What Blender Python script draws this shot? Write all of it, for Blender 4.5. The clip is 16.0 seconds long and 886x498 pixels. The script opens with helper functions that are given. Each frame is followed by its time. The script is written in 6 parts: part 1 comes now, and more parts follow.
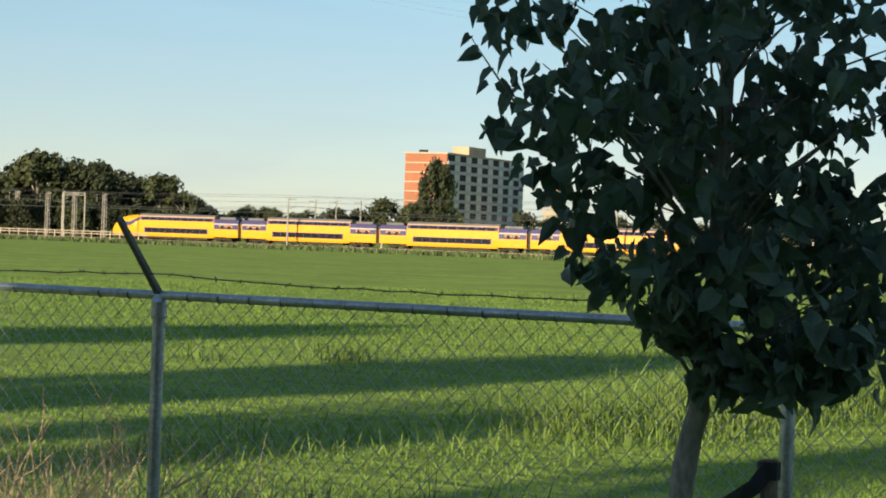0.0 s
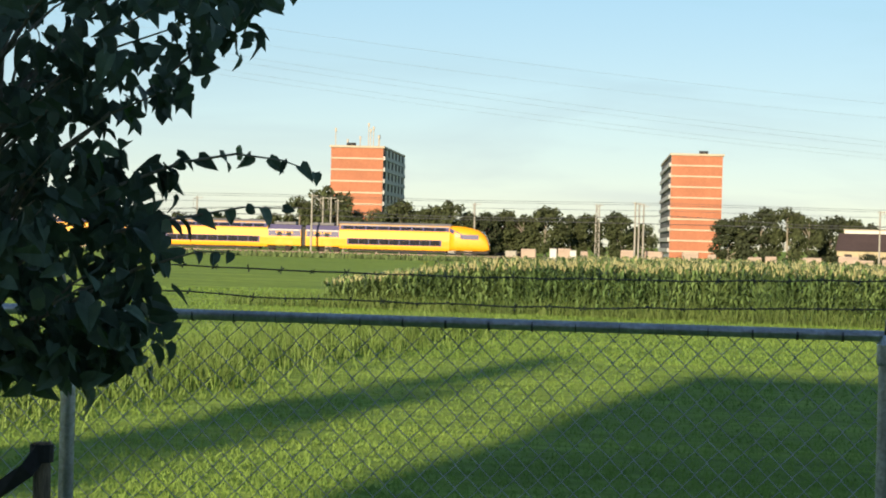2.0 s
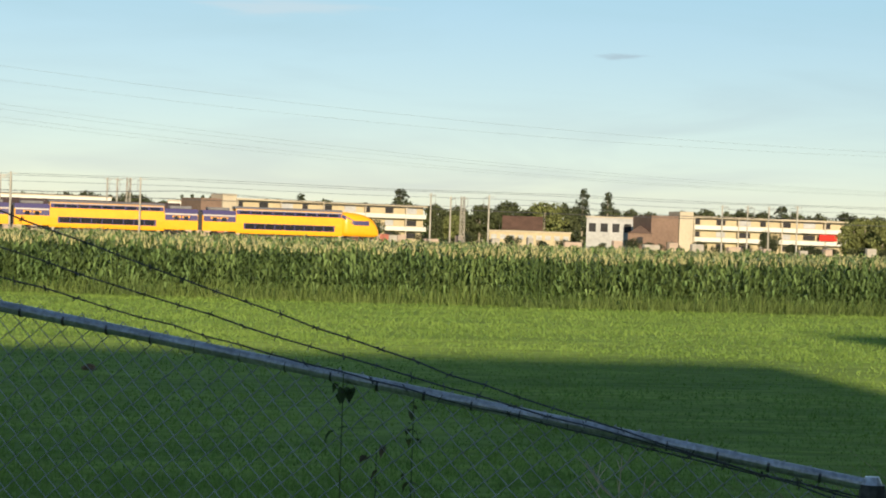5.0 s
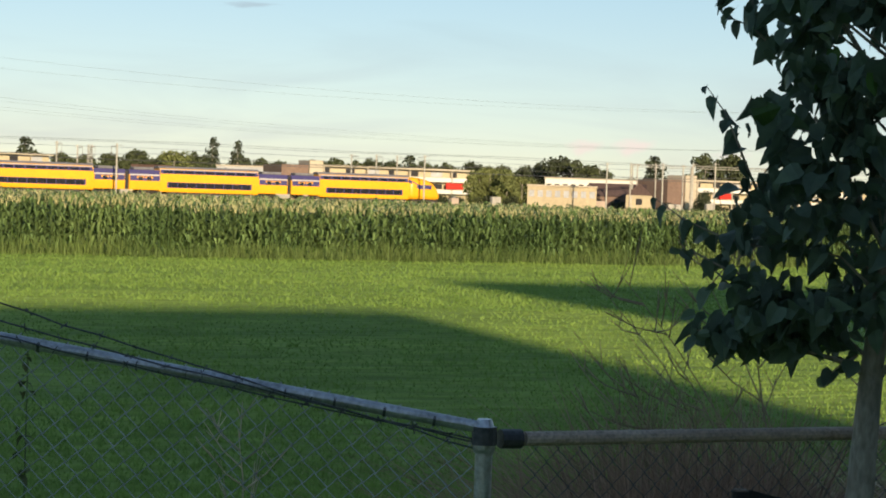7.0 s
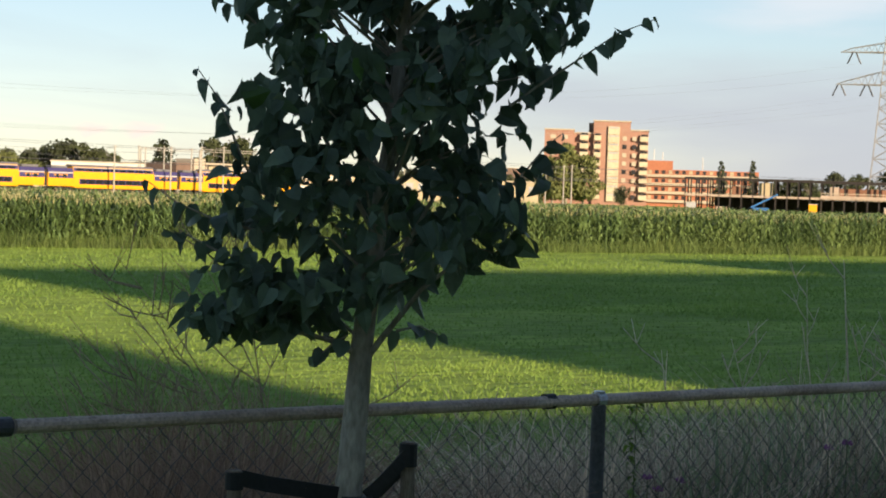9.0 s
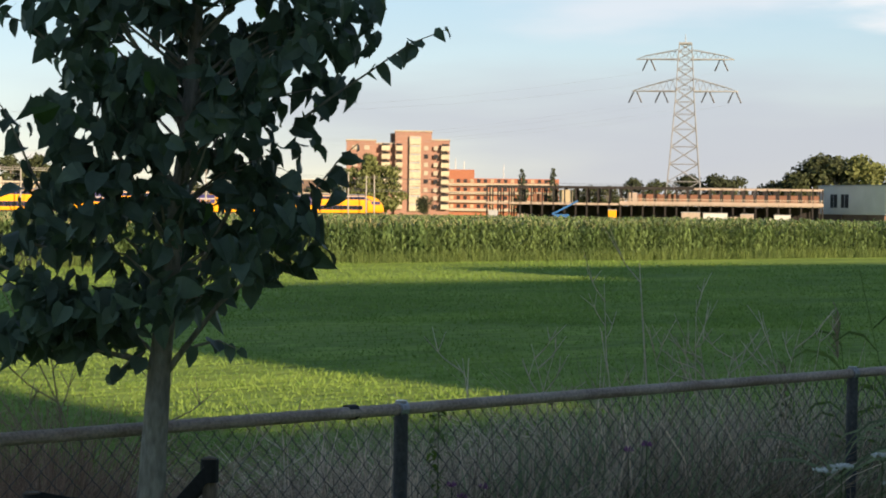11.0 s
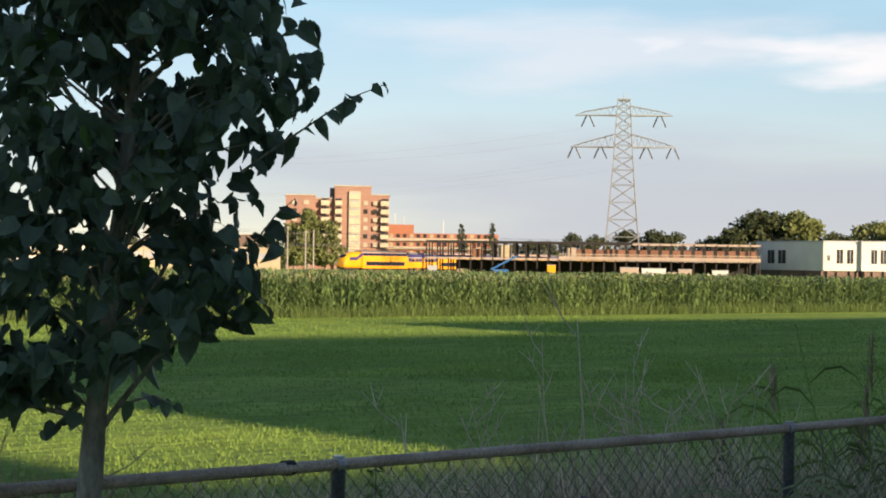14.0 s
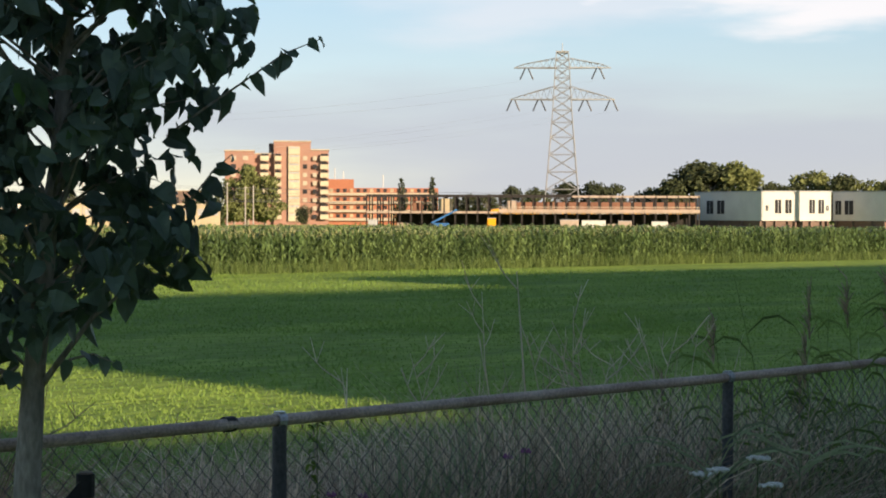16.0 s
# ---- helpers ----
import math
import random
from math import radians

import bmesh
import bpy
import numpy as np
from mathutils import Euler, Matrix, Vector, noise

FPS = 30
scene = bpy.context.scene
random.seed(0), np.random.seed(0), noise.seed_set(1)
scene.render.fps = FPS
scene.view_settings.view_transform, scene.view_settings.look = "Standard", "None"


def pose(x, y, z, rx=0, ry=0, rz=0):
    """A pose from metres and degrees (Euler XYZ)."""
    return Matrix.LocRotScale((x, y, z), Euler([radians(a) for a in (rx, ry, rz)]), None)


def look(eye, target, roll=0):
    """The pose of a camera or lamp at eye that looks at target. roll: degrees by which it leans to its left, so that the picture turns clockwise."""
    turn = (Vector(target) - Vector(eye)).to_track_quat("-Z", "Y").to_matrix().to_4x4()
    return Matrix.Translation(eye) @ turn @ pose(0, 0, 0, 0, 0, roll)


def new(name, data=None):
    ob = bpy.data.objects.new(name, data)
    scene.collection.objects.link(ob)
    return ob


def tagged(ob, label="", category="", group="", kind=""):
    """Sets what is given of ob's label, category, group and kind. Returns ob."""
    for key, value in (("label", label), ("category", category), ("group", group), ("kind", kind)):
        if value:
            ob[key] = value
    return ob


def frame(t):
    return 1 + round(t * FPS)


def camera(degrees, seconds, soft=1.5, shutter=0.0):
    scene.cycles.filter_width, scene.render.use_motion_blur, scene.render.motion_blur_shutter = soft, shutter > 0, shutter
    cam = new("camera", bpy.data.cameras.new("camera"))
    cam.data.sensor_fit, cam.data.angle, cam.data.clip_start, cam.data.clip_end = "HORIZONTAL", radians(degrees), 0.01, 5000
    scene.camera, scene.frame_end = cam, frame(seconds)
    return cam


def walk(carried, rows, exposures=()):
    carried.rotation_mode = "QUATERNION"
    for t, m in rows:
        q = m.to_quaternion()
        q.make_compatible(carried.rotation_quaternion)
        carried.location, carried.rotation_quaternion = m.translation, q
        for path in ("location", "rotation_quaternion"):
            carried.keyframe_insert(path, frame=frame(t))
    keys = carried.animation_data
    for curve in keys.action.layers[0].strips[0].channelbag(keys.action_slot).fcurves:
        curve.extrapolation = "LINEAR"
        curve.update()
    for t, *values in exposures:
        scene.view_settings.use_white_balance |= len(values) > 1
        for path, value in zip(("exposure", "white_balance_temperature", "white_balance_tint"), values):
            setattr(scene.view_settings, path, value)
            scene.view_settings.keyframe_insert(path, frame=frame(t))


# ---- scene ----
# ---- the camera and its walk ----
cam = camera(25.3, 16.0, soft=1.9)
EYE, ARM = 2.7, 0.23       # eye height over the field; the phone swings on an arm round the body
TURNS = [                   # seconds, yaw, pitch, roll
    (0.0, 0.010, -0.308, -2.0),
    (0.5, -5.425, -0.274, -1.5),
    (1.0, -10.951, -0.195, -1.7),
    (1.5, -15.391, -0.147, -1.7),
    (2.0, -20.121, -0.216, -1.5),
    (2.5, -24.158, -0.267, -1.677),
    (3.0, -27.725, -0.276, -1.987),
    (3.5, -31.473, -0.383, -2.1),
    (4.0, -35.974, -0.649, -2.25),
    (4.5, -40.848, -0.757, -2.056),
    (5.0, -45.252, -0.523, -1.991),
    (5.2, -46.711, -0.502, -2.0),
    (7.5, -59.139, -1.809, -1.825),
    (8.0, -63.169, -1.737, -1.736),
    (8.5, -67.060, -1.716, -1.882),
    (9.0, -70.139, -1.659, -1.9),
    (9.5, -72.413, -1.347, -1.581),
    (10.0, -74.345, -1.699, -1.285),
    (10.2, -74.840, -1.708, -1.1),
    (12.5, -77.036, -0.476, -0.557),
    (13.0, -77.750, -0.444, -0.520),
    (13.5, -77.955, 0.213, -0.602),
    (14.0, -77.608, 0.413, -0.809),
    (14.5, -77.376, -0.287, -0.855),
    (15.0, -77.373, -0.938, -0.619),
    (15.5, -78.220, -1.124, -0.445),
    (16.0, -79.338, -0.908, -0.157),
]
walk(cam, [(t, pose(-math.sin(radians(w)) * ARM, math.cos(radians(w)) * ARM, EYE, 90 + p, r, w)) for t, w, p, r in TURNS],
     exposures=[(0.0, 0.58, 6350, 9), (1.0, 0.70, 6350, 9), (2.5, 0.58, 6400, 9), (5.2, 0.50, 6450, 9), (7.5, 0.62, 6600, 12), (9.0, 0.76, 6750, 16), (16.0, 0.74, 6700, 17)])

# ---- world, sun ----
SUN_AZ, SUN_EL = -38.0, 15.0        # the light travels towards this bearing, from behind the camera


def bearing(az, d=1.0, z=0.0):
    """A place at a bearing (degrees, anticlockwise from y) and a distance from the camera's stand."""
    return Vector((-math.sin(radians(az)) * d, math.cos(radians(az)) * d, z))


sun = new("sun", bpy.data.lights.new("sun", "SUN"))
sun.data.energy, sun.data.angle, sun.data.color = 5.2, radians(1.0), (1.0, 0.80, 0.52)
sun.matrix_world = look((0, 0, 0), bearing(SUN_AZ, 1.0, -math.tan(radians(SUN_EL))))
world = bpy.data.worlds.new("world")
scene.world = world
world.use_nodes = True
wn, wl = world.node_tree.nodes, world.node_tree.links
sky = wn.new("ShaderNodeTexSky")
sky.sky_type, sky.sun_disc = "NISHITA", False
sky.sun_elevation = radians(SUN_EL)
toward_sun = bearing(SUN_AZ + 180)
sky.sun_rotation = math.atan2(toward_sun.x, toward_sun.y)
sky.air_density, sky.dust_density, sky.ozone_density = 0.8, 0.1, 1.3
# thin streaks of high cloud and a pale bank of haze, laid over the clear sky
co, mp, cn = wn.new("ShaderNodeTexCoord"), wn.new("ShaderNodeMapping"), wn.new("ShaderNodeTexNoise")
mp.inputs["Scale"].default_value = (2.0, 2.0, 13.0)
mp.inputs["Rotation"].default_value = (radians(4), radians(-5), 0)
cn.inputs["Scale"].default_value, cn.inputs["Detail"].default_value, cn.inputs["Distortion"].default_value = 2.6, 8.0, 0.7
cr = wn.new("ShaderNodeValToRGB")
cr.color_ramp.elements[0].position, cr.color_ramp.elements[1].position = 0.46, 0.74
cr.color_ramp.elements[0].color, cr.color_ramp.elements[1].color = (0.42, 0.42, 0.42, 1), (0.78, 0.78, 0.78, 1)
cm = wn.new("ShaderNodeMix")
cm.data_type = "RGBA"
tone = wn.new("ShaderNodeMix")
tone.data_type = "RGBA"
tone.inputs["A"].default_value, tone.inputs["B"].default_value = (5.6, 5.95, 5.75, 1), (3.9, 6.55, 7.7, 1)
wl.new(co.outputs["Generated"], mp.inputs[0]), wl.new(mp.outputs[0], cn.inputs["Vector"])
wl.new(cn.outputs["Fac"], cr.inputs[0])
# the veil thins out towards the zenith
sep, veil, thin = wn.new("ShaderNodeSeparateXYZ"), wn.new("ShaderNodeMapRange"), wn.new("ShaderNodeMath")
veil.inputs["From Min"].default_value, veil.inputs["From Max"].default_value = 0.14, 0.34
veil.inputs["To Min"].default_value, veil.inputs["To Max"].default_value = 1.0, 0.16
thin.operation = "MULTIPLY"
wl.new(co.outputs["Generated"], sep.inputs[0]), wl.new(sep.outputs["Z"], veil.inputs["Value"])
wl.new(cr.outputs[0], thin.inputs[0]), wl.new(veil.outputs[0], thin.inputs[1]), wl.new(thin.outputs[0], cm.inputs["Factor"])
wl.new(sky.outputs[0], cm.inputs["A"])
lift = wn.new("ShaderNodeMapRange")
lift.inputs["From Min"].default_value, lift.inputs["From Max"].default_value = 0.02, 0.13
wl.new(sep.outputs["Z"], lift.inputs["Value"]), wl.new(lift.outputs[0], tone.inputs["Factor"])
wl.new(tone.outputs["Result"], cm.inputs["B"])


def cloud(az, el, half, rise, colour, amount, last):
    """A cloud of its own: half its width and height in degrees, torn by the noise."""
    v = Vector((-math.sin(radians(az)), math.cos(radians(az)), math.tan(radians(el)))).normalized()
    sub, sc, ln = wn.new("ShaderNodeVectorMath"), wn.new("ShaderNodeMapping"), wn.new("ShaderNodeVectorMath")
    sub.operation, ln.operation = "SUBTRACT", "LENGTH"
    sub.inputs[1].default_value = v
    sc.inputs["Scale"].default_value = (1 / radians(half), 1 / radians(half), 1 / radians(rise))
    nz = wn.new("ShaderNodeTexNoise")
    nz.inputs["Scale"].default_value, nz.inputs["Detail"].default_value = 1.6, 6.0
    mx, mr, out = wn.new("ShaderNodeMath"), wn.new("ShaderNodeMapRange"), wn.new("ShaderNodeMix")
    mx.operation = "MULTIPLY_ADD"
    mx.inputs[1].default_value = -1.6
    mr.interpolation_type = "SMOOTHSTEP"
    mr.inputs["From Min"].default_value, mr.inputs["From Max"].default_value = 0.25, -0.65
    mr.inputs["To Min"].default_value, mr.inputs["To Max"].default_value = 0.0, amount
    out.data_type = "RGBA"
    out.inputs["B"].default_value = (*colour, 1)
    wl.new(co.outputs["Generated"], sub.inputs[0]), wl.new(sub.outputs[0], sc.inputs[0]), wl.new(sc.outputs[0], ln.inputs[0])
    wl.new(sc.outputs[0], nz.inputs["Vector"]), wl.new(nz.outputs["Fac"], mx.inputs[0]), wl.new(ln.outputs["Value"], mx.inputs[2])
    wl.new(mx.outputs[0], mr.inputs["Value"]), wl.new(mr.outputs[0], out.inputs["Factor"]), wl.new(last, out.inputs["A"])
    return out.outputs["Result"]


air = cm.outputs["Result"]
air = cloud(-84.0, 1.8, 22.0, 3.4, (4.2, 4.7, 5.3), 0.8, air)
air = cloud(-82.0, 6.3, 8.0, 1.5, (6.9, 7.2, 7.5), 0.55, air)
air = cloud(-90.5, 6.0, 5.2, 0.95, (8.6, 8.4, 8.2), 0.75, air)
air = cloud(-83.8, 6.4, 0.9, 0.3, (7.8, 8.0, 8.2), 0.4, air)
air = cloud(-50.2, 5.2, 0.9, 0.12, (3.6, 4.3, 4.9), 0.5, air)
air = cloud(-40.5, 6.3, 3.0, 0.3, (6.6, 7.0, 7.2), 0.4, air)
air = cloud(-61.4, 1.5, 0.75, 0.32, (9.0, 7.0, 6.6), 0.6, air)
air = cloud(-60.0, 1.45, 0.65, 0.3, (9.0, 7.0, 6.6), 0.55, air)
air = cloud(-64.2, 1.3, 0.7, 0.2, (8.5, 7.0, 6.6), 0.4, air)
wn["Background"].inputs["Strength"].default_value = 0.075
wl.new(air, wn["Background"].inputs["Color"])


# ---- materials ----
def mat(name, colour, rough=0.7, metal=0.0, vary=0.25, scale=3.0, fine=40.0, bump=0.15, second=None, relief=0.02, spec=0.4, each=0.0, stretch=None, spin=0.0):
    """A surface with two scales of colour change and a fine relief; second: the colour of its patches; each: change from piece to piece."""
    m = bpy.data.materials.new(name)
    m.use_nodes = True
    n, l = m.node_tree.nodes, m.node_tree.links
    b = n["Principled BSDF"]
    b.inputs["Roughness"].default_value, b.inputs["Metallic"].default_value = rough, metal
    b.inputs["Specular IOR Level"].default_value = spec
    co = n.new("ShaderNodeTexCoord")
    vec = co.outputs["Object"]
    if stretch:
        mp = n.new("ShaderNodeMapping")
        mp.vector_type = "TEXTURE"
        mp.inputs["Scale"].default_value = tuple(1 / s for s in stretch)
        mp.inputs["Rotation"].default_value = (0, 0, radians(spin))
        l.new(vec, mp.inputs[0])
        vec = mp.outputs[0]
    big, small = n.new("ShaderNodeTexNoise"), n.new("ShaderNodeTexNoise")
    big.inputs["Scale"].default_value, big.inputs["Detail"].default_value = scale, 4.0
    small.inputs["Scale"].default_value, small.inputs["Detail"].default_value = fine, 3.0
    l.new(vec, big.inputs["Vector"]), l.new(vec, small.inputs["Vector"])
    ramp = n.new("ShaderNodeValToRGB")
    dark = second or tuple(c * (1 - vary) for c in colour)
    ramp.color_ramp.elements[0].position, ramp.color_ramp.elements[1].position = 0.35, 0.65
    ramp.color_ramp.elements[0].color, ramp.color_ramp.elements[1].color = (*dark, 1), (*colour, 1)
    l.new(big.outputs["Fac"], ramp.inputs[0])
    mix = n.new("ShaderNodeMix")
    mix.data_type, mix.blend_type = "RGBA", "MULTIPLY"
    mix.inputs["Factor"].default_value = 1.0
    tone = n.new("ShaderNodeMapRange")
    tone.inputs["From Min"].default_value, tone.inputs["From Max"].default_value = 0.3, 0.7
    tone.inputs["To Min"].default_value, tone.inputs["To Max"].default_value = 1 - vary, 1 + vary * 0.6
    l.new(small.outputs["Fac"], tone.inputs["Value"])
    l.new(ramp.outputs[0], mix.inputs["A"]), l.new(tone.outputs[0], mix.inputs["B"])
    out = mix.outputs["Result"]
    if each:
        geo, t2, m2 = n.new("ShaderNodeNewGeometry"), n.new("ShaderNodeMapRange"), n.new("ShaderNodeMix")
        t2.inputs["To Min"].default_value, t2.inputs["To Max"].default_value = 1 - each, 1 + each
        m2.data_type, m2.blend_type = "RGBA", "MULTIPLY"
        m2.inputs["Factor"].default_value = 1.0
        l.new(geo.outputs["Random Per Island"], t2.inputs["Value"])
        l.new(out, m2.inputs["A"]), l.new(t2.outputs[0], m2.inputs["B"])
        out = m2.outputs["Result"]
    l.new(out, b.inputs["Base Color"])
    if bump:
        bp = n.new("ShaderNodeBump")
        bp.inputs["Strength"].default_value, bp.inputs["Distance"].default_value = bump, relief
        l.new(small.outputs["Fac"], bp.inputs["Height"])
        l.new(bp.outputs[0], b.inputs["Normal"])
    return m


def leafy(name, colour, second, through_light=0.3, rough=0.5, each=0.35, scale=0.6, stretch=None, spin=0.0):
    """Leaves: some light passes through them."""
    m = mat(name, colour, rough, vary=0.2, scale=scale, fine=20.0, bump=0.0, second=second, each=each, spec=0.3, stretch=stretch, spin=spin)
    n, l = m.node_tree.nodes, m.node_tree.links
    b, out = n["Principled BSDF"], n["Material Output"]
    tr, add = n.new("ShaderNodeBsdfTranslucent"), n.new("ShaderNodeMixShader")
    src = b.inputs["Base Color"].links[0].from_socket
    l.new(src, tr.inputs["Color"])
    add.inputs[0].default_value = through_light
    l.new(b.outputs[0], add.inputs[1]), l.new(tr.outputs[0], add.inputs[2])
    l.new(add.outputs[0], out.inputs["Surface"])
    return m


GALV = mat("galvanised_steel", (0.62, 0.65, 0.71), 0.36, 0.75, 0.3, 6, 60, 0.1)
WIRE = mat("galvanised_wire", (0.56, 0.58, 0.60), 0.55, 0.2, 0.25, 8, 50, 0.0)
OLD_WIRE = mat("weathered_wire", (0.16, 0.15, 0.14), 0.7, 0.2, 0.3, 8, 50, 0.0)
RUSTY = mat("rusty_tube", (0.62, 0.50, 0.42), 0.75, 0.0, 0.35, 5, 70, 0.2, second=(0.44, 0.33, 0.27))
DARK_STEEL = mat("dark_steel", (0.12, 0.125, 0.14), 0.5, 0.3, 0.3, 8, 60, 0.1)
BLACK = mat("black_rubber", (0.02, 0.02, 0.024), 0.6, 0, 0.3, 5, 60, 0.1)
STAKE = mat("stake_wood", (0.26, 0.20, 0.15), 0.85, 0, 0.4, 4, 30, 0.3, stretch=(8, 8, 1))
BARK = mat("bark", (0.42, 0.38, 0.32), 0.9, 0, 0.35, 9, 60, 0.5, second=(0.25, 0.225, 0.18), stretch=(1, 1, 0.35))
LEAF = leafy("tree_leaf", (0.135, 0.195, 0.135), (0.105, 0.155, 0.11), 0.25, 0.45, 0.35, 1.5)
LEAF_YOUNG = leafy("young_leaf", (0.10, 0.20, 0.05), (0.07, 0.14, 0.04), 0.3)
YELLOW = mat("yellow_paint", (0.80, 0.37, 0.012), 0.35, 0, 0.06, 0.4, 3, 0.0)
BLUE = mat("blue_violet_paint", (0.055, 0.048, 0.15), 0.35, 0, 0.1, 0.5, 3, 0.0)
ROOFING = mat("grey_roof", (0.17, 0.17, 0.19), 0.6, 0, 0.2, 0.5, 4, 0.0)
WHITE_BAND = mat("pale_grey_band", (0.45, 0.43, 0.44), 0.5, 0, 0.1, 0.5, 4, 0.0)
GLASS = mat("dark_glass", (0.022, 0.022, 0.035), 0.12, 0, 0.3, 0.7, 3, 0.0, spec=0.7)
UNDER = mat("underframe", (0.05, 0.042, 0.038), 0.8, 0, 0.4, 1, 6, 0.1)
# ---- mesh helpers ----
def mesh_ob(name, bm, material, parent=None, label="", smooth=False):
    me = bpy.data.meshes.new(name)
    bm.to_mesh(me)
    bm.free()
    if smooth:
        for f in me.polygons:
            f.use_smooth = True
    if not isinstance(material, (list, tuple)):
        material = [material]
    for m in material:
        me.materials.append(m)
    ob = new(name, me)
    if parent:
        ob.parent = parent
    if label:
        ob["label"] = label
    return ob


def part(name, bm, material, parent, label="", smooth=False):
    return mesh_ob(name, bm, material, parent, label, smooth)


def raw_ob(name, verts, faces, material, parent=None, label=""):
    me = bpy.data.meshes.new(name)
    me.from_pydata(verts, [], faces)
    me.materials.append(material)
    ob = new(name, me)
    if parent:
        ob.parent = parent
    if label:
        ob["label"] = label
    return ob


def thing(name, m=None, label="", category="", group="", kind=""):
    ob = new(name)
    ob.empty_display_size = 0.2
    if m is not None:
        ob.matrix_basis = m
    return tagged(ob, label, category, group, kind)


def box(bm, x0, x1, y0, y1, z0, z1, bevel=0.0, m=None, index=0):
    r = bmesh.ops.create_cube(bm, size=1.0)
    vs = r["verts"]
    for v in vs:
        v.co = Vector(((x0 + x1) / 2 + v.co.x * (x1 - x0), (y0 + y1) / 2 + v.co.y * (y1 - y0), (z0 + z1) / 2 + v.co.z * (z1 - z0)))
    if m is not None:
        bmesh.ops.transform(bm, matrix=m, verts=vs)
    fs = {f for v in vs for f in v.link_faces}
    for f in fs:
        f.material_index = index
    if bevel:
        es = {e for v in vs for e in v.link_edges}
        bmesh.ops.bevel(bm, geom=list(es), offset=bevel, segments=1, affect="EDGES")
    return vs


def tube(bm, a, b, r0, r1=None, n=10, index=0):
    """A round bar from a to b."""
    a, b = Vector(a), Vector(b)
    r1 = r0 if r1 is None else r1
    q = (b - a).to_track_quat("Z", "Y")
    rings = []
    for p, r in ((a, r0), (b, r1)):
        rings.append([bm.verts.new(p + q @ Vector((math.cos(i * math.tau / n) * r, math.sin(i * math.tau / n) * r, 0))) for i in range(n)])
    for i in range(n):
        f = bm.faces.new((rings[0][i], rings[0][(i + 1) % n], rings[1][(i + 1) % n], rings[1][i]))
        f.material_index = index
    bm.faces.new(rings[0][::-1]).material_index = index
    bm.faces.new(rings[1]).material_index = index


def pipe(bm, pts, radii, n=8):
    """A bar along a bent line."""
    pts = [Vector(p) for p in pts]
    rings = []
    for i, p in enumerate(pts):
        d = (pts[min(i + 1, len(pts) - 1)] - pts[max(i - 1, 0)]).normalized()
        q = d.to_track_quat("Z", "Y")
        r = radii[i] if isinstance(radii, (list, tuple)) else radii
        rings.append([bm.verts.new(p + q @ Vector((math.cos(k * math.tau / n) * r, math.sin(k * math.tau / n) * r, 0))) for k in range(n)])
    for a, b in zip(rings, rings[1:]):
        off = min(range(n), key=lambda s: sum((a[k].co - b[(k + s) % n].co).length for k in range(n)))
        for k in range(n):
            bm.faces.new((a[k], a[(k + 1) % n], b[(k + 1 + off) % n], b[(k + off) % n]))
    bm.faces.new(rings[0][::-1])
    bm.faces.new(rings[-1])


def prism(bm, profile, x0, x1, index=0):
    """A profile of (y, z) drawn out along x."""
    a = [bm.verts.new((x0, y, z)) for y, z in profile]
    b = [bm.verts.new((x1, y, z)) for y, z in profile]
    n = len(profile)
    for i in range(n):
        bm.faces.new((a[i], a[(i + 1) % n], b[(i + 1) % n], b[i])).material_index = index
    bm.faces.new(a[::-1]).material_index = index
    bm.faces.new(b).material_index = index


def along(az, d, z=0.0, turn=0.0):
    """A pose at a bearing and distance whose x runs to the right as seen from the camera and whose y runs away; turn: degrees anticlockwise."""
    p = bearing(az, d, z)
    return pose(p.x, p.y, p.z, 0, 0, az + turn)
# ---- the ground ----
GRASS = mat("field_grass", (0.275, 0.385, 0.074), 0.9, 0, 0.3, 0.35, 3.0, 0.8, second=(0.18, 0.275, 0.058), stretch=(0.3, 1, 1), spin=-35, spec=0.1, relief=0.15)


def bank(r):
    """The height of the ground at a distance from the camera's stand: a low bank beside the field."""
    if r < 3:
        return 1.1
    if r < 9.5:
        return 1.1 - 0.55 * (r - 3) / 6.5
    if r < 13:
        s = (r - 9.5) / 3.5
        return 0.55 * (1 - s * s * (3 - 2 * s))
    return 0.0


def make_ground():
    radii = [0.8, 2, 3, 4.5, 6, 7.5, 9.5, 10.2, 11, 12, 13, 15, 18, 22, 27, 33, 40, 48, 58, 70, 85, 100, 125, 160, 200, 240, 300, 400, 600, 900, 1500, 2500, 4500]
    n = 144
    verts, faces = [(0, 0, 1.1)], []
    for r in radii:
        for i in range(n):
            a = i * math.tau / n
            x, y = math.cos(a) * r, math.sin(a) * r
            z = bank(r) + (noise.noise((x * 0.25, y * 0.25, 0)) * 0.03 if 13 < r < 100 else 0)
            verts.append((x, y, z))
    for i in range(n):
        faces.append((0, 1 + i, 1 + (i + 1) % n))
    for k in range(len(radii) - 1):
        for i in range(n):
            a, b = 1 + k * n, 1 + (k + 1) * n
            faces.append((a + i, b + i, b + (i + 1) % n, a + (i + 1) % n))
    g = raw_ob("ground", verts, faces, GRASS)
    for f in g.data.polygons:
        f.use_smooth = True
    return tagged(g, "flat green meadow that reaches the horizon", "ground", kind="structure")


make_ground()

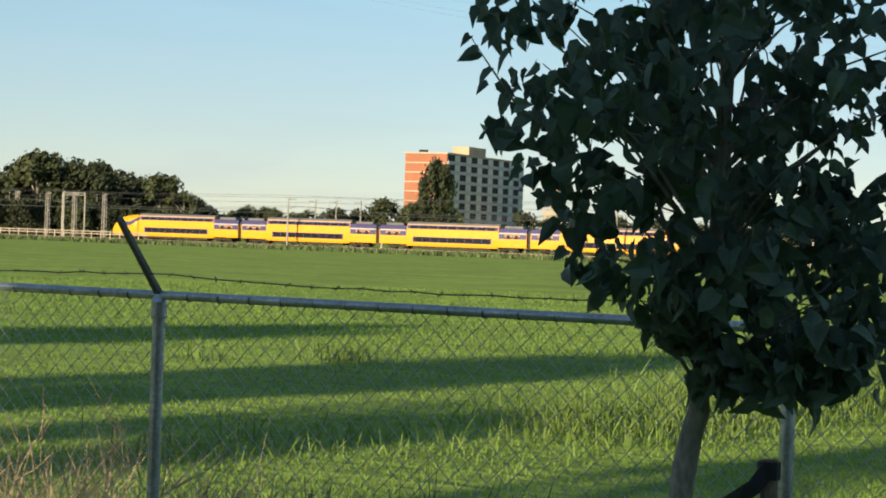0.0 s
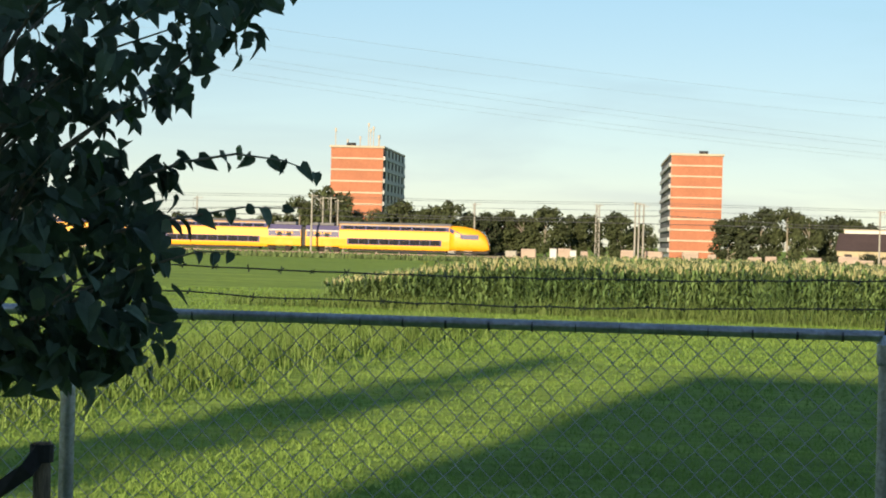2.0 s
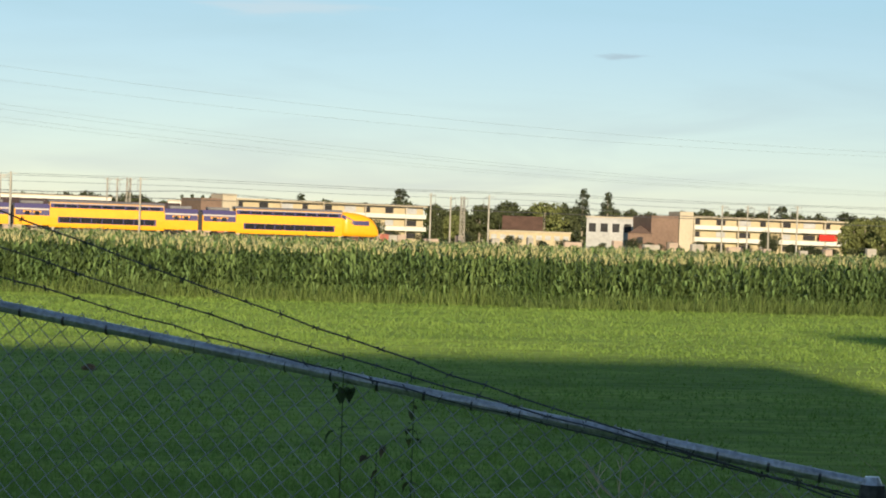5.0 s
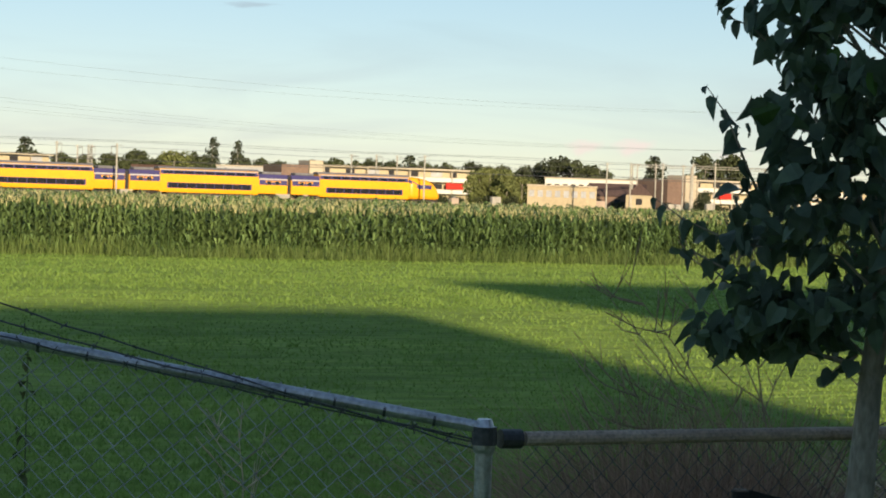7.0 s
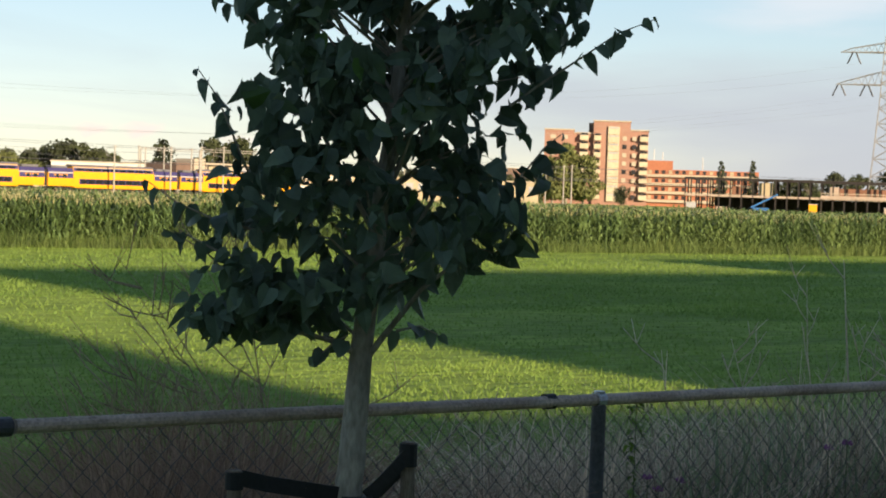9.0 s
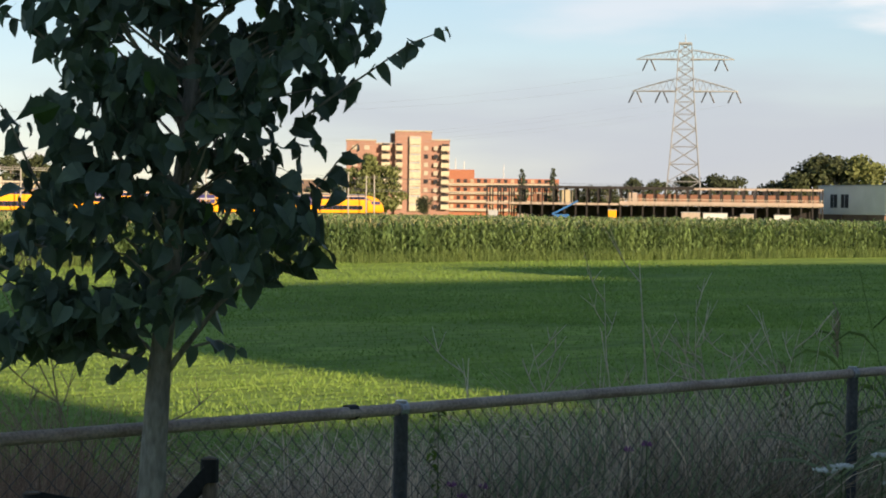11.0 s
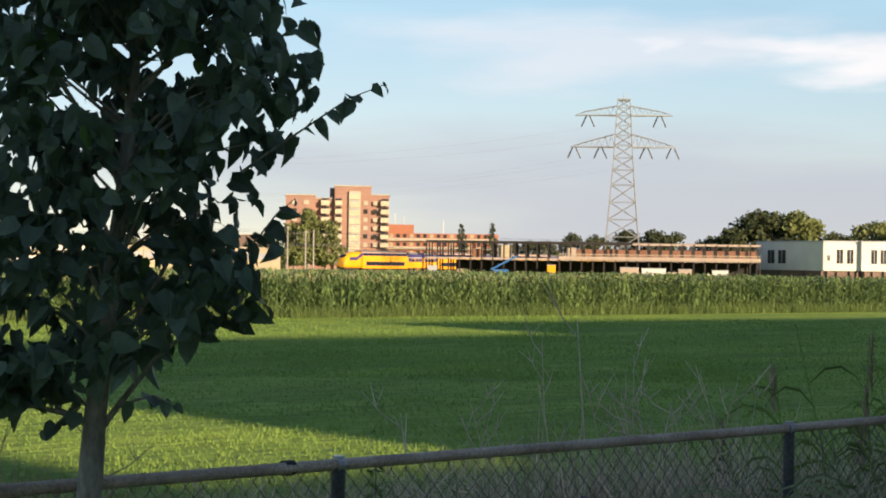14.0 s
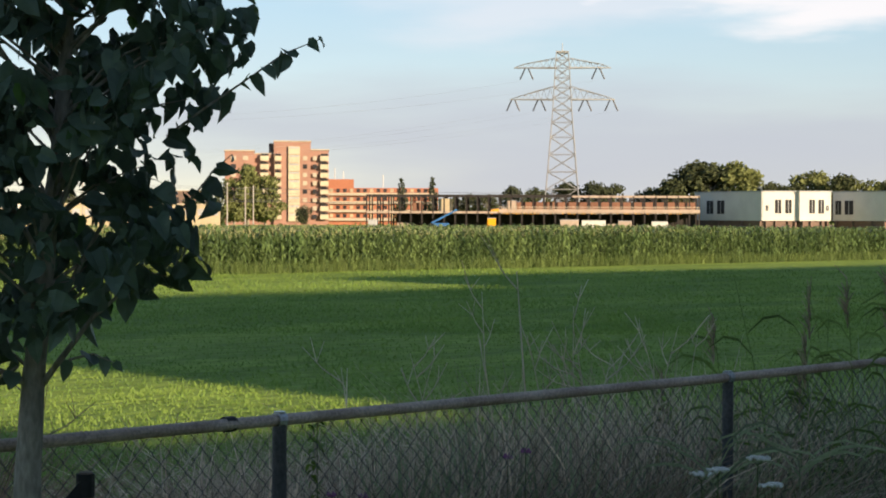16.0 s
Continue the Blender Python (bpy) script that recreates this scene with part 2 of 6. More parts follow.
# ---- the railway ----
TRACK_AZ, TRACK_D, RAIL = -26.58, 298.0, 0.66
TRACK = along(TRACK_AZ, TRACK_D, 0)
BALLAST = mat("ballast", (0.21, 0.175, 0.15), 0.95, 0, 0.35, 0.6, 6, 0.6)
CONCRETE = mat("concrete", (0.42, 0.40, 0.36), 0.85, 0, 0.2, 0.8, 8, 0.2)
RAIL_STEEL = mat("rail_steel", (0.22, 0.17, 0.14), 0.5, 0.6, 0.3, 2, 10, 0.1)


def make_railway():
    bm = bmesh.new()
    prism(bm, [(-9, 0), (-3.0, 0.42), (13.0, 0.42), (19, 0)], -900, 1300)
    bed = mesh_ob("railway_bed", bm, BALLAST)
    bed.matrix_basis = TRACK
    tagged(bed, "low brown ballast bed of a railway", "railway bed", kind="structure")
    for y in (0, 4.2, 8.4):
        t = thing("track", TRACK @ pose(0, y, 0), "pair of rusty rails on concrete sleepers", "railway track", "tracks on the bed", "structure")
        for s in (-0.7175, 0.7175):
            bm = bmesh.new()
            prism(bm, [(s - 0.07, 0.5), (s + 0.07, 0.5), (s + 0.035, 0.53), (s + 0.035, RAIL), (s - 0.035, RAIL), (s - 0.035, 0.53)], -900, 1300)
            part("rail", bm, RAIL_STEEL, t)
        verts, faces = [], []
        for i in range(1000):
            x = -350 + i * 1.2
            b = len(verts)
            for dx in (-0.12, 0.12):
                for dy in (-1.3, 1.3):
                    for z in (0.40, 0.51):
                        verts.append((x + dx, dy, z))
            for q in ((0, 1, 3, 2), (4, 6, 7, 5), (0, 4, 5, 1), (2, 3, 7, 6), (1, 5, 7, 3)):
                faces.append(tuple(b + k for k in q))
        o = raw_ob("sleepers", verts, faces, CONCRETE, t)
        o["kind"] = "stuff"


make_railway()


# ---- the train ----
def half_width(z):
    """The half width of a double-deck coach at a height over the rail."""
    pts = [(0.6, 1.36), (1.0, 1.45), (2.0, 1.5), (3.3, 1.48), (4.2, 1.18), (4.5, 0.85), (4.66, 0.4)]
    for (z0, w0), (z1, w1) in zip(pts, pts[1:]):
        if z <= z1:
            return w0 + (w1 - w0) * (z - z0) / (z1 - z0)
    return 0.4


def section(z0, z1, grow=0.0):
    zs = sorted({z0, z1, *[z for z in (1.0, 2.0, 3.3, 3.9, 4.2, 4.5) if z0 < z < z1]})
    return [(half_width(z) + grow, z) for z in zs] + [(-half_width(z) - grow, z) for z in reversed(zs)]


def side_panel(bm, x0, x1, z0, z1, out=0.02, z0b=None, z1b=None, sides=(-1, 1)):
    """A thin panel on both flanks; z0b, z1b: its heights at x1 where it slants."""
    z0b, z1b = z0 if z0b is None else z0b, z1 if z1b is None else z1b
    for s in sides:
        vs = []
        for x, lo, hi in ((x0, z0, z1), (x1, z0b, z1b)):
            for o in (-0.05, out):
                for z in (lo, hi):
                    vs.append(bm.verts.new((x, s * (half_width(z) + o), z)))
        for q in ((0, 1, 3, 2), (4, 6, 7, 5), (2, 3, 7, 6), (0, 4, 5, 1), (0, 2, 6, 4), (1, 5, 7, 3)):
            f = [vs[k] for k in q]
            bm.faces.new(f if s > 0 else f[::-1])


def nose_loft(bm, x_of):
    """The rounded cab: sections that shrink towards the tip. x_of maps metres behind the tip to x."""
    rows = [(6.0, 1.0, 4.42), (5.0, 1.0, 4.42), (4.0, 1.0, 4.36), (3.0, 0.99, 4.2), (2.0, 0.97, 3.95), (1.2, 0.95, 3.6), (0.6, 0.92, 3.1), (0.25, 0.88, 2.5), (0.05, 0.84, 1.9), (0.0, 0.8, 1.3)]
    rings = []
    for d, w, top in rows:
        low = 0.72 if d > 0.3 else 0.85
        prof = []
        for k in range(7):
            s = k / 6
            z = low + (top - low) * s
            full = 0.6 + (4.55 - 0.6) * s
            prof.append((half_width(min(full, 4.55)) * w, z))
        ring = [bm.verts.new((x_of(d), y, z)) for y, z in prof] + [bm.verts.new((x_of(d), -y, z)) for y, z in reversed(prof)]
        rings.append(ring)
    n = len(rings[0])
    for a, b in zip(rings, rings[1:]):
        for i in range(n):
            bm.faces.new((a[i], a[(i + 1) % n], b[(i + 1) % n], b[i]))
    bm.faces.new(rings[0])
    bm.faces.new(rings[-1][::-1])
    bmesh.ops.recalc_face_normals(bm, faces=bm.faces)


def bogie(bm, x):
    box(bm, x - 1.9, x + 1.9, -1.15, -0.95, 0.35, 0.62)
    box(bm, x - 1.9, x + 1.9, 0.95, 1.15, 0.35, 0.62)
    box(bm, x - 0.3, x + 0.3, -1.0, 1.0, 0.4, 0.6)
    for dx in (-1.25, 1.25):
        for s in (-0.75, 0.75):
            tube(bm, (x + dx, s - 0.07, 0.46), (x + dx, s + 0.07, 0.46), 0.46, n=14)


def coach(train, x0, x1, front=0):
    """One coach between x0 (rear) and x1; front: 1 a cab at x1, -1 a cab at x0."""
    c = thing("coach")
    c.parent = train
    a = x0 + (6.0 if front < 0 else 5.2)
    b = x1 - (6.0 if front > 0 else 5.2)
    bm = bmesh.new()
    prism(bm, section(0.62, 4.42), a, b)
    for e0, e1, cab in ((x0, a, front < 0), (b, x1, front > 0)):
        if not cab:
            prism(bm, section(0.85, 3.2), e0, e1)
    part("body", bm, YELLOW, c)
    bm = bmesh.new()
    prism(bm, [(1.1, 4.36), (0.92, 4.6), (0.5, 4.72), (-0.5, 4.72), (-0.92, 4.6), (-1.1, 4.36)], a - 0.15, b + 0.15)
    part("roof", bm, ROOFING, c)
    bm = bmesh.new()
    side_panel(bm, a + 0.1, b - 0.1, 3.52, 4.12, 0.025)
    part("upper_band", bm, BLUE, c)
    n = 9
    w = (b - a - 1.0) / n
    for i in range(n):
        for s in (-1, 1):
            bm = bmesh.new()
            side_panel(bm, a + 0.5 + i * w + 0.12, a + 0.5 + (i + 1) * w - 0.12, 3.6, 4.04, 0.035, sides=(s,))
            part("upper_window", bm, GLASS, c)
    bm = bmesh.new()
    side_panel(bm, a + 1.2, b - 1.2, 1.28, 2.2, 0.02)
    part("lower_band", bm, BLUE, c)
    w = (b - a - 2.8) / n
    for i in range(n):
        for s in (-1, 1):
            bm = bmesh.new()
            side_panel(bm, a + 1.4 + i * w + 0.06, a + 1.4 + (i + 1) * w - 0.06, 1.36, 2.12, 0.03, sides=(s,))
            part("lower_window", bm, GLASS, c)
    bm = bmesh.new()
    side_panel(bm, a - 0.02, b + 0.02, 4.14, 4.26, 0.03)
    part("trim_line", bm, WHITE_BAND, c)
    for e0, e1, cab in ((x0, a, front < 0), (b, x1, front > 0)):
        if cab:
            tip, s = (x1, -1) if front > 0 else (x0, 1)
            bm = bmesh.new()
            nose_loft(bm, lambda d: tip + s * d)
            part("cab", bm, YELLOW, c, "sloping rounded yellow driver's cab", smooth=True)
            hi, lo = (3.52, 4.12), (2.45, 3.15)
            first, last = (hi, lo) if s < 0 else (lo, hi)
            for sd in (-1, 1):
                bm = bmesh.new()
                xs = sorted((tip + s * 6.0, tip + s * 4.0))
                side_panel(bm, xs[0], xs[1], first[0], first[1], 0.05, last[0], last[1], (sd,))
                xs = sorted((tip + s * 4.0, tip + s * 1.6))
                side_panel(bm, xs[0], xs[1], 2.45, 3.15, 0.03, sides=(sd,))
                part("cab_stripe", bm, BLUE, c)
            bm = bmesh.new()
            m = pose(tip + s * 0.92, 0, 3.38, 0, -s * 40, 0)
            box(bm, -0.5, 0.5, -0.8, 0.8, -0.02, 0.05, m=m)
            part("windscreen", bm, GLASS, c)
            bm = bmesh.new()
            box(bm, *sorted((tip + s * 0.1, tip + s * 2.5)), -1.1, 1.1, 0.28, 0.8, 0.08)
            part("snow_plough", bm, UNDER, c)
            for y in (-0.8, 0.8):
                bm = bmesh.new()
                tube(bm, (tip + s * 0.25, y, 1.75), (tip - s * 0.02, y, 1.75), 0.13, n=12)
                part("headlight", bm, WHITE_BAND, c)
        else:
            bm = bmesh.new()
            prism(bm, section(3.18, 4.0), e0, e1)
            part("low_roof", bm, BLUE, c)
            bm = bmesh.new()
            side_panel(bm, e0 + 0.15, e1 - 0.05, 2.28, 3.08, 0.02)
            part("vestibule_band", bm, BLUE, c)
            bm = bmesh.new()
            side_panel(bm, e0 + 0.1, e1 - 0.1, 3.1, 3.32, 0.025)
            part("trim_line", bm, WHITE_BAND, c)
            mid = (e0 + e1) / 2
            for k in (-0.72, 0.72):
                for sd in (-1, 1):
                    bm = bmesh.new()
                    side_panel(bm, mid + k - 0.62, mid + k + 0.62, 0.95, 2.95, 0.03, sides=(sd,))
                    part("door", bm, YELLOW, c)
                    bm = bmesh.new()
                    side_panel(bm, mid + k - 0.35, mid + k + 0.35, 2.3, 2.9, 0.04, sides=(sd,))
                    part("door_window", bm, GLASS, c)
            bm = bmesh.new()
            box(bm, mid - 1.7, mid + 1.7, -0.9, 0.9, 4.0, 4.45, 0.1)
            part("roof_unit", bm, ROOFING, c)
    for x in (x0 + 3.4, x1 - 3.4):
        bm = bmesh.new()
        bogie(bm, x)
        part("bogie", bm, UNDER, c)
    bm = bmesh.new()
    box(bm, x0 + 6.5, x1 - 6.5, -1.2, 1.2, 0.25, 0.64)
    part("underframe", bm, UNDER, c)
    return c


def make_train():
    t = thing("train", None, "yellow and blue double-deck passenger train of four coaches", "train")
    ends = [0.0, -28.4, -56.6, -84.4, -112.0]
    for k in range(4):
        coach(t, ends[k + 1] + (0.35 if k < 3 else 0), ends[k] - (0.35 if k > 0 else 0), 1 if k == 0 else -1 if k == 3 else 0)
        if k < 3:
            bm = bmesh.new()
            box(bm, ends[k + 1] - 0.45, ends[k + 1] + 0.45, -1.05, 1.05, 0.9, 3.7)
            part("gangway", bm, BLACK, t, "black rubber gangway bellows")
    bm = bmesh.new()
    for x in (-40.0, -68.0):
        pipe(bm, [(x - 1.2, 0, 4.0), (x + 1.0, 0, 4.9), (x - 0.6, 0, 5.35)], 0.04, 6)
        tube(bm, (x - 0.6, -0.8, 5.35), (x - 0.6, 0.8, 5.35), 0.04, n=6)
    part("pantograph", bm, DARK_STEEL, t)
    return t


train = make_train()
TRAIN_RUN = [(0.0, -104.3), (1.5, -46.1), (2.0, -26.6), (3.5, 31.6), (5.0, 89.6), (7.5, 185.2), (8.0, 204.2), (12.5, 385.0), (14.0, 443.5), (16.0, 522.0)]


def motions():
    walk(train, [(t, TRACK @ pose(s, 0, RAIL)) for t, s in TRAIN_RUN])


# ---- the fences ----
POST_A, POST_B, POST_C = (-1.27, 9.13), (1.34, 7.77), (4.04, 6.34)
POST_G, POST_D, POST_E = (5.68, 3.64), (8.10, 2.21), (10.79, 0.49)
RAIL_TOP = 2.42


def ground_at(p):
    return bank(math.hypot(p[0], p[1]))


def chain_link(parent, a, b, za0, za1, zb0, zb1, pitch, wire, material):
    """Woven wire between two posts: each wire zigzags from the bottom to the rail and hooks into its neighbour."""
    a, b = Vector((*a, 0)), Vector((*b, 0))
    run = (b - a).length
    u = (b - a).normalized()
    out = Vector((u.y, -u.x, 0))
    verts, faces = [], []
    count = int(run / pitch)
    for k in range(count):
        prev = None
        s_mid = (k + 0.5) * pitch
        z0 = za0 + (zb0 - za0) * s_mid / run
        z1 = za1 + (zb1 - za1) * s_mid / run
        steps = int((z1 - z0) / pitch)
        wob = random.uniform(-0.0015, 0.0015)
        for j in range(steps + 1):
            side = 1 if (j + k) % 2 else -1
            s = s_mid + side * pitch * 0.53 + wob
            p = a + u * s + out * (wire * 0.9 * side) + Vector((0, 0, z1 - j * pitch + noise.noise((s, z1 + j, 3)) * 0.004))
            base = len(verts)
            for dx, dz in ((wire, 0), (0, wire), (-wire, 0), (0, -wire)):
                verts.append(p + u * dx + out * dz)
            if prev is not None:
                for i in range(4):
                    faces.append((prev + i, prev + (i + 1) % 4, base + (i + 1) % 4, base + i))
            prev = base
    return raw_ob("wire_mesh", [tuple(v) for v in verts], faces, material, parent)


def barbed(parent, pts, material, label=""):
    """A twisted wire with barbs every 12 cm."""
    bm = bmesh.new()
    line = []
    for (p, q) in zip(pts, pts[1:]):
        p, q = Vector(p), Vector(q)
        n = max(2, int((q - p).length / 0.12))
        for i in range(n):
            s = i / n
            line.append(p.lerp(q, s) + Vector((random.uniform(-0.003, 0.003), random.uniform(-0.003, 0.003), -0.03 * math.sin(math.pi * s) + random.uniform(-0.004, 0.004))))
    line.append(Vector(pts[-1]))
    pipe(bm, line, 0.0028, 4)
    for p in line[::1]:
        for _ in range(2):
            d = Vector((random.uniform(-1, 1), random.uniform(-1, 1), random.uniform(-1, 1))).normalized() * 0.016
            tube(bm, p - d, p + d, 0.0022, n=3)
    return part("barbed_wire", bm, material, parent, label)


def post_with_cap(parent, p, top, r, material):
    bm = bmesh.new()
    tube(bm, (*p, ground_at(p) - 0.15), (*p, top), r, n=18)
    o = part("post", bm, material, parent, smooth=False)
    bm = bmesh.new()
    tube(bm, (*p, top - 0.085), (*p, top - 0.02), r * 1.26, n=18)
    tube(bm, (*p, top - 0.02), (*p, top + 0.015), r * 1.26, r * 0.8, n=18)
    tube(bm, (*p, top - 0.097), (*p, top - 0.085), r * 1.12, r * 1.26, n=18)
    part("cap", bm, material, o)
    return o


def make_new_fence():
    f = thing("chain_link_fence", None, "galvanised chain-link fence with angled arms and barbed wire", "fence")
    ua = (Vector(POST_A) - Vector(POST_B)).normalized()
    left = Vector(POST_A) + ua * 2.95
    far = left + ua * 2.95
    posts = [tuple(far), tuple(left), POST_A, POST_B, POST_C]
    toward = Vector((ua.y, -ua.x))
    if toward.dot(Vector(POST_B)) > 0:
        toward = -toward
    for p in posts:
        post_with_cap(f, p, RAIL_TOP - 0.03, 0.029 if p != POST_C else 0.031, GALV)
    # rails: each bay a tube, with wire ties
    runs = [(a, b, RAIL_TOP, RAIL_TOP) for a, b in zip(posts, posts[1:])] + [(POST_C, POST_G, RAIL_TOP - 0.012, 1.945)]
    for a, b, za, zb in runs:
        bm = bmesh.new()
        tube(bm, (*a, za - 0.02), (*b, zb - 0.02), 0.0205, n=14)
        o = part("top_rail", bm, GALV, f)
        bm = bmesh.new()
        n = int((Vector(b) - Vector(a)).length / 0.16)
        for i in range(1, n):
            s = i / n
            c = Vector((*a, za - 0.02)).lerp(Vector((*b, zb - 0.02)), s)
            d = (Vector((*b, zb)) - Vector((*a, za))).normalized()
            g = 0.003 + 0.002 * math.sin(i * 7.1)
            tube(bm, c - d * g + Vector((0, 0, -0.003)), c + d * g + Vector((0, 0, -0.003)), 0.0222, n=10)
        part("tie_wire", bm, DARK_STEEL, o)["kind"] = "stuff"
        top = 0.055 if b == POST_G else 0.0
        chain_link(f, a, b, ground_at(a) + 0.05, za - 0.02 + top * 0.6, ground_at(b) + 0.05, zb - 0.02 + top * 0.4, 0.040 if b == POST_G else 0.044, 0.0026, WIRE)
    # arms lean towards the camera at 45 degrees
    tips = []
    for p in posts:
        bm = bmesh.new()
        a = Vector((*p, RAIL_TOP - 0.02))
        b = a + Vector((toward.x * 0.315, toward.y * 0.315, 0.335))
        s = Vector((ua.x, ua.y, 0)) * 0.0145
        nrm = (b - a).normalized().cross(s.normalized()) * 0.006
        vs = []
        for q in (a, b):
            for k, j in ((-1, -1), (1, -1), (1, 1), (-1, 1)):
                vs.append(bm.verts.new(q + s * k * (1.0 if q is a else 0.75) + nrm * j * 2))
        for q in ((0, 1, 5, 4), (1, 2, 6, 5), (2, 3, 7, 6), (3, 0, 4, 7), (0, 3, 2, 1), (4, 5, 6, 7)):
            bm.faces.new([vs[i] for i in q])
        part("arm", bm, DARK_STEEL, f, "dark steel arm that leans outwards")
        tips.append((a, b))
    for s, low in ((0.30, 1.88), (0.61, 1.87), (0.98, 1.85)):
        pts = [a.lerp(b, s) for a, b in tips]
        if s < 0.9:
            barbed(f, pts if s < 0.5 else pts[3:], DARK_STEEL)
        barbed(f, [tips[-1][0].lerp(tips[-1][1], s), Vector((*POST_G, low))], DARK_STEEL)
    return f


def make_corner_post():
    c = thing("corner_post", None, "galvanised corner post where two fences meet", "fence post")
    post_with_cap(c, POST_G, 1.94, 0.029, GALV)
    bm = bmesh.new()
    p = Vector((*POST_G, 1.90))
    tube(bm, p + Vector((0, 0, -0.03)), p + Vector((0, 0, 0.03)), 0.042, n=14)
    tube(bm, p + Vector((0.05, -0.03, -0.012)), p + Vector((0.115, -0.07, -0.014)), 0.033, n=12)
    part("clamp", bm, DARK_STEEL, c)


def make_old_fence():
    f = thing("old_chain_link_fence", None, "low weathered chain-link fence with a brown rusty top rail", "fence")
    u = (Vector(POST_E) - Vector(POST_D)).normalized()
    nxt = Vector(POST_E) + u * 3.19
    last = nxt + u * 3.19
    start = Vector(POST_G) + Vector((0.13, -0.077))
    posts = [tuple(start), POST_D, POST_E, tuple(nxt), tuple(last)]
    tops = [1.913, 1.89, 1.883, 1.89, 1.89]
    for p, z in list(zip(posts, tops))[1:]:
        bm = bmesh.new()
        tube(bm, (*p, ground_at(p) - 0.1), (*p, z - 0.01), 0.03, n=14)
        part("post", bm, DARK_STEEL, f)
        bm = bmesh.new()
        c = Vector((*p, z - 0.027))
        tube(bm, c - Vector((u.x, u.y, 0)) * 0.02, c + Vector((u.x, u.y, 0)) * 0.02, 0.034, n=12)
        tube(bm, c + Vector((0, 0, -0.1)), c + Vector((0, 0, 0.036)), 0.024, n=10)
        part("clamp", bm, GALV, f)
    for (a, za), (b, zb) in zip(zip(posts, tops), list(zip(posts, tops))[1:]):
        bm = bmesh.new()
        tube(bm, (*a, za - 0.027), (*b, zb - 0.027), 0.0245, n=12)
        o = part("top_rail", bm, RUSTY, f)
        bm = bmesh.new()
        n = int((Vector(b) - Vector(a)).length / 0.2)
        for i in range(1, n):
            c = Vector((*a, za - 0.027)).lerp(Vector((*b, zb - 0.027)), i / n)
            d = Vector((u.x, u.y, 0)) * 0.0045
            tube(bm, c - d, c + d, 0.0265, n=9)
        part("tie_wire", bm, RUSTY, o)["kind"] = "stuff"
        chain_link(f, a, b, ground_at(a) + 0.04, za - 0.02, ground_at(b) + 0.04, zb - 0.03, 0.043, 0.0027, OLD_WIRE)
    c = Vector((*POST_D, 1.866)) - Vector((u.x, u.y, 0)) * 0.275
    bm = bmesh.new()
    tube(bm, c - Vector((u.x, u.y, 0)) * 0.026, c + Vector((u.x, u.y, 0)) * 0.026, 0.032, n=12)
    part("sleeve", bm, BLACK, f, "black sleeve that joins two rails")
    return f


make_new_fence()
make_corner_post()
make_old_fence()


# ---- the young trees ----
def leaf_shape(length, width, fold, droop):
    """A heart-shaped leaf along y, folded on its midrib, its tip bent down."""
    out = [(0, 0.0), (0.40, -0.03), (0.56, 0.27), (0.46, 0.60), (0.15, 0.88), (0, 1.0)]
    mid = [(0, y * length, -droop * y * y * length) for y in (0.0, 0.26, 0.55, 1.0)]
    verts = list(mid)
    for s in (-1, 1):
        for x, y in out[1:-1]:
            verts.append((s * x * width, y * length, -droop * y * y * length + abs(x) * width * fold))
    faces = []
    for s, b in ((0, 4), (1, 8)):
        quads = [(0, 1, b + 1, b), (1, 2, b + 2, b + 1), (2, 3, b + 3, b + 2)]
        for q in quads:
            faces.append(q if s else q[::-1])
    return verts, faces


def add_leaf(verts, faces, place, heading, pitch, roll, size):
    lv, lf = leaf_shape(size, size * random.uniform(0.55, 0.82), random.uniform(0.0, 0.9), random.uniform(0.0, 0.9))
    m = Matrix.Translation(place) @ Euler((radians(pitch), radians(roll), radians(heading))).to_matrix().to_4x4()
    b = len(verts)
    verts.extend(tuple(m @ Vector(v)) for v in lv)
    faces.extend(tuple(b + i for i in f) for f in lf)


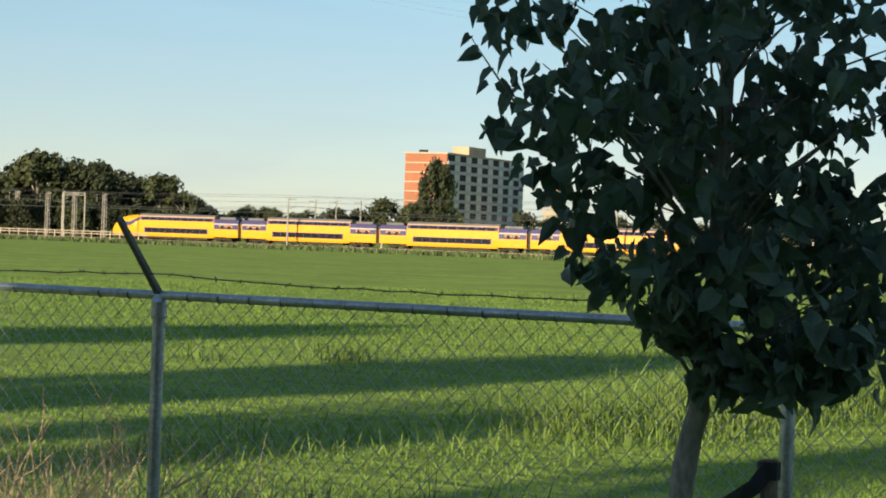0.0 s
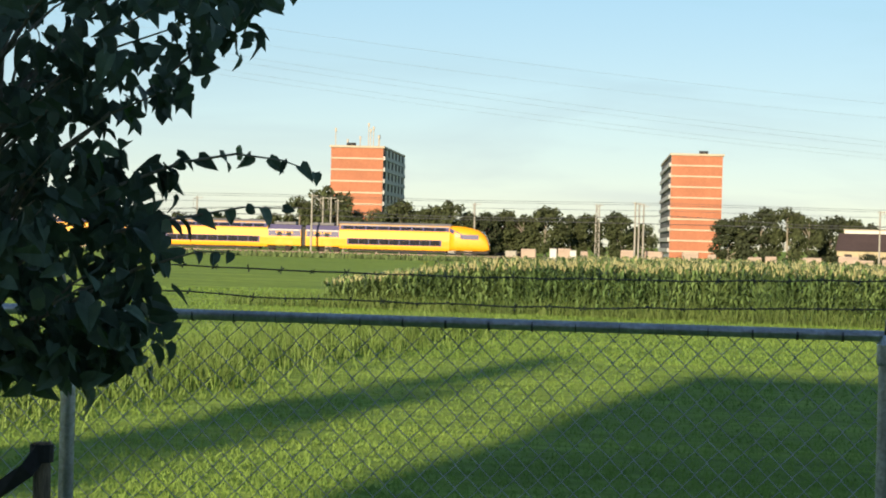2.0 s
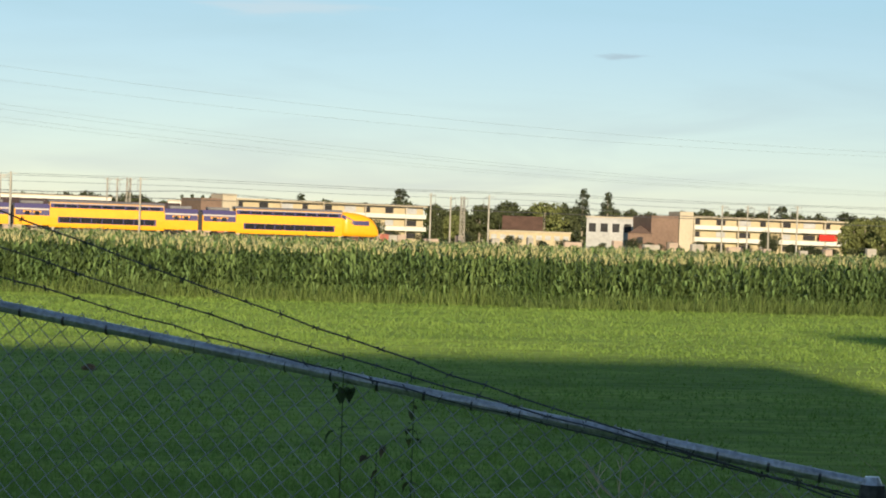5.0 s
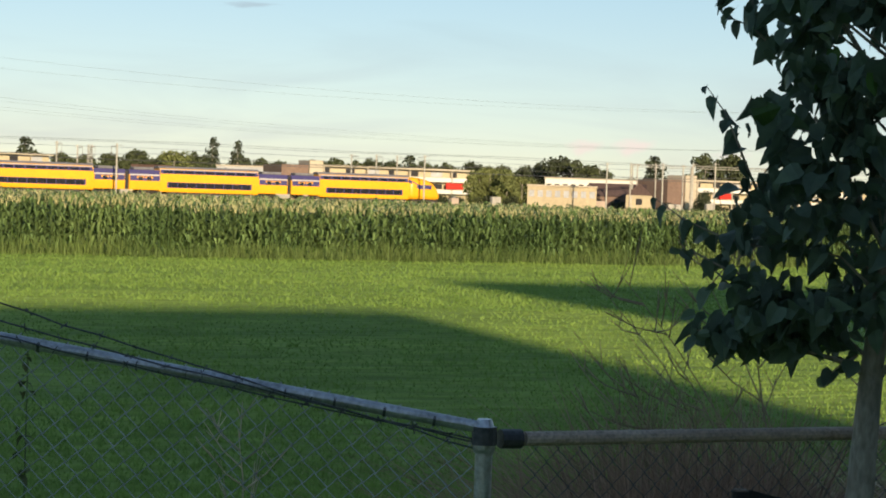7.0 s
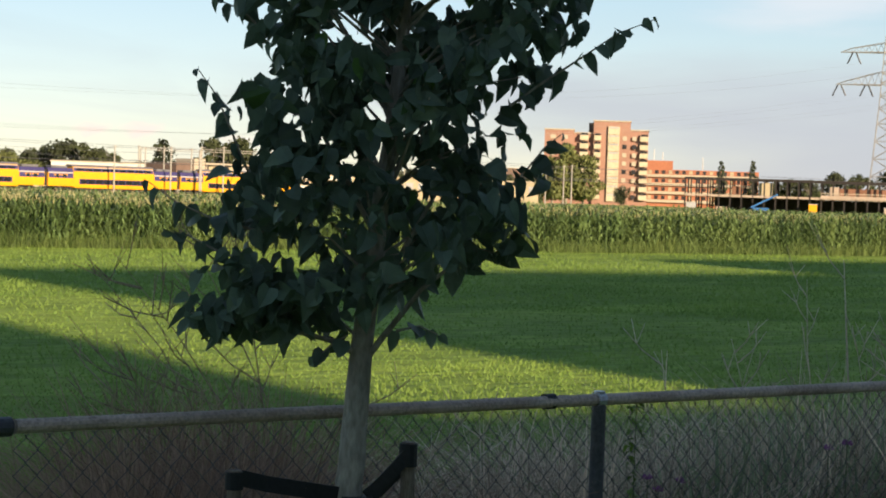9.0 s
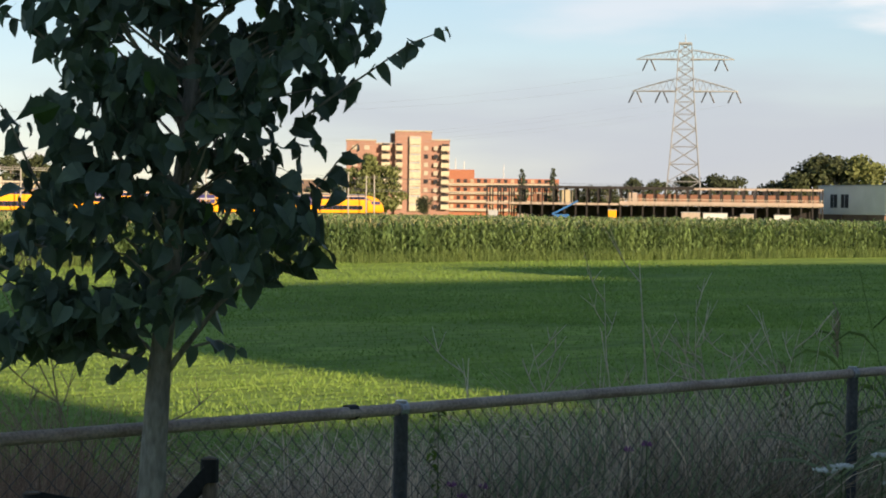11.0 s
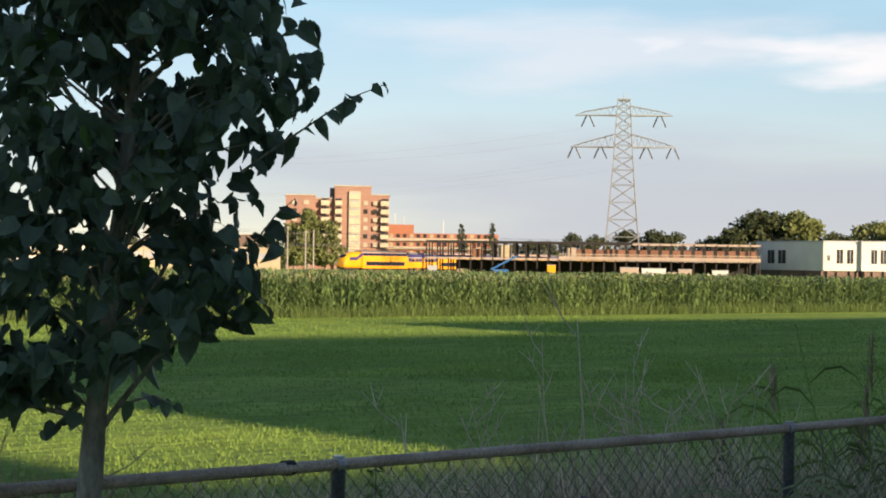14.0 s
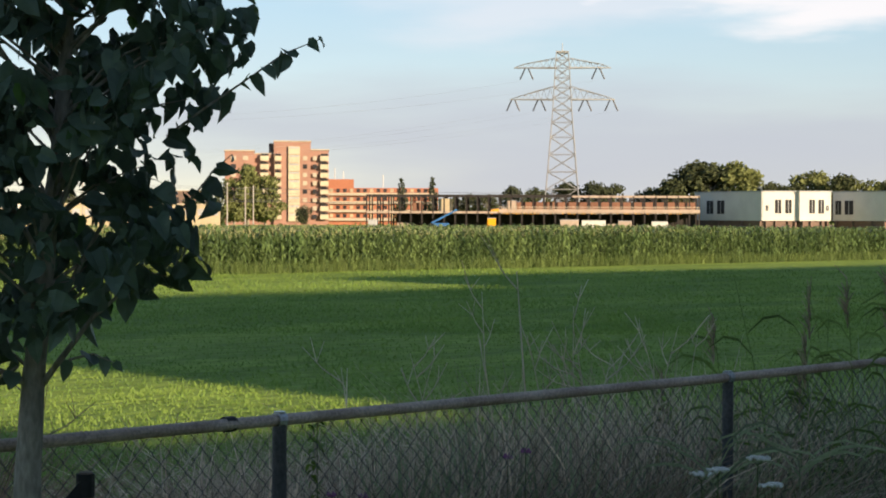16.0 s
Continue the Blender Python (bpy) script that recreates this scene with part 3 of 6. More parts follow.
def young_tree(name, place, facing, trunk, envelope, limbs, twigs, n_clumps, leaf, label, seed):
    """trunk: (across, height, radius); envelope: (height, left, right) of the crown as seen from the path;
    limbs: bare lines (across, depth, height, radius) from the trunk; twigs: leafy lines of (across, depth, height)."""
    random.seed(seed)
    m = pose(place[0], place[1], 0, 0, 0, facing)
    t = thing(name, m, label, "tree", "young trees beside the fence")
    bm = bmesh.new()
    line, radii = [], []
    for (a0, z0, r0), (a1, z1, r1) in zip(trunk, trunk[1:]):
        for k in range(4):
            u = k / 4
            line.append((a0 + (a1 - a0) * u + random.gauss(0, 0.002), random.gauss(0, 0.002), z0 + (z1 - z0) * u))
            radii.append((r0 + (r1 - r0) * u) * random.uniform(0.96, 1.05))
    line.append((trunk[-1][0], 0.0, trunk[-1][1]))
    radii.append(trunk[-1][2])
    pipe(bm, line, radii, 14)
    part("trunk", bm, BARK, t, smooth=True)

    def trunk_at(z):
        for (a0, z0, _), (a1, z1, _) in zip(trunk, trunk[1:]):
            if z <= z1:
                return a0 + (a1 - a0) * (z - z0) / (z1 - z0)
        return trunk[-1][0]

    def sides(z):
        for (z0, l0, r0), (z1, l1, r1) in zip(envelope, envelope[1:]):
            if z0 <= z <= z1:
                s = (z - z0) / (z1 - z0)
                return l0 + (l1 - l0) * s, r0 + (r1 - r0) * s
        return -0.1, 0.1

    verts, faces, young_v, young_f = [], [], [], []
    limb = bmesh.new()

    def hang(p, heading, size):
        """A leaf that hangs from its short stalk."""
        young = random.random() < 0.02
        add_leaf(young_v if young else verts, young_f if young else faces, p, heading, random.gauss(-55, 30), random.gauss(0, 42), size)

    z_lo, z_hi = envelope[0][0], envelope[-1][0]
    for i in range(n_clumps):
        z = z_lo + (z_hi - z_lo) * random.random() ** 0.9
        l, r = sides(z)
        mid_x, half = (l + r) / 2, (r - l) / 2 + 0.035
        ang, q = random.uniform(0, math.tau), random.uniform(0.0, 1.0) ** 0.42
        tip = Vector((mid_x + math.cos(ang) * half * q, math.sin(ang) * half * 0.9 * q, z + 0.03))
        if noise.noise((tip.x * 5.5 + seed, tip.y * 1.6, z * 5.5)) < -0.21 and q > 0.25:
            continue
        out = Vector((tip.x - trunk_at(z), tip.y, 0))
        far = out.length
        zs = max(z_lo - 0.02, z - far * random.uniform(0.35, 0.9))
        root = Vector((trunk_at(zs), 0, zs))
        bend = root.lerp(tip, 0.6) + Vector((random.uniform(-.02, .02), random.uniform(-.02, .02), 0.05 * far + 0.02))
        if i % 5 == 0 and far < half * 0.85:
            pipe(limb, [root, root.lerp(bend, 0.5), bend, tip], [0.008, 0.006, 0.004, 0.002], 5)
        head = math.degrees(math.atan2(out.y, out.x)) - 90
        for k in range(random.randint(3, 6)):
            p = bend.lerp(tip, random.uniform(0.45, 1.03)) if far < 0.25 else tip + (bend - tip).normalized() * random.uniform(-0.02, 0.12)
            p = p + Vector((random.gauss(0, 0.028), random.gauss(0, 0.028), random.gauss(0, 0.022)))
            hang(p, head + random.gauss(0, 70), leaf * random.uniform(0.55, 1.15))
    for pts in limbs:
        pipe(limb, [p[:3] for p in pts], [p[3] for p in pts], 7)
    for pts in twigs:
        pts = [Vector(p) for p in pts]
        pipe(limb, pts, [0.006 - 0.0045 * i / (len(pts) - 1) for i in range(len(pts))], 5)
        side = 1
        for j, (p, q) in enumerate(zip(pts, pts[1:])):
            n = max(2, int((q - p).length / 0.042))
            for i in range(n):
                side = -side
                u = (j + i / n) / (len(pts) - 1)
                hd = math.degrees(math.atan2(q.y - p.y, q.x - p.x)) - 90 + side * random.uniform(25, 75)
                hang(p.lerp(q, i / n) + Vector((random.gauss(0, .006), random.gauss(0, .012), 0)), hd, leaf * random.uniform(0.7, 1.0) * (1.15 - 0.35 * u))
        hang(pts[-1], hd, leaf * 0.5)
    o = part("branchwork", limb, BARK, t)
    o["kind"] = "stuff"
    raw_ob("crown", verts, faces, LEAF, t)
    if young_v:
        raw_ob("young_leaves", young_v, young_f, LEAF_YOUNG, t, "a few lighter green young leaves")
    return t


# metres across, away and up
young_tree("young_tree", (0.815, 6.34), -7.4,
           [(-0.10, 0.65, 0.046), (-0.07, 1.7, 0.041), (-0.052, 1.95, 0.039), (-0.01, 2.2, 0.035), (0.0, 2.32, 0.034), (0.028, 2.6, 0.028), (0.04, 3.1, 0.024), (0.06, 3.6, 0.02), (0.08, 4.4, 0.008)],
           [(2.24, 0.01, 0.48), (2.36, -0.07, 0.54), (2.50, -0.29, 0.52), (2.58, -0.47, 0.56), (2.72, -0.50, 0.60), (2.85, -0.55, 0.56), (2.95, -0.58, 0.56), (3.03, -0.65, 0.57), (3.14, -0.75, 0.70), (3.24, -0.79, 0.78), (3.36, -0.71, 0.90), (3.50, -0.71, 0.97), (4.00, -0.55, 0.72), (4.60, -0.15, 0.22)],
           [[(0.0, 0, 2.42, 0.012), (-0.06, -0.04, 2.52, 0.010), (-0.09, -0.05, 2.66, 0.008), (-0.16, -0.06, 2.85, 0.006)],
            [(0.02, 0, 2.36, 0.010), (0.16, -0.06, 2.42, 0.008), (0.34, -0.1, 2.52, 0.006), (0.52, -0.12, 2.62, 0.004)],
            [(0.03, 0, 2.7, 0.012), (0.2, 0.05, 2.9, 0.009), (0.42, 0.08, 3.1, 0.006)],
            [(0.03, 0, 2.8, 0.011), (-0.2, 0.03, 3.0, 0.008), (-0.42, 0.05, 3.22, 0.005)]],
           [[(0.4, -0.1, 2.84), (0.6, -0.15, 2.92), (0.76, -0.17, 2.95), (0.9, -0.19, 2.935), (1.0, -0.2, 2.90)],
            [(0.4, 0.0, 2.70), (0.6, -0.05, 2.75), (0.8, -0.08, 2.79), (0.92, -0.08, 2.79)],
            [(0.3, -0.1, 2.52), (0.5, -0.1, 2.60), (0.66, -0.1, 2.65), (0.76, -0.1, 2.65)],
            [(-0.45, 0.0, 3.02), (-0.60, 0, 3.12), (-0.69, 0, 3.24), (-0.76, 0, 3.34)],
            [(0.5, 0, 3.14), (0.7, 0, 3.32), (0.85, 0, 3.46), (1.06, 0, 3.52)],
            [(0.35, -0.05, 2.42), (0.48, -0.07, 2.44), (0.56, -0.08, 2.42)],
            [(0.03, -0.03, 2.36), (0.07, -0.08, 2.30), (0.08, -0.1, 2.24)],
            [(-0.2, 0.0, 2.56), (-0.28, -0.04, 2.56), (-0.34, -0.05, 2.53)],
            [(0.0, 0.0, 2.44), (-0.07, -0.1, 2.46), (-0.12, -0.1, 2.42)]],
           1320, 0.078, "young broad-leaved tree with dark green leaves in shade", 11)
young_tree("young_tree", (6.536, 2.644), -68.0,
           [(-0.06, 0.65, 0.054), (-0.035, 1.5, 0.050), (-0.02, 1.75, 0.046), (0.0, 2.1, 0.041), (0.02, 2.35, 0.036), (0.06, 2.7, 0.029), (0.10, 3.1, 0.024), (0.14, 3.8, 0.015), (0.16, 4.6, 0.006)],
           [(2.19, -0.56, -0.34), (2.26, -0.60, -0.16), (2.33, -0.56, 0.16), (2.39, -0.50, 0.29), (2.455, -0.51, 0.45), (2.535, -0.51, 0.53), (2.635, -0.45, 0.53), (2.765, -0.47, 0.53), (2.885, -0.45, 0.55), (3.005, -0.47, 0.62), (3.115, -0.48, 0.68), (3.215, -0.53, 0.70), (3.335, -0.54, 0.74), (3.485, -0.46, 0.74), (3.735, -0.40, 0.64), (4.235, -0.30, 0.49), (4.835, -0.16, 0.24)],
           [[(0.0, 0, 2.12, 0.013), (-0.08, -0.03, 2.17, 0.010), (-0.2, -0.05, 2.2, 0.008), (-0.36, -0.05, 2.2, 0.005)],
            [(0.01, 0, 2.1, 0.014), (0.08, -0.03, 2.2, 0.011), (0.2, -0.04, 2.36, 0.008), (0.34, -0.05, 2.48, 0.005)],
            [(0.04, 0, 2.3, 0.012), (0.14, 0.04, 2.5, 0.009), (0.3, 0.06, 2.8, 0.006)],
            [(0.06, 0, 2.5, 0.012), (-0.08, 0.03, 2.75, 0.008), (-0.22, 0.04, 3.0, 0.005)]],
           [[(0.45, 0.00, 2.975), (0.58, -0.02, 3.075), (0.71, -0.03, 3.165), (0.85, -0.03, 3.265), (0.97, -0.03, 3.315)],
            [(0.37, 0.00, 2.595), (0.47, -0.03, 2.695), (0.55, -0.04, 2.785), (0.61, -0.05, 2.865), (0.67, -0.05, 2.915)],
            [(-0.36, 0.00, 2.655), (-0.43, 0.00, 2.795), (-0.49, 0.00, 2.935), (-0.53, 0.00, 3.015), (-0.59, 0.00, 3.095)],
            [(-0.33, -0.02, 2.535), (-0.53, -0.02, 2.585), (-0.65, -0.02, 2.635), (-0.75, -0.02, 2.705)],
            [(-0.33, -0.02, 2.415), (-0.51, -0.02, 2.475), (-0.61, -0.02, 2.525), (-0.69, -0.02, 2.535)],
            [(-0.37, 0.02, 3.235), (-0.45, 0.02, 3.305), (-0.53, 0.02, 3.335)],
            [(-0.33, 0.00, 2.235), (-0.47, 0.00, 2.235), (-0.59, 0.00, 2.255)],
            [(-0.05, -0.03, 2.195), (-0.10, -0.05, 2.165), (-0.15, -0.06, 2.115)],
            [(0.12, -0.02, 2.215), (0.20, -0.03, 2.235), (0.27, -0.04, 2.205)],
            [(0.30, 0.00, 2.495), (0.37, 0.00, 2.515), (0.45, 0.00, 2.495)]],
           1350, 0.086, "slender young broad-leaved tree with dark green leaves", 23)


def stake(p, top, r, label):
    s = thing("tree_stake", None, label, "stake", "stakes of the young trees")
    bm = bmesh.new()
    pipe(bm, [(p[0], p[1], ground_at(p) - 0.1), (p[0] + 0.004, p[1], top - 0.2), (p[0], p[1], top)], [r, r * 0.98, r * 0.95], 12)
    part("pole", bm, STAKE, s)
    return s


def strap(parent, pts, width, label):
    """A flat rubber band through the points, looped round the stake's head."""
    bm = bmesh.new()
    rows = []
    pts = [Vector(p) for p in pts]
    for i, p in enumerate(pts):
        d = (pts[min(i + 1, len(pts) - 1)] - pts[max(i - 1, 0)]).normalized()
        up = Vector((0, 0, 1)) - d * d.z
        up.normalize()
        side = d.cross(up) * 0.004
        rows.append([bm.verts.new(p + up * width / 2 * a + side * b) for a, b in ((1, 1), (1, -1), (-1, -1), (-1, 1))])
    for a, b in zip(rows, rows[1:]):
        for k in range(4):
            bm.faces.new((a[k], a[(k + 1) % 4], b[(k + 1) % 4], b[k]))
    bm.faces.new(rows[0]), bm.faces.new(rows[-1][::-1])
    part("strap", bm, BLACK, parent, label)


def collar(parent, p, z0, z1, r):
    bm = bmesh.new()
    tube(bm, (*p, z0), (*p, z1), r, n=12)
    part("collar", bm, BLACK, parent)


s = stake((0.945, 5.82), 2.105, 0.026, "wooden stake with a black rubber tree tie")
collar(s, (0.945, 5.82), 2.05, 2.1, 0.034)
strap(s, [(0.945, 5.80, 2.09), (0.90, 5.79, 2.03), (0.83, 5.84, 1.97), (0.77, 6.0, 1.93), (0.70, 6.26, 1.90)], 0.045, "sagging black rubber tie")
s = stake((6.22, 2.96), 1.74, 0.026, "short wooden stake with a black rubber tree tie")
collar(s, (6.22, 2.96), 1.675, 1.735, 0.031)
strap(s, [(6.22, 2.935, 1.715), (6.30, 2.88, 1.69), (6.40, 2.78, 1.665), (6.48, 2.69, 1.645)], 0.055, "taut black rubber tie")
s = stake((6.60, 2.48), 1.83, 0.026, "wooden stake with a black rubber tree tie")
collar(s, (6.60, 2.48), 1.745, 1.825, 0.032)
strap(s, [(6.585, 2.465, 1.80), (6.56, 2.51, 1.74), (6.54, 2.56, 1.68), (6.52, 2.60, 1.64)], 0.045, "taut black rubber tie")
collar(s, (6.512, 2.632), 1.575, 1.64, 0.056)
strap(s, [(6.615, 2.47, 1.77), (6.60, 2.53, 1.70), (6.57, 2.60, 1.62)], 0.03, "taut black rubber tie")
# ---- grass, corn and weeds ----
BLADE = leafy("grass_blade", (0.285, 0.415, 0.095), (0.205, 0.33, 0.078), 0.5, 0.8, 0.06, 0.5, (0.3, 1, 1), -35)
REED = leafy("tall_grass", (0.19, 0.275, 0.07), (0.14, 0.22, 0.05), 0.3, 0.6, 0.4, 0.5)
DRY = leafy("dry_stalk", (0.52, 0.42, 0.30), (0.36, 0.27, 0.18), 0.2, 0.8, 0.4, 1.0)
EDGE = leafy("edge_grass", (0.155, 0.215, 0.06), (0.11, 0.165, 0.05), 0.3, 0.7, 0.4, 0.3)
STRAW = leafy("straw", (0.86, 0.77, 0.60), (0.70, 0.58, 0.43), 0.2, 0.8, 0.2, 1.0)
WEED = leafy("dark_weed", (0.15, 0.20, 0.075), (0.10, 0.145, 0.055), 0.25, 0.7, 0.4, 1.0)
CORN = leafy("corn_leaf", (0.155, 0.225, 0.08), (0.09, 0.15, 0.054), 0.2, 0.45, 0.45, 0.4)
TASSEL = leafy("corn_tassel", (0.60, 0.56, 0.31), (0.48, 0.46, 0.24), 0.3, 0.8, 0.25, 0.4)


def blades(name, places, heights, widths, material, lean=0.35, bend=0.4, joints=2, seed=1, droop=0.0):
    """Many grass blades as tapering bent strips in one mesh. places: an array of x, y, z."""
    rng = np.random.default_rng(seed)
    n = len(places)
    ang = rng.uniform(0, math.tau, n)
    face = rng.uniform(0, math.tau, n)
    tilt = rng.uniform(0.02, lean, n)
    d = np.stack([np.cos(ang), np.sin(ang)], 1)
    w = np.stack([np.cos(face), np.sin(face)], 1) * widths[:, None] / 2
    rows = []
    for j in range(joints + 1):
        s = j / joints
        off = d * (heights * (tilt * s + bend * tilt * s * s * 2))[:, None]
        z = places[:, 2] + heights * (s - droop * s * s * s * tilt * 2)
        c = np.concatenate([places[:, :2] + off, z[:, None]], 1)
        taper = 1 - s if j == joints else 1 - 0.35 * s
        a, b = c.copy(), c.copy()
        a[:, :2] -= w * taper
        b[:, :2] += w * taper
        rows.append((a, b))
    k = 2 * joints + 1
    verts = np.empty((n, k, 3))
    for j in range(joints):
        verts[:, 2 * j], verts[:, 2 * j + 1] = rows[j]
    verts[:, k - 1] = rows[joints][0]
    base = np.arange(n) * k
    faces = []
    for j in range(joints - 1):
        faces.extend(np.stack([base + 2 * j, base + 2 * j + 1, base + 2 * j + 3, base + 2 * j + 2], 1).tolist())
    j = joints - 1
    faces.extend(np.stack([base + 2 * j, base + 2 * j + 1, base + k - 1], 1).tolist())
    o = raw_ob(name, verts.reshape(-1, 3).tolist(), faces, material)
    return o


def sector(n, r0, r1, az0, az1, seed, power=1.0):
    rng = np.random.default_rng(seed)
    r = r0 * (r1 / r0) ** (rng.uniform(0, 1, n) ** power)
    az = np.radians(rng.uniform(min(az0, az1), max(az0, az1), n))
    return np.stack([-np.sin(az) * r, np.cos(az) * r, np.zeros(n)], 1), r


def make_field_grass():
    p, r = sector(170000, 15.0, 48.0, 15, -94, 5, 1.5)
    rng = np.random.default_rng(6)
    clump = np.array([noise.noise((x * 0.4, y * 0.4, 0.0)) for x, y in p[:, :2].tolist()])
    h = rng.uniform(0.035, 0.085, len(p)) * (1 + 0.7 * clump) * (1.2 - r / 110)
    o = blades("meadow_grass", p, h, 0.010 + 0.0008 * r, BLADE, 0.7, 0.4, 1, 7)
    tagged(o, "short green meadow grass", "grass", kind="stuff")
    p, r = sector(150000, 46.0, 104.0, 15, -94, 15)
    clump = np.array([noise.noise((x * 0.12, y * 0.35, 4.0)) for x, y in p[:, :2].tolist()])
    o = blades("far_meadow_grass", p, rng.uniform(0.06, 0.10, len(p)) * (1 + 0.8 * clump), 0.022 + 0.0005 * r, BLADE, 0.9, 0.4, 1, 17)
    tagged(o, "short green grass on the far part of the meadow", "grass", kind="stuff")


make_field_grass()


def strip(n, a, b, half, seed):
    rng = np.random.default_rng(seed)
    a, b = np.array(a), np.array(b)
    s = rng.uniform(0, 1, n)
    d = (b - a) / np.linalg.norm(b - a)
    side = np.array([d[1], -d[0]])
    q = a + (b - a) * s[:, None] + side * rng.normal(0, half, n)[:, None]
    return np.concatenate([q, np.zeros((n, 1))], 1), s


def make_tall_grass():
    rng = np.random.default_rng(9)
    p1, s1 = strip(3600, (1.8, 27.5), (8.5, 36.5), 0.9, 10)
    p2, s2 = strip(6500, (5.0, 33.0), (20.5, 55.5), 1.0, 11)
    p3, s3 = strip(420, (-3.5, 23.5), (3.0, 27.5), 1.0, 12)
    p = np.concatenate([p1, p2, p3])
    h = np.concatenate([rng.uniform(0.2, 0.62, len(p1)), rng.uniform(0.3, 0.85, len(p2)), rng.uniform(0.1, 0.4, len(p3))])
    o = blades("tall_grass", p, h, np.full(len(p), 0.024), REED, 0.4, 0.6, 3, 13)
    tagged(o, "strip of tall pale green grass across the meadow", "tall grass", kind="stuff")
    c = np.random.default_rng(14)
    q = np.concatenate([c.normal((-2.1, 42.2), (0.45, 0.5), (130, 2)), c.normal((-5.0, 41.0), (0.25, 0.4), (30, 2))])
    q = np.concatenate([q, np.zeros((len(q), 1))], 1)
    o = blades("grass_tuft", q, c.uniform(0.2, 0.62, len(q)), np.full(len(q), 0.03), REED, 0.4, 0.5, 3, 15)
    tagged(o, "pale tuft of tall grass in the meadow", "grass tuft", kind="stuff")


make_tall_grass()

CORN_A, CORN_B = np.array((22.8, 75.2)), np.array((175.0, -31.0))


def corn_front(s):
    """A place on the front edge of the corn, s metres from its corner."""
    d = (CORN_B - CORN_A) / np.linalg.norm(CORN_B - CORN_A)
    bow = -3.0 * math.exp(-((s - 40) / 22) ** 2) + 0.35 * noise.noise((s * 0.3, 0, 0))
    return CORN_A + d * s + np.array((-d[1], d[0])) * bow


def corn_plant(verts, faces, tv, tf, x, y, top, rng, full):
    """A stalk with arching leaves and a tassel."""
    def strip_leaf(z, ang, length, rise, w):
        ca, sa = math.cos(ang), math.sin(ang)
        pts = [(0.0, 0.0, w * 0.5), (0.30, rise * 0.85, w), (0.68, rise, w * 0.8), (1.0, rise - length * 0.35, 0.0)]
        b = len(verts)
        for s, dz, ww in pts:
            cx, cy = x + ca * s * length * 0.8, y + sa * s * length * 0.8
            if ww > 0:
                verts.append((cx - sa * ww / 2, cy + ca * ww / 2, z + dz))
                verts.append((cx + sa * ww / 2, cy - ca * ww / 2, z + dz))
            else:
                verts.append((cx, cy, z + dz))
        faces.append((b, b + 1, b + 3, b + 2))
        faces.append((b + 2, b + 3, b + 5, b + 4))
        faces.append((b + 4, b + 5, b + 6))

    n = 7 if full else 3
    lo = 0.35 if full else top * 0.72
    a0 = rng.uniform(0, math.tau)
    for i in range(n):
        z = lo + (top - 0.25 - lo) * i / max(1, n - 1)
        strip_leaf(z, a0 + (i % 2) * math.pi + rng.uniform(-0.6, 0.6), rng.uniform(0.5, 0.85), rng.uniform(0.12, 0.4), 0.115)
    if full:
        b = len(verts)
        for z, r in ((0, 0.016), (top - 0.15, 0.009)):
            for k in range(3):
                verts.append((x + math.cos(k * 2.094) * r, y + math.sin(k * 2.094) * r, z))
        for k in range(3):
            faces.append((b + k, b + (k + 1) % 3, b + 3 + (k + 1) % 3, b + 3 + k))
    for i in range(5 if full else 4):
        ang = rng.uniform(0, math.tau)
        l = rng.uniform(0.14, 0.26)
        b = len(tv)
        e = 0.018
        tv.extend([(x - e, y, top - 0.2), (x + e, y, top - 0.2), (x + math.cos(ang) * l * 0.4, y + math.sin(ang) * l * 0.4, top - 0.12 + l)])
        tf.append((b, b + 1, b + 2))


def make_corn():
    rng = random.Random(31)
    verts, faces, tv, tf = [], [], [], []
    d = (CORN_B - CORN_A) / np.linalg.norm(CORN_B - CORN_A)
    away = np.array((-d[1], d[0]))
    for row in range(46):
        full = row < 5
        depth = row * 0.75 if row < 14 else 10.5 + (row - 14) * 1.0
        s = -0.3 * row * 0.2 if row < 10 else 0.0
        step = 0.19 if full else 0.55
        while s < 150:
            p = corn_front(s) + away * (depth + rng.uniform(-0.08, 0.08)) + d * rng.uniform(-0.06, 0.06)
            edge = min(1.0, 0.55 + s / 14.0)
            top = (1.98 + 0.16 * noise.noise((s * 0.22, depth * 0.22, 1.0)) + rng.uniform(-0.14, 0.14)) * edge
            gap = noise.noise((s * 0.5, 7.0, 0)) > 0.5 and row < 3
            if not gap:
                corn_plant(verts, faces, tv, tf, p[0], p[1], top, rng, full)
            s += step * rng.uniform(0.75, 1.25)
    field = thing("corn_field", None, "dense field of tall green corn with pale tassels", "corn field", kind="stuff")
    raw_ob("corn_leaves", verts, faces, CORN, field)
    raw_ob("tassels", tv, tf, TASSEL, field, "pale yellow-green tassels")
    # weeds along the foot of the corn
    g = np.random.default_rng(33)
    n = 22000
    s = g.uniform(-4, 150, n)
    off = g.normal(-0.7, 0.55, n)
    q = np.array([corn_front(a) for a in s]) + away * off[:, None]
    q = np.concatenate([q, np.zeros((n, 1))], 1)
    wave = np.array([0.8 + 0.5 * noise.noise((a * 0.25, 3, 0)) for a in s])
    o = blades("edge_weeds", q, g.uniform(0.25, 0.95, n) * wave, np.full(n, 0.026), EDGE, 0.4, 0.5, 2, 34)
    tagged(o, "tall pale grass along the foot of the corn", "tall grass", kind="stuff")


make_corn()


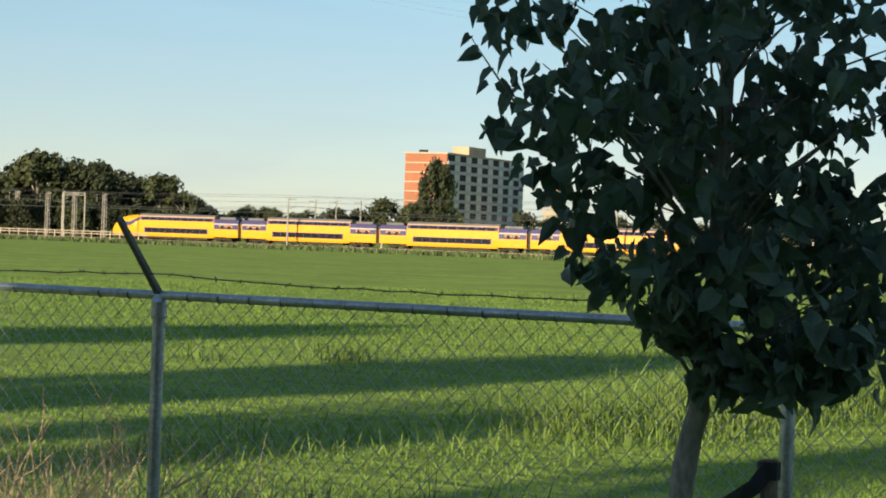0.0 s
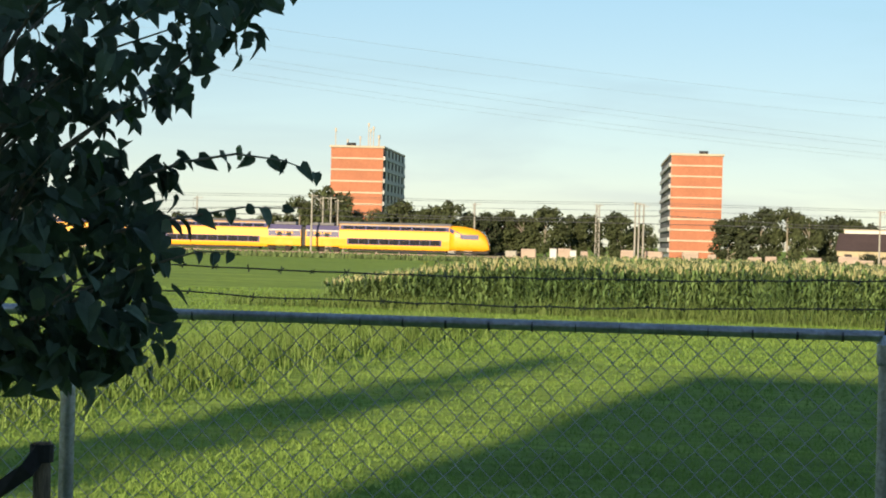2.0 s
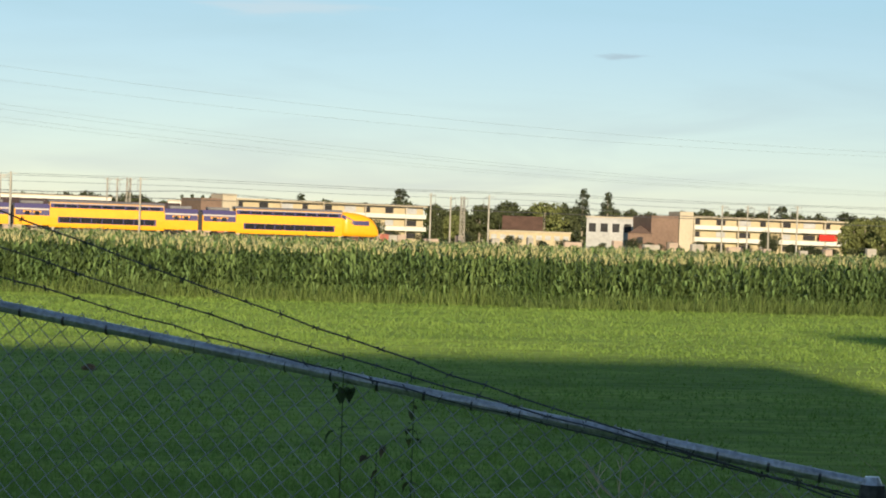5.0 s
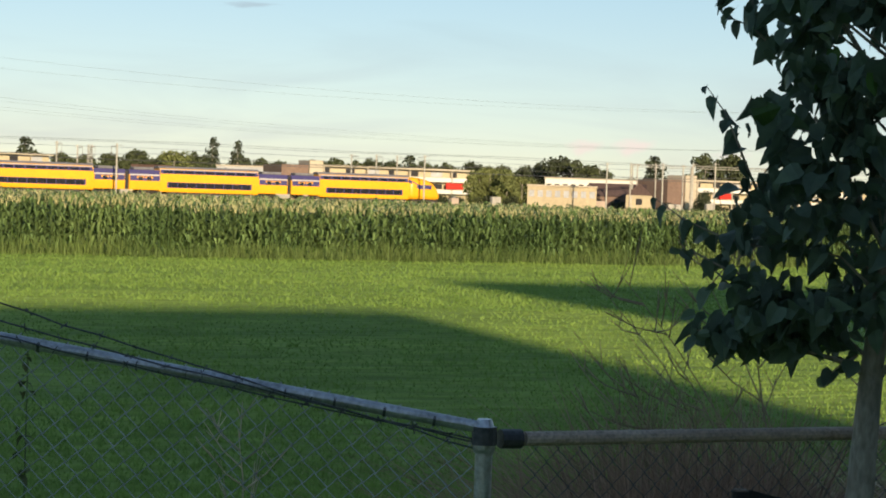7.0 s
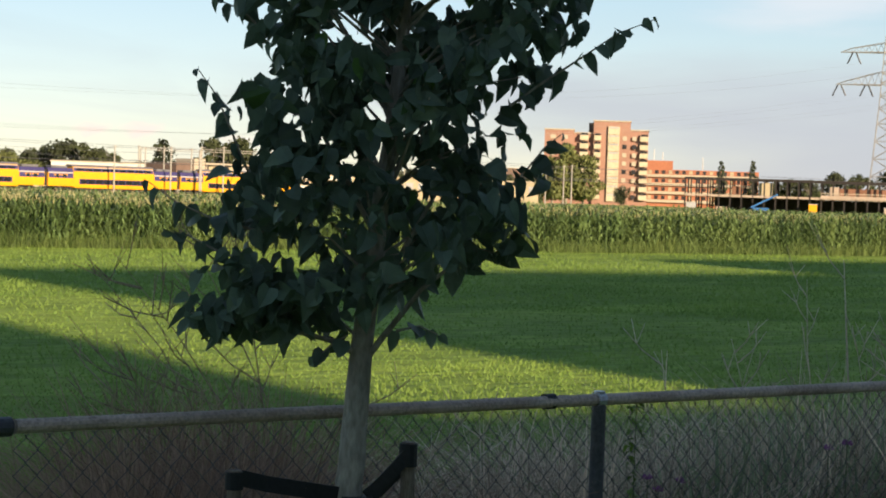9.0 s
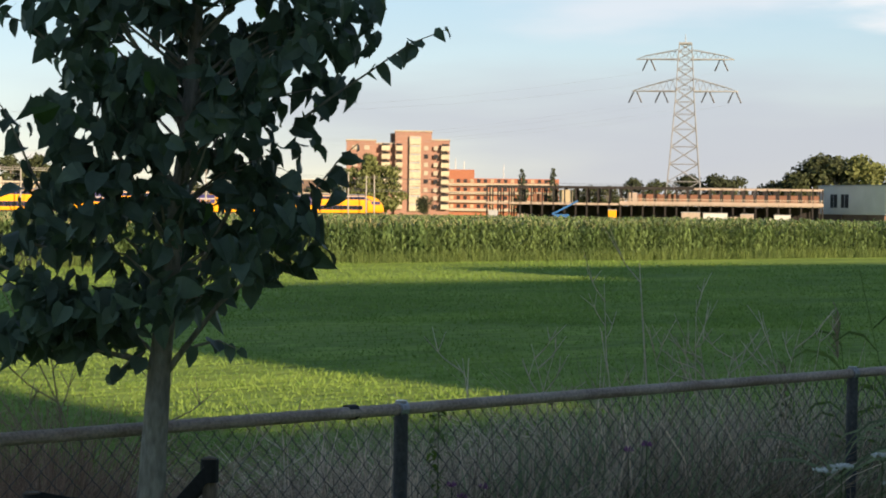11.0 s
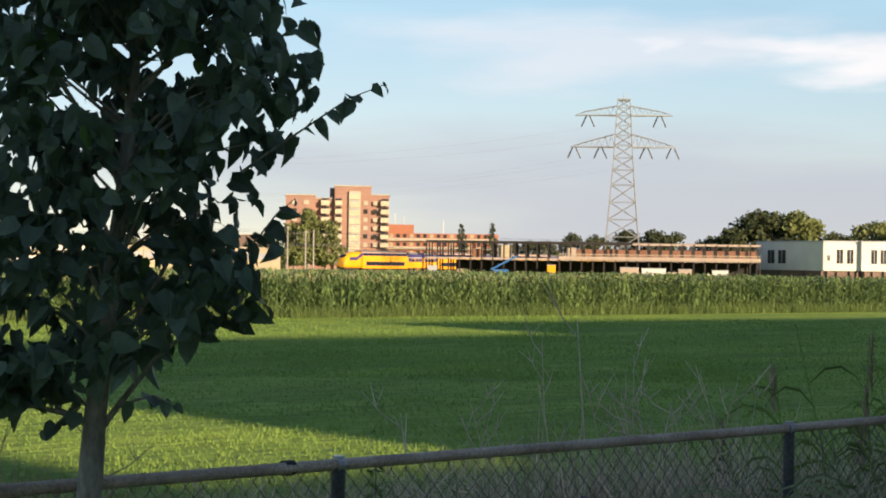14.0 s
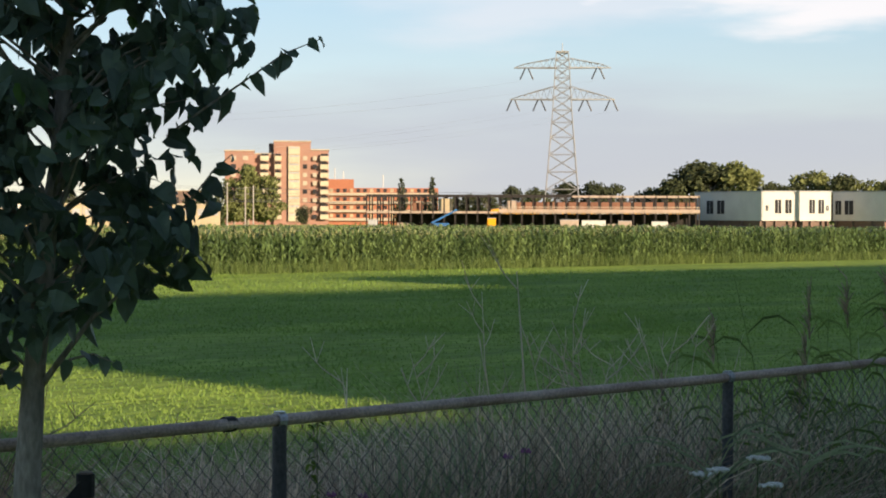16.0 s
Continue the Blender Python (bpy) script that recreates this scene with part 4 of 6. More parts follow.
def make_verge():
    """Rough grass on the slope below the railway."""
    g = np.random.default_rng(41)
    n = 26000
    s = g.uniform(-330, 330, n)
    y = g.uniform(-30, -7, n)
    pts = [TRACK @ Vector((a, b, 0)) for a, b in zip(s, y)]
    q = np.array([(p.x, p.y, 0.0) for p in pts])
    o = blades("verge_grass", q, g.uniform(0.3, 0.9, n), np.full(n, 0.35), WEED, 0.4, 0.4, 2, 42)
    tagged(o, "rough dark grass on the verge of the railway", "tall grass", kind="stuff")


make_verge()


def scatter(centre, spread, n, seed):
    g = np.random.default_rng(seed)
    q = g.normal(centre, spread, (n, 2))
    z = np.array([bank(math.hypot(x, y)) for x, y in q])
    return np.concatenate([q, z[:, None]], 1), g


def make_weeds():
    def beside(az, d):
        p = bearing(az, d)
        return (p.x, p.y)
    # tall bushy weeds behind the chain-link fence; tops at a height over the field
    for az, d, wide, n, top, material, label in ((0.2, 10.3, 0.22, 420, 1.72, WEED, "bushy dark weed behind the chain-link fence"),
                                                 (-4.4, 10.2, 0.26, 420, 1.62, WEED, "bushy dark weed behind the chain-link fence"),
                                                 (9.6, 10.6, 0.5, 420, 1.9, DRY, "tangle of arching dry brown stems behind the fence")):
        q, g = scatter(beside(az, d), (wide, wide), n, int(abs(az) * 17) + 3)
        o = blades("bushy_weed", q, g.uniform(0.55, 1.0, n) * (top - q[:, 2]), g.uniform(0.006, 0.012, n), material, 0.5, 0.7, 5, int(abs(az) * 13), droop=0.6)
        tagged(o, label, "weeds", kind="stuff")
    # thin dry brush behind the fences
    for az, d, spread, n, h0, h1, label in ((11.3, 10.2, (0.5, 0.35), 1700, 0.45, 1.2, "tangle of dry brown brush behind the fence"),
                                            (-51.5, 7.9, (0.35, 0.3), 160, 0.4, 0.75, "pale dry brush behind the chain-link fence"),
                                            (-82.0, 11.2, (0.9, 0.6), 520, 0.6, 1.35, "dry grey-brown brush behind the old fence"),
                                            (-87.0, 12.4, (0.9, 0.6), 420, 0.8, 1.6, "dry grey-brown brush behind the old fence")):
        q, g = scatter(beside(az, d), spread, n, int(abs(az) * 10))
        o = blades("dry_brush", q, g.uniform(h0, h1, n), g.uniform(0.004, 0.008, n), DRY, 0.75, 0.5, 4, int(abs(az) * 7))
        tagged(o, label, "brush", kind="stuff")
    for az, d, spread, n, h0, h1, label in ((-77.5, 9.6, (0.6, 0.4), 220, 0.3, 0.95, "dark green weeds behind the old fence"),
                                            (-84.5, 11.4, (1.0, 0.5), 300, 0.5, 1.2, "dark green weeds behind the old fence"),
                                            (-91.0, 12.2, (0.9, 0.5), 300, 0.6, 1.3, "dark green weeds behind the old fence"),
                                            (3.5, 17.0, (0.5, 0.4), 260, 0.3, 0.75, "dark weeds at the foot of the bank"),
                                            (-5.0, 16.5, (0.35, 0.4), 220, 0.3, 0.7, "dark weeds at the foot of the bank")):
        q, g = scatter(beside(az, d), spread, n, int(abs(az) * 11))
        o = blades("weeds", q, g.uniform(h0, h1, n), g.uniform(0.008, 0.02, n), WEED, 0.6, 0.6, 3, int(abs(az) * 5), droop=0.3)
        tagged(o, label, "weeds", kind="stuff")


make_weeds()


def undergrowth(az0, az1, n, top0, top1, material, width, lean, seed, label):
    """Weeds in the strip just behind the old fence; their tops lie between two heights."""
    g = np.random.default_rng(seed)
    az = g.uniform(min(az0, az1), max(az0, az1), n)
    line = np.interp(-az, [40, 57.4, 66, 74.8, 87.4, 95], [7.2, 6.75, 7.4, 8.4, 10.8, 13.3])
    d = line + g.uniform(0.3, 3.0, n)
    rad = np.radians(az)
    z = np.array([bank(v) for v in d])
    q = np.stack([-np.sin(rad) * d, np.cos(rad) * d, z], 1)
    tops = g.uniform(top0, top1, n) * np.array([1 + 0.10 * noise.noise((a * 0.9, v * 1.5, 2.0)) for a, v in zip(az, d)])
    h = np.maximum(0.2, tops - z)
    o = blades("undergrowth", q, h, g.uniform(width * 0.6, width * 1.4, n), material, lean, 0.5, 3, seed + 1, droop=0.2)
    tagged(o, label, "undergrowth", kind="stuff")


LUSH = leafy("green_weed", (0.38, 0.45, 0.25), (0.28, 0.35, 0.19), 0.45, 0.7, 0.4, 1.0)
TAN = leafy("grey_dry_grass", (0.80, 0.66, 0.50), (0.50, 0.38, 0.28), 0.2, 0.9, 0.6, 2.5)
RUST_GRASS = leafy("reddish_dry_grass", (0.46, 0.31, 0.22), (0.32, 0.21, 0.15), 0.3, 0.9, 0.4, 1.5)
undergrowth(-71.5, -95, 17000, 0.95, 1.76, TAN, 0.011, 1.1, 301, "tangled grey-brown dry grass behind the old fence")
undergrowth(-78.0, -95, 6000, 0.9, 1.72, LUSH, 0.028, 0.7, 302, "dark green weeds among dry grass behind the fence")
undergrowth(-61.0, -66.3, 5200, 1.2, 2.0, RUST_GRASS, 0.007, 0.8, 303, "tangled reddish-brown dry brush behind the old fence")
undergrowth(-81.5, -86.5, 2600, 1.0, 1.7, RUST_GRASS, 0.010, 0.9, 311, "reddish-brown dry stems among the weeds")
undergrowth(-58.2, -68.5, 2600, 1.0, 1.8, RUST_GRASS, 0.007, 0.8, 309, "thin reddish-brown dry brush behind the old fence")
undergrowth(-67.0, -74.5, 1500, 0.6, 1.5, TAN, 0.009, 0.7, 304, "thin dry grass behind the old fence")
undergrowth(-67.0, -74.0, 900, 0.6, 1.4, LUSH, 0.02, 0.6, 305, "sparse green weeds behind the old fence")
undergrowth(-79.5, -88.5, 1400, 1.6, 2.1, TAN, 0.011, 1.1, 307, "thin pale dry twigs above the old fence")
undergrowth(-73.5, -79.5, 260, 1.5, 1.95, TAN, 0.006, 0.8, 308, "few thin dry twigs above the old fence")
undergrowth(-76.5, -79.8, 900, 0.9, 1.6, LUSH, 0.03, 0.7, 306, "leafy dark green weeds behind the old fence")
undergrowth(-88.8, -95, 700, 1.2, 1.95, LUSH, 0.03, 0.6, 310, "rank dark green weeds beside the reeds")


def stalk(az, d, top, lean, label, side=6, radius=0.005, seed=0, material=None, reach=0.2):
    """A single tall dry stalk with forked side shoots."""
    rng = random.Random(seed)
    p = bearing(az, d)
    base = bank(d)
    right = bearing(az - 90)
    away = bearing(az)
    bm = bmesh.new()
    pts = [Vector((p.x, p.y, base)) + right * (lean * s * s + 0.02 * math.sin(s * 9 + seed)) + Vector((0, 0, (top - base) * s)) for s in (0, .2, .4, .6, .8, 1)]
    pipe(bm, pts, [radius, radius, radius * .9, radius * .8, radius * .6, radius * .3], 5)
    for i in range(side):
        s = rng.uniform(0.4, 0.97)
        k = min(4, int(s * 5))
        c = pts[k].lerp(pts[k + 1], s * 5 - k)
        e = c + right * (rng.uniform(-reach, reach) + lean * 0.15) + away * rng.uniform(-reach, reach) * 0.6 + Vector((0, 0, rng.uniform(0.06, 0.24)))
        mid = c.lerp(e, 0.5) + Vector((0, 0, -0.02))
        pipe(bm, [c, mid, e], [0.0036, 0.003, 0.0018], 4)
        for _ in range(2):
            f = mid + (e - mid) * rng.uniform(0.2, 1.0) + right * rng.uniform(-0.07, 0.07) + Vector((0, 0, rng.uniform(0.03, 0.1)))
            pipe(bm, [mid.lerp(e, 0.3), f], [0.0026, 0.0014], 4)
    o = thing("dry_stalk", None, label, "dry plant", "tall stalks behind the fence")
    part("stem", bm, material or STRAW, o)


for i, (az, d, top, lean) in enumerate([(-66.0, 9.3, 2.62, -0.35), (-65.2, 9.2, 2.3, -0.75), (-65.6, 9.0, 2.2, -0.6), (-66.4, 9.4, 2.5, -0.55), (-64.8, 9.0, 2.1, -0.8), (-66.2, 9.6, 2.36, -0.9),
                                        (-64.2, 9.0, 1.95, -0.5), (-63.4, 8.8, 1.9, -0.3), (-67.2, 9.1, 2.0, 0.2), (-62.0, 8.7, 1.85, -0.15)]):
    stalk(az, d, top, lean, "thin brown branching dry stalk behind the old fence", 9, 0.0045, i, DRY, 0.24)
for i, (az, d, top, lean) in enumerate([(11.6, 10.3, 1.72, 0.55), (12.2, 10.2, 1.66, 0.75), (10.8, 10.4, 1.62, 0.5), (11.0, 10.2, 1.5, 0.8), (12.6, 10.3, 1.75, 0.3)]):
    stalk(az, d, top, lean, "arching dry brown stem behind the chain-link fence", 6, 0.006, 70 + i, DRY, 0.25)
for i, (az, d, top, lean) in enumerate([(-81.7, 10.6, 2.42, -0.03), (-80.9, 10.9, 2.30, -0.08), (-83.4, 11.0, 2.22, -0.08), (-84.9, 11.3, 2.1, 0.2), (-85.6, 11.3, 2.05, 0.18), (-79.3, 10.4, 2.0, -0.15),
                                        (-86.1, 11.6, 2.1, -0.22), (-77.2, 10.1, 1.95, -0.12), (-78.2, 10.3, 1.98, 0.15), (-84.2, 11.2, 2.12, -0.25), (-83.0, 10.9, 1.95, 0.2), (-82.4, 10.8, 2.0, -0.1), (-85.2, 11.2, 1.95, -0.2),
                                        (-75.4, 9.6, 1.75, 0.1), (-72.0, 9.0, 1.7, -0.1), (-69.5, 8.6, 1.75, 0.12), (-51.0, 8.0, 1.75, -0.1), (-50.2, 8.0, 1.62, 0.1)]):
    stalk(az, d, top, lean, "tall thin pale dry stalk behind the fence", 9 if i else 3, 0.008 if i == 0 else 0.005, 40 + i, STRAW)


def broad_blades(az, d, z, n, seed):
    """A plant of long arching blades that grows through the mesh."""
    rng = random.Random(seed)
    o = thing("arching_grass", None, "pale plant with long arching blades at the old fence", "grass", "arching plants beside the fence")
    p, right, near = bearing(az, d), bearing(az - 90), -bearing(az)
    lv, lf = [], []
    for i in range(n):
        dirn = (right * rng.choice((-1, 1)) * rng.uniform(0.4, 1) + near * rng.uniform(-0.2, 0.5)).normalized()
        l, rise, w = rng.uniform(0.35, 0.6), rng.uniform(0.12, 0.34), rng.uniform(0.005, 0.009)
        base = Vector((p.x, p.y, z + rng.uniform(-0.15, 0.05)))
        b = len(lv)
        for u in (0, 0.2, 0.4, 0.6, 0.8):
            c = base + dirn * l * u + Vector((0, 0, rise * (2.6 * u - 2.2 * u * u)))
            k = w * (0.6 + 0.4 * math.sin(math.pi * min(1, u + 0.2)))
            lv.extend([tuple(c + Vector((0, 0, k))), tuple(c - Vector((0, 0, k)) + near * k)])
        lv.append(tuple(base + dirn * l + Vector((0, 0, rise * 0.35))))
        lf.extend((b + 2 * k, b + 2 * k + 1, b + 2 * k + 3, b + 2 * k + 2) for k in range(4))
        lf.append((b + 8, b + 9, b + 10))
    bm = bmesh.new()
    tube(bm, (p.x, p.y, bank(d) - 0.02), (p.x, p.y, z + 0.02), 0.006, 0.004, n=6)
    part("stem", bm, LUSH, o)
    raw_ob("blades", lv, lf, LUSH, o)


broad_blades(-87.0, 10.3, 1.42, 8, 3)
broad_blades(-89.4, 10.6, 1.5, 7, 4)


def reed_plant(az, d, top, n, seed):
    """Reeds: stems with long hanging leaves and a dark plume."""
    rng = random.Random(seed)
    o = thing("reed", None, "green reed with long hanging leaves and a dark plume", "reed", "reeds behind the old fence")
    p = bearing(az, d)
    right = bearing(az - 90)
    base = bank(d)
    bm, lv, lf, plume = bmesh.new(), [], [], bmesh.new()
    for i in range(n):
        q = Vector((p.x, p.y, base)) + right * rng.uniform(-0.3, 0.3) + Vector((rng.uniform(-.2, .2), rng.uniform(-.2, .2), 0))
        h = (top - base) * rng.uniform(0.78, 1.0)
        lean = rng.uniform(-0.3, 0.05)
        pts = [q + right * lean * s * s + Vector((0, 0, h * s)) for s in (0, .35, .7, 1)]
        pipe(bm, pts, [0.005, 0.0045, 0.003, 0.002], 5)
        for k in range(8):
            s = rng.uniform(0.45, 0.95)
            c = q + right * lean * s * s + Vector((0, 0, h * s))
            side = rng.choice((-1, -1, 1))
            l = rng.uniform(0.22, 0.42)
            dirn = right * side + Vector((rng.uniform(-.5, .5), rng.uniform(-.5, .5), 0))
            b = len(lv)
            for u, w in ((0, 0.004), (0.25, 0.008), (0.5, 0.007), (0.75, 0.004)):
                m = c + dirn * l * u * 0.75 + Vector((0, 0, l * (1.5 * u - 1.75 * u * u)))
                lv.extend([tuple(m + Vector((0, 0, w))), tuple(m - Vector((0, 0, w)))])
            lv.append(tuple(c + dirn * l * 0.72 + Vector((0, 0, -l * 0.25))))
            lf.extend([(b, b + 1, b + 3, b + 2), (b + 2, b + 3, b + 5, b + 4), (b + 4, b + 5, b + 7, b + 6), (b + 6, b + 7, b + 8)])
        if i % 2 == 0:
            for k in range(26):
                s = rng.uniform(0, 0.3)
                c = pts[-1] + Vector((0, 0, 0.05 - s))
                e = c + right * rng.uniform(-0.05, 0.02) + Vector((rng.uniform(-.03, .03), rng.uniform(-.03, .03), 0.08))
                tube(plume, c, e, 0.005, 0.001, n=3)
    part("stem", bm, REED, o)["kind"] = "stuff"
    raw_ob("leaves", lv, lf, REED, o)
    part("plume", plume, DRY, o, "dark feathery plume")["kind"] = "stuff"


for az, d, top, n, seed in ((-89.2, 11.6, 2.48, 2, 1), (-90.4, 11.8, 2.46, 3, 2), (-91.6, 11.8, 2.52, 4, 3), (-87.6, 11.6, 2.1, 1, 4), (-92.8, 11.6, 2.5, 4, 5), (-90.0, 11.4, 2.1, 3, 6), (-94.0, 12, 2.5, 4, 7)):
    reed_plant(az, d, top, n, seed)


def umbel(az, d, z, r, seed):
    rng = random.Random(seed)
    o = thing("white_umbel", None, "flat white flower head on a thin stem before the fence", "flower", "white flowers beside the fence")
    p = bearing(az, d)
    bm = bmesh.new()
    pipe(bm, [(p.x, p.y, bank(d) - 0.02), (p.x + 0.01, p.y, (bank(d) + z) / 2), (p.x, p.y, z - 0.03)], 0.003, 5)
    heads = bmesh.new()
    for i in range(42):
        a, q = rng.uniform(0, math.tau), r * math.sqrt(rng.random())
        c = Vector((p.x + math.cos(a) * q, p.y + math.sin(a) * q, z - q * q * 1.5 + rng.uniform(-0.004, 0.004)))
        if i % 4 == 0:
            tube(bm, (p.x, p.y, z - 0.035), c, 0.001, n=3)
        bmesh.ops.create_icosphere(heads, subdivisions=1, radius=rng.uniform(0.005, 0.009), matrix=Matrix.Translation(c))
    part("stem", bm, WEED, o)
    part("flower_head", heads, mat("white_petal", (0.75, 0.75, 0.70), 0.8, 0, 0.1, 20, 80, 0.0), o)


umbel(-86.65, 9.0, 1.575, 0.055, 1)
umbel(-87.1, 9.0, 1.595, 0.05, 2)
umbel(-88.2, 9.0, 1.65, 0.055, 3)
umbel(-88.6, 8.9, 1.545, 0.055, 4)


def thistle(az, d, z, seed):
    rng = random.Random(seed)
    o = thing("pink_flower", None, "small pink wildflower behind the old fence", "flower", "pink flowers behind the fence")
    p = bearing(az, d)
    bm, hd = bmesh.new(), bmesh.new()
    tube(bm, (p.x, p.y, bank(d) - 0.02), (p.x, p.y, z), 0.003, n=5)
    for i in range(14):
        v = Vector((rng.uniform(-1, 1), rng.uniform(-1, 1), rng.uniform(0, 1))).normalized() * 0.028
        tube(hd, (p.x, p.y, z), Vector((p.x, p.y, z)) + v, 0.003, 0.005, n=4)
    part("stem", bm, WEED, o)
    part("petals", hd, mat("pink_petal", (0.36, 0.13, 0.32), 0.8, 0, 0.2, 20, 80, 0.0), o)


for i, (az, d, z) in enumerate(((-76.2, 9.4, 1.40), (-76.5, 9.4, 1.35), (-77.1, 9.5, 1.38), (-81.2, 9.9, 1.52), (-75.6, 9.2, 1.24), (-81.7, 9.9, 1.55))):
    thistle(az, d, z, i)


def sow_thistle(az, d, top, low, n, colour, label):
    """A leafy plant climbing the mesh."""
    rng = random.Random(int(-az * 10))
    o = thing("climbing_weed", None, label, "weed", "weeds on the fences")
    p = bearing(az, d)
    bm, v, f = bmesh.new(), [], []
    tube(bm, (p.x, p.y, bank(d) - 0.02), (p.x, p.y, top), 0.004, 0.002, n=5)
    for i in range(n):
        z = rng.uniform(low, top)
        b = Vector((p.x + rng.uniform(-.03, .03), p.y + rng.uniform(-.03, .03), z))
        random.seed(100 + i)
        add_leaf(v, f, b, rng.uniform(0, 360), rng.uniform(-40, 20), 0, rng.uniform(0.022, 0.046))
    part("stem", bm, WEED, o)
    raw_ob("leaves", v, f, leafy("weed_leaf", colour, tuple(c * 0.7 for c in colour), 0.3), o)


sow_thistle(-75.8, 8.7, 1.84, 1.1, 60, (0.20, 0.32, 0.05), "bright green leafy weed against the old fence")
sow_thistle(-44.6, 7.0, 2.12, 1.6, 16, (0.13, 0.15, 0.06), "brownish climbing weed on the chain-link fence")
sow_thistle(-43.6, 7.0, 1.95, 1.5, 9, (0.16, 0.12, 0.07), "withered climbing weed on the chain-link fence")
sow_thistle(-42.6, 7.0, 2.20, 1.98, 8, (0.07, 0.11, 0.04), "small dark climbing weed on the chain-link fence")


# ---- unseen houses and trees added behind the path to shade the bank and meadow ----
BRICK = mat("brown_brick", (0.26, 0.13, 0.085), 0.9, 0, 0.25, 0.5, 9, 0.3)
TILE = mat("roof_tile", (0.13, 0.075, 0.055), 0.8, 0, 0.3, 0.6, 8, 0.3)
RENDERED = mat("white_render", (0.64, 0.63, 0.61), 0.85, 0, 0.08, 0.3, 5, 0.1)
PANE = mat("window_pane", (0.06, 0.075, 0.09), 0.1, 0, 0.3, 0.5, 2, 0.0, spec=0.8)
SUNWARD = bearing(SUN_AZ + 180)
ACROSS = bearing(SUN_AZ - 90)


def row_house(b0, b1, a_front, wall, ridge, depth, label):
    """An unseen house added for its shadow, its long side to the path: b0, b1 across the light, a_front metres towards
    the sun.
    """
    o = thing("row_house", None, label, "house", "houses behind the path")
    o.matrix_basis = Matrix.Translation((ACROSS * b0 + SUNWARD * a_front).to_3d()) @ pose(0, 0, 0, 0, 0, SUN_AZ + 180)
    w = b1 - b0
    bm = bmesh.new()
    box(bm, -w, 0, 0, depth, bank(99), wall)
    part("wall", bm, BRICK, o)
    bm = bmesh.new()
    prism(bm, [(-0.4, wall), (depth / 2, ridge), (depth + 0.4, wall)], -w - 0.2, 0.2)
    part("roof", bm, TILE, o)
    n = int(w // 3)
    for i in range(n):
        for z in (1.9, 4.7, 7.5, 10.3):
            if z + 1.8 > wall:
                continue
            bm = bmesh.new()
            x = -w + (i + 0.5) * w / n
            box(bm, x - 0.7, x + 0.7, -0.05, 0.05, z, z + 1.5)
            part("window", bm, PANE, o)


# spans and heights follow the shadow edges on the meadow
row_house(-7.6, 12.6, 20.0, 15.0, 17.7, 7.0, "unseen tall brown brick terrace with a tiled roof, added for its shadow")
row_house(12.7, 18.3, 19.0, 9.8, 11.4, 6.0, "unseen lower brown brick house between two terraces, added for its shadow")
row_house(18.4, 53.0, 18.0, 18.2, 21.2, 8.0, "unseen tall brown brick terrace with a tiled roof, added for its shadow")
row_house(53.2, 112.0, 18.0, 21.4, 24.6, 8.0, "unseen tallest brown brick terrace with a tiled roof, added for its shadow")


def shade_tree(b, a, top, wide, kind="round"):
    """An unseen tree added behind the path for its shadow; b across the light, a towards the sun."""
    p = ACROSS * b + SUNWARD * a
    return p, top, wide, kind


SHADE_TREES = [shade_tree(-11.6, 14, 18.0, 0.66, "tall"), shade_tree(-24.8, 16, 15.6, 0.54), shade_tree(-37.6, 16, 15.4, 0.58), shade_tree(-18.3, 14, 10.2, 0.66), shade_tree(-10.2, 12, 6.6, 0.8), shade_tree(-49.4, 20, 18.5, 0.35, "tall")]
# ---- the distance: trees ----
FAR_LEAF = leafy("far_leaf", (0.085, 0.102, 0.042), (0.06, 0.075, 0.034), 0.2, 0.8, 0.3, 0.12)
FAR_LIGHT = leafy("far_light_leaf", (0.21, 0.235, 0.085), (0.155, 0.18, 0.065), 0.25, 0.8, 0.25, 0.12)
FAR_DARK = leafy("far_dark_leaf", (0.058, 0.072, 0.034), (0.042, 0.054, 0.028), 0.15, 0.8, 0.25, 0.12)


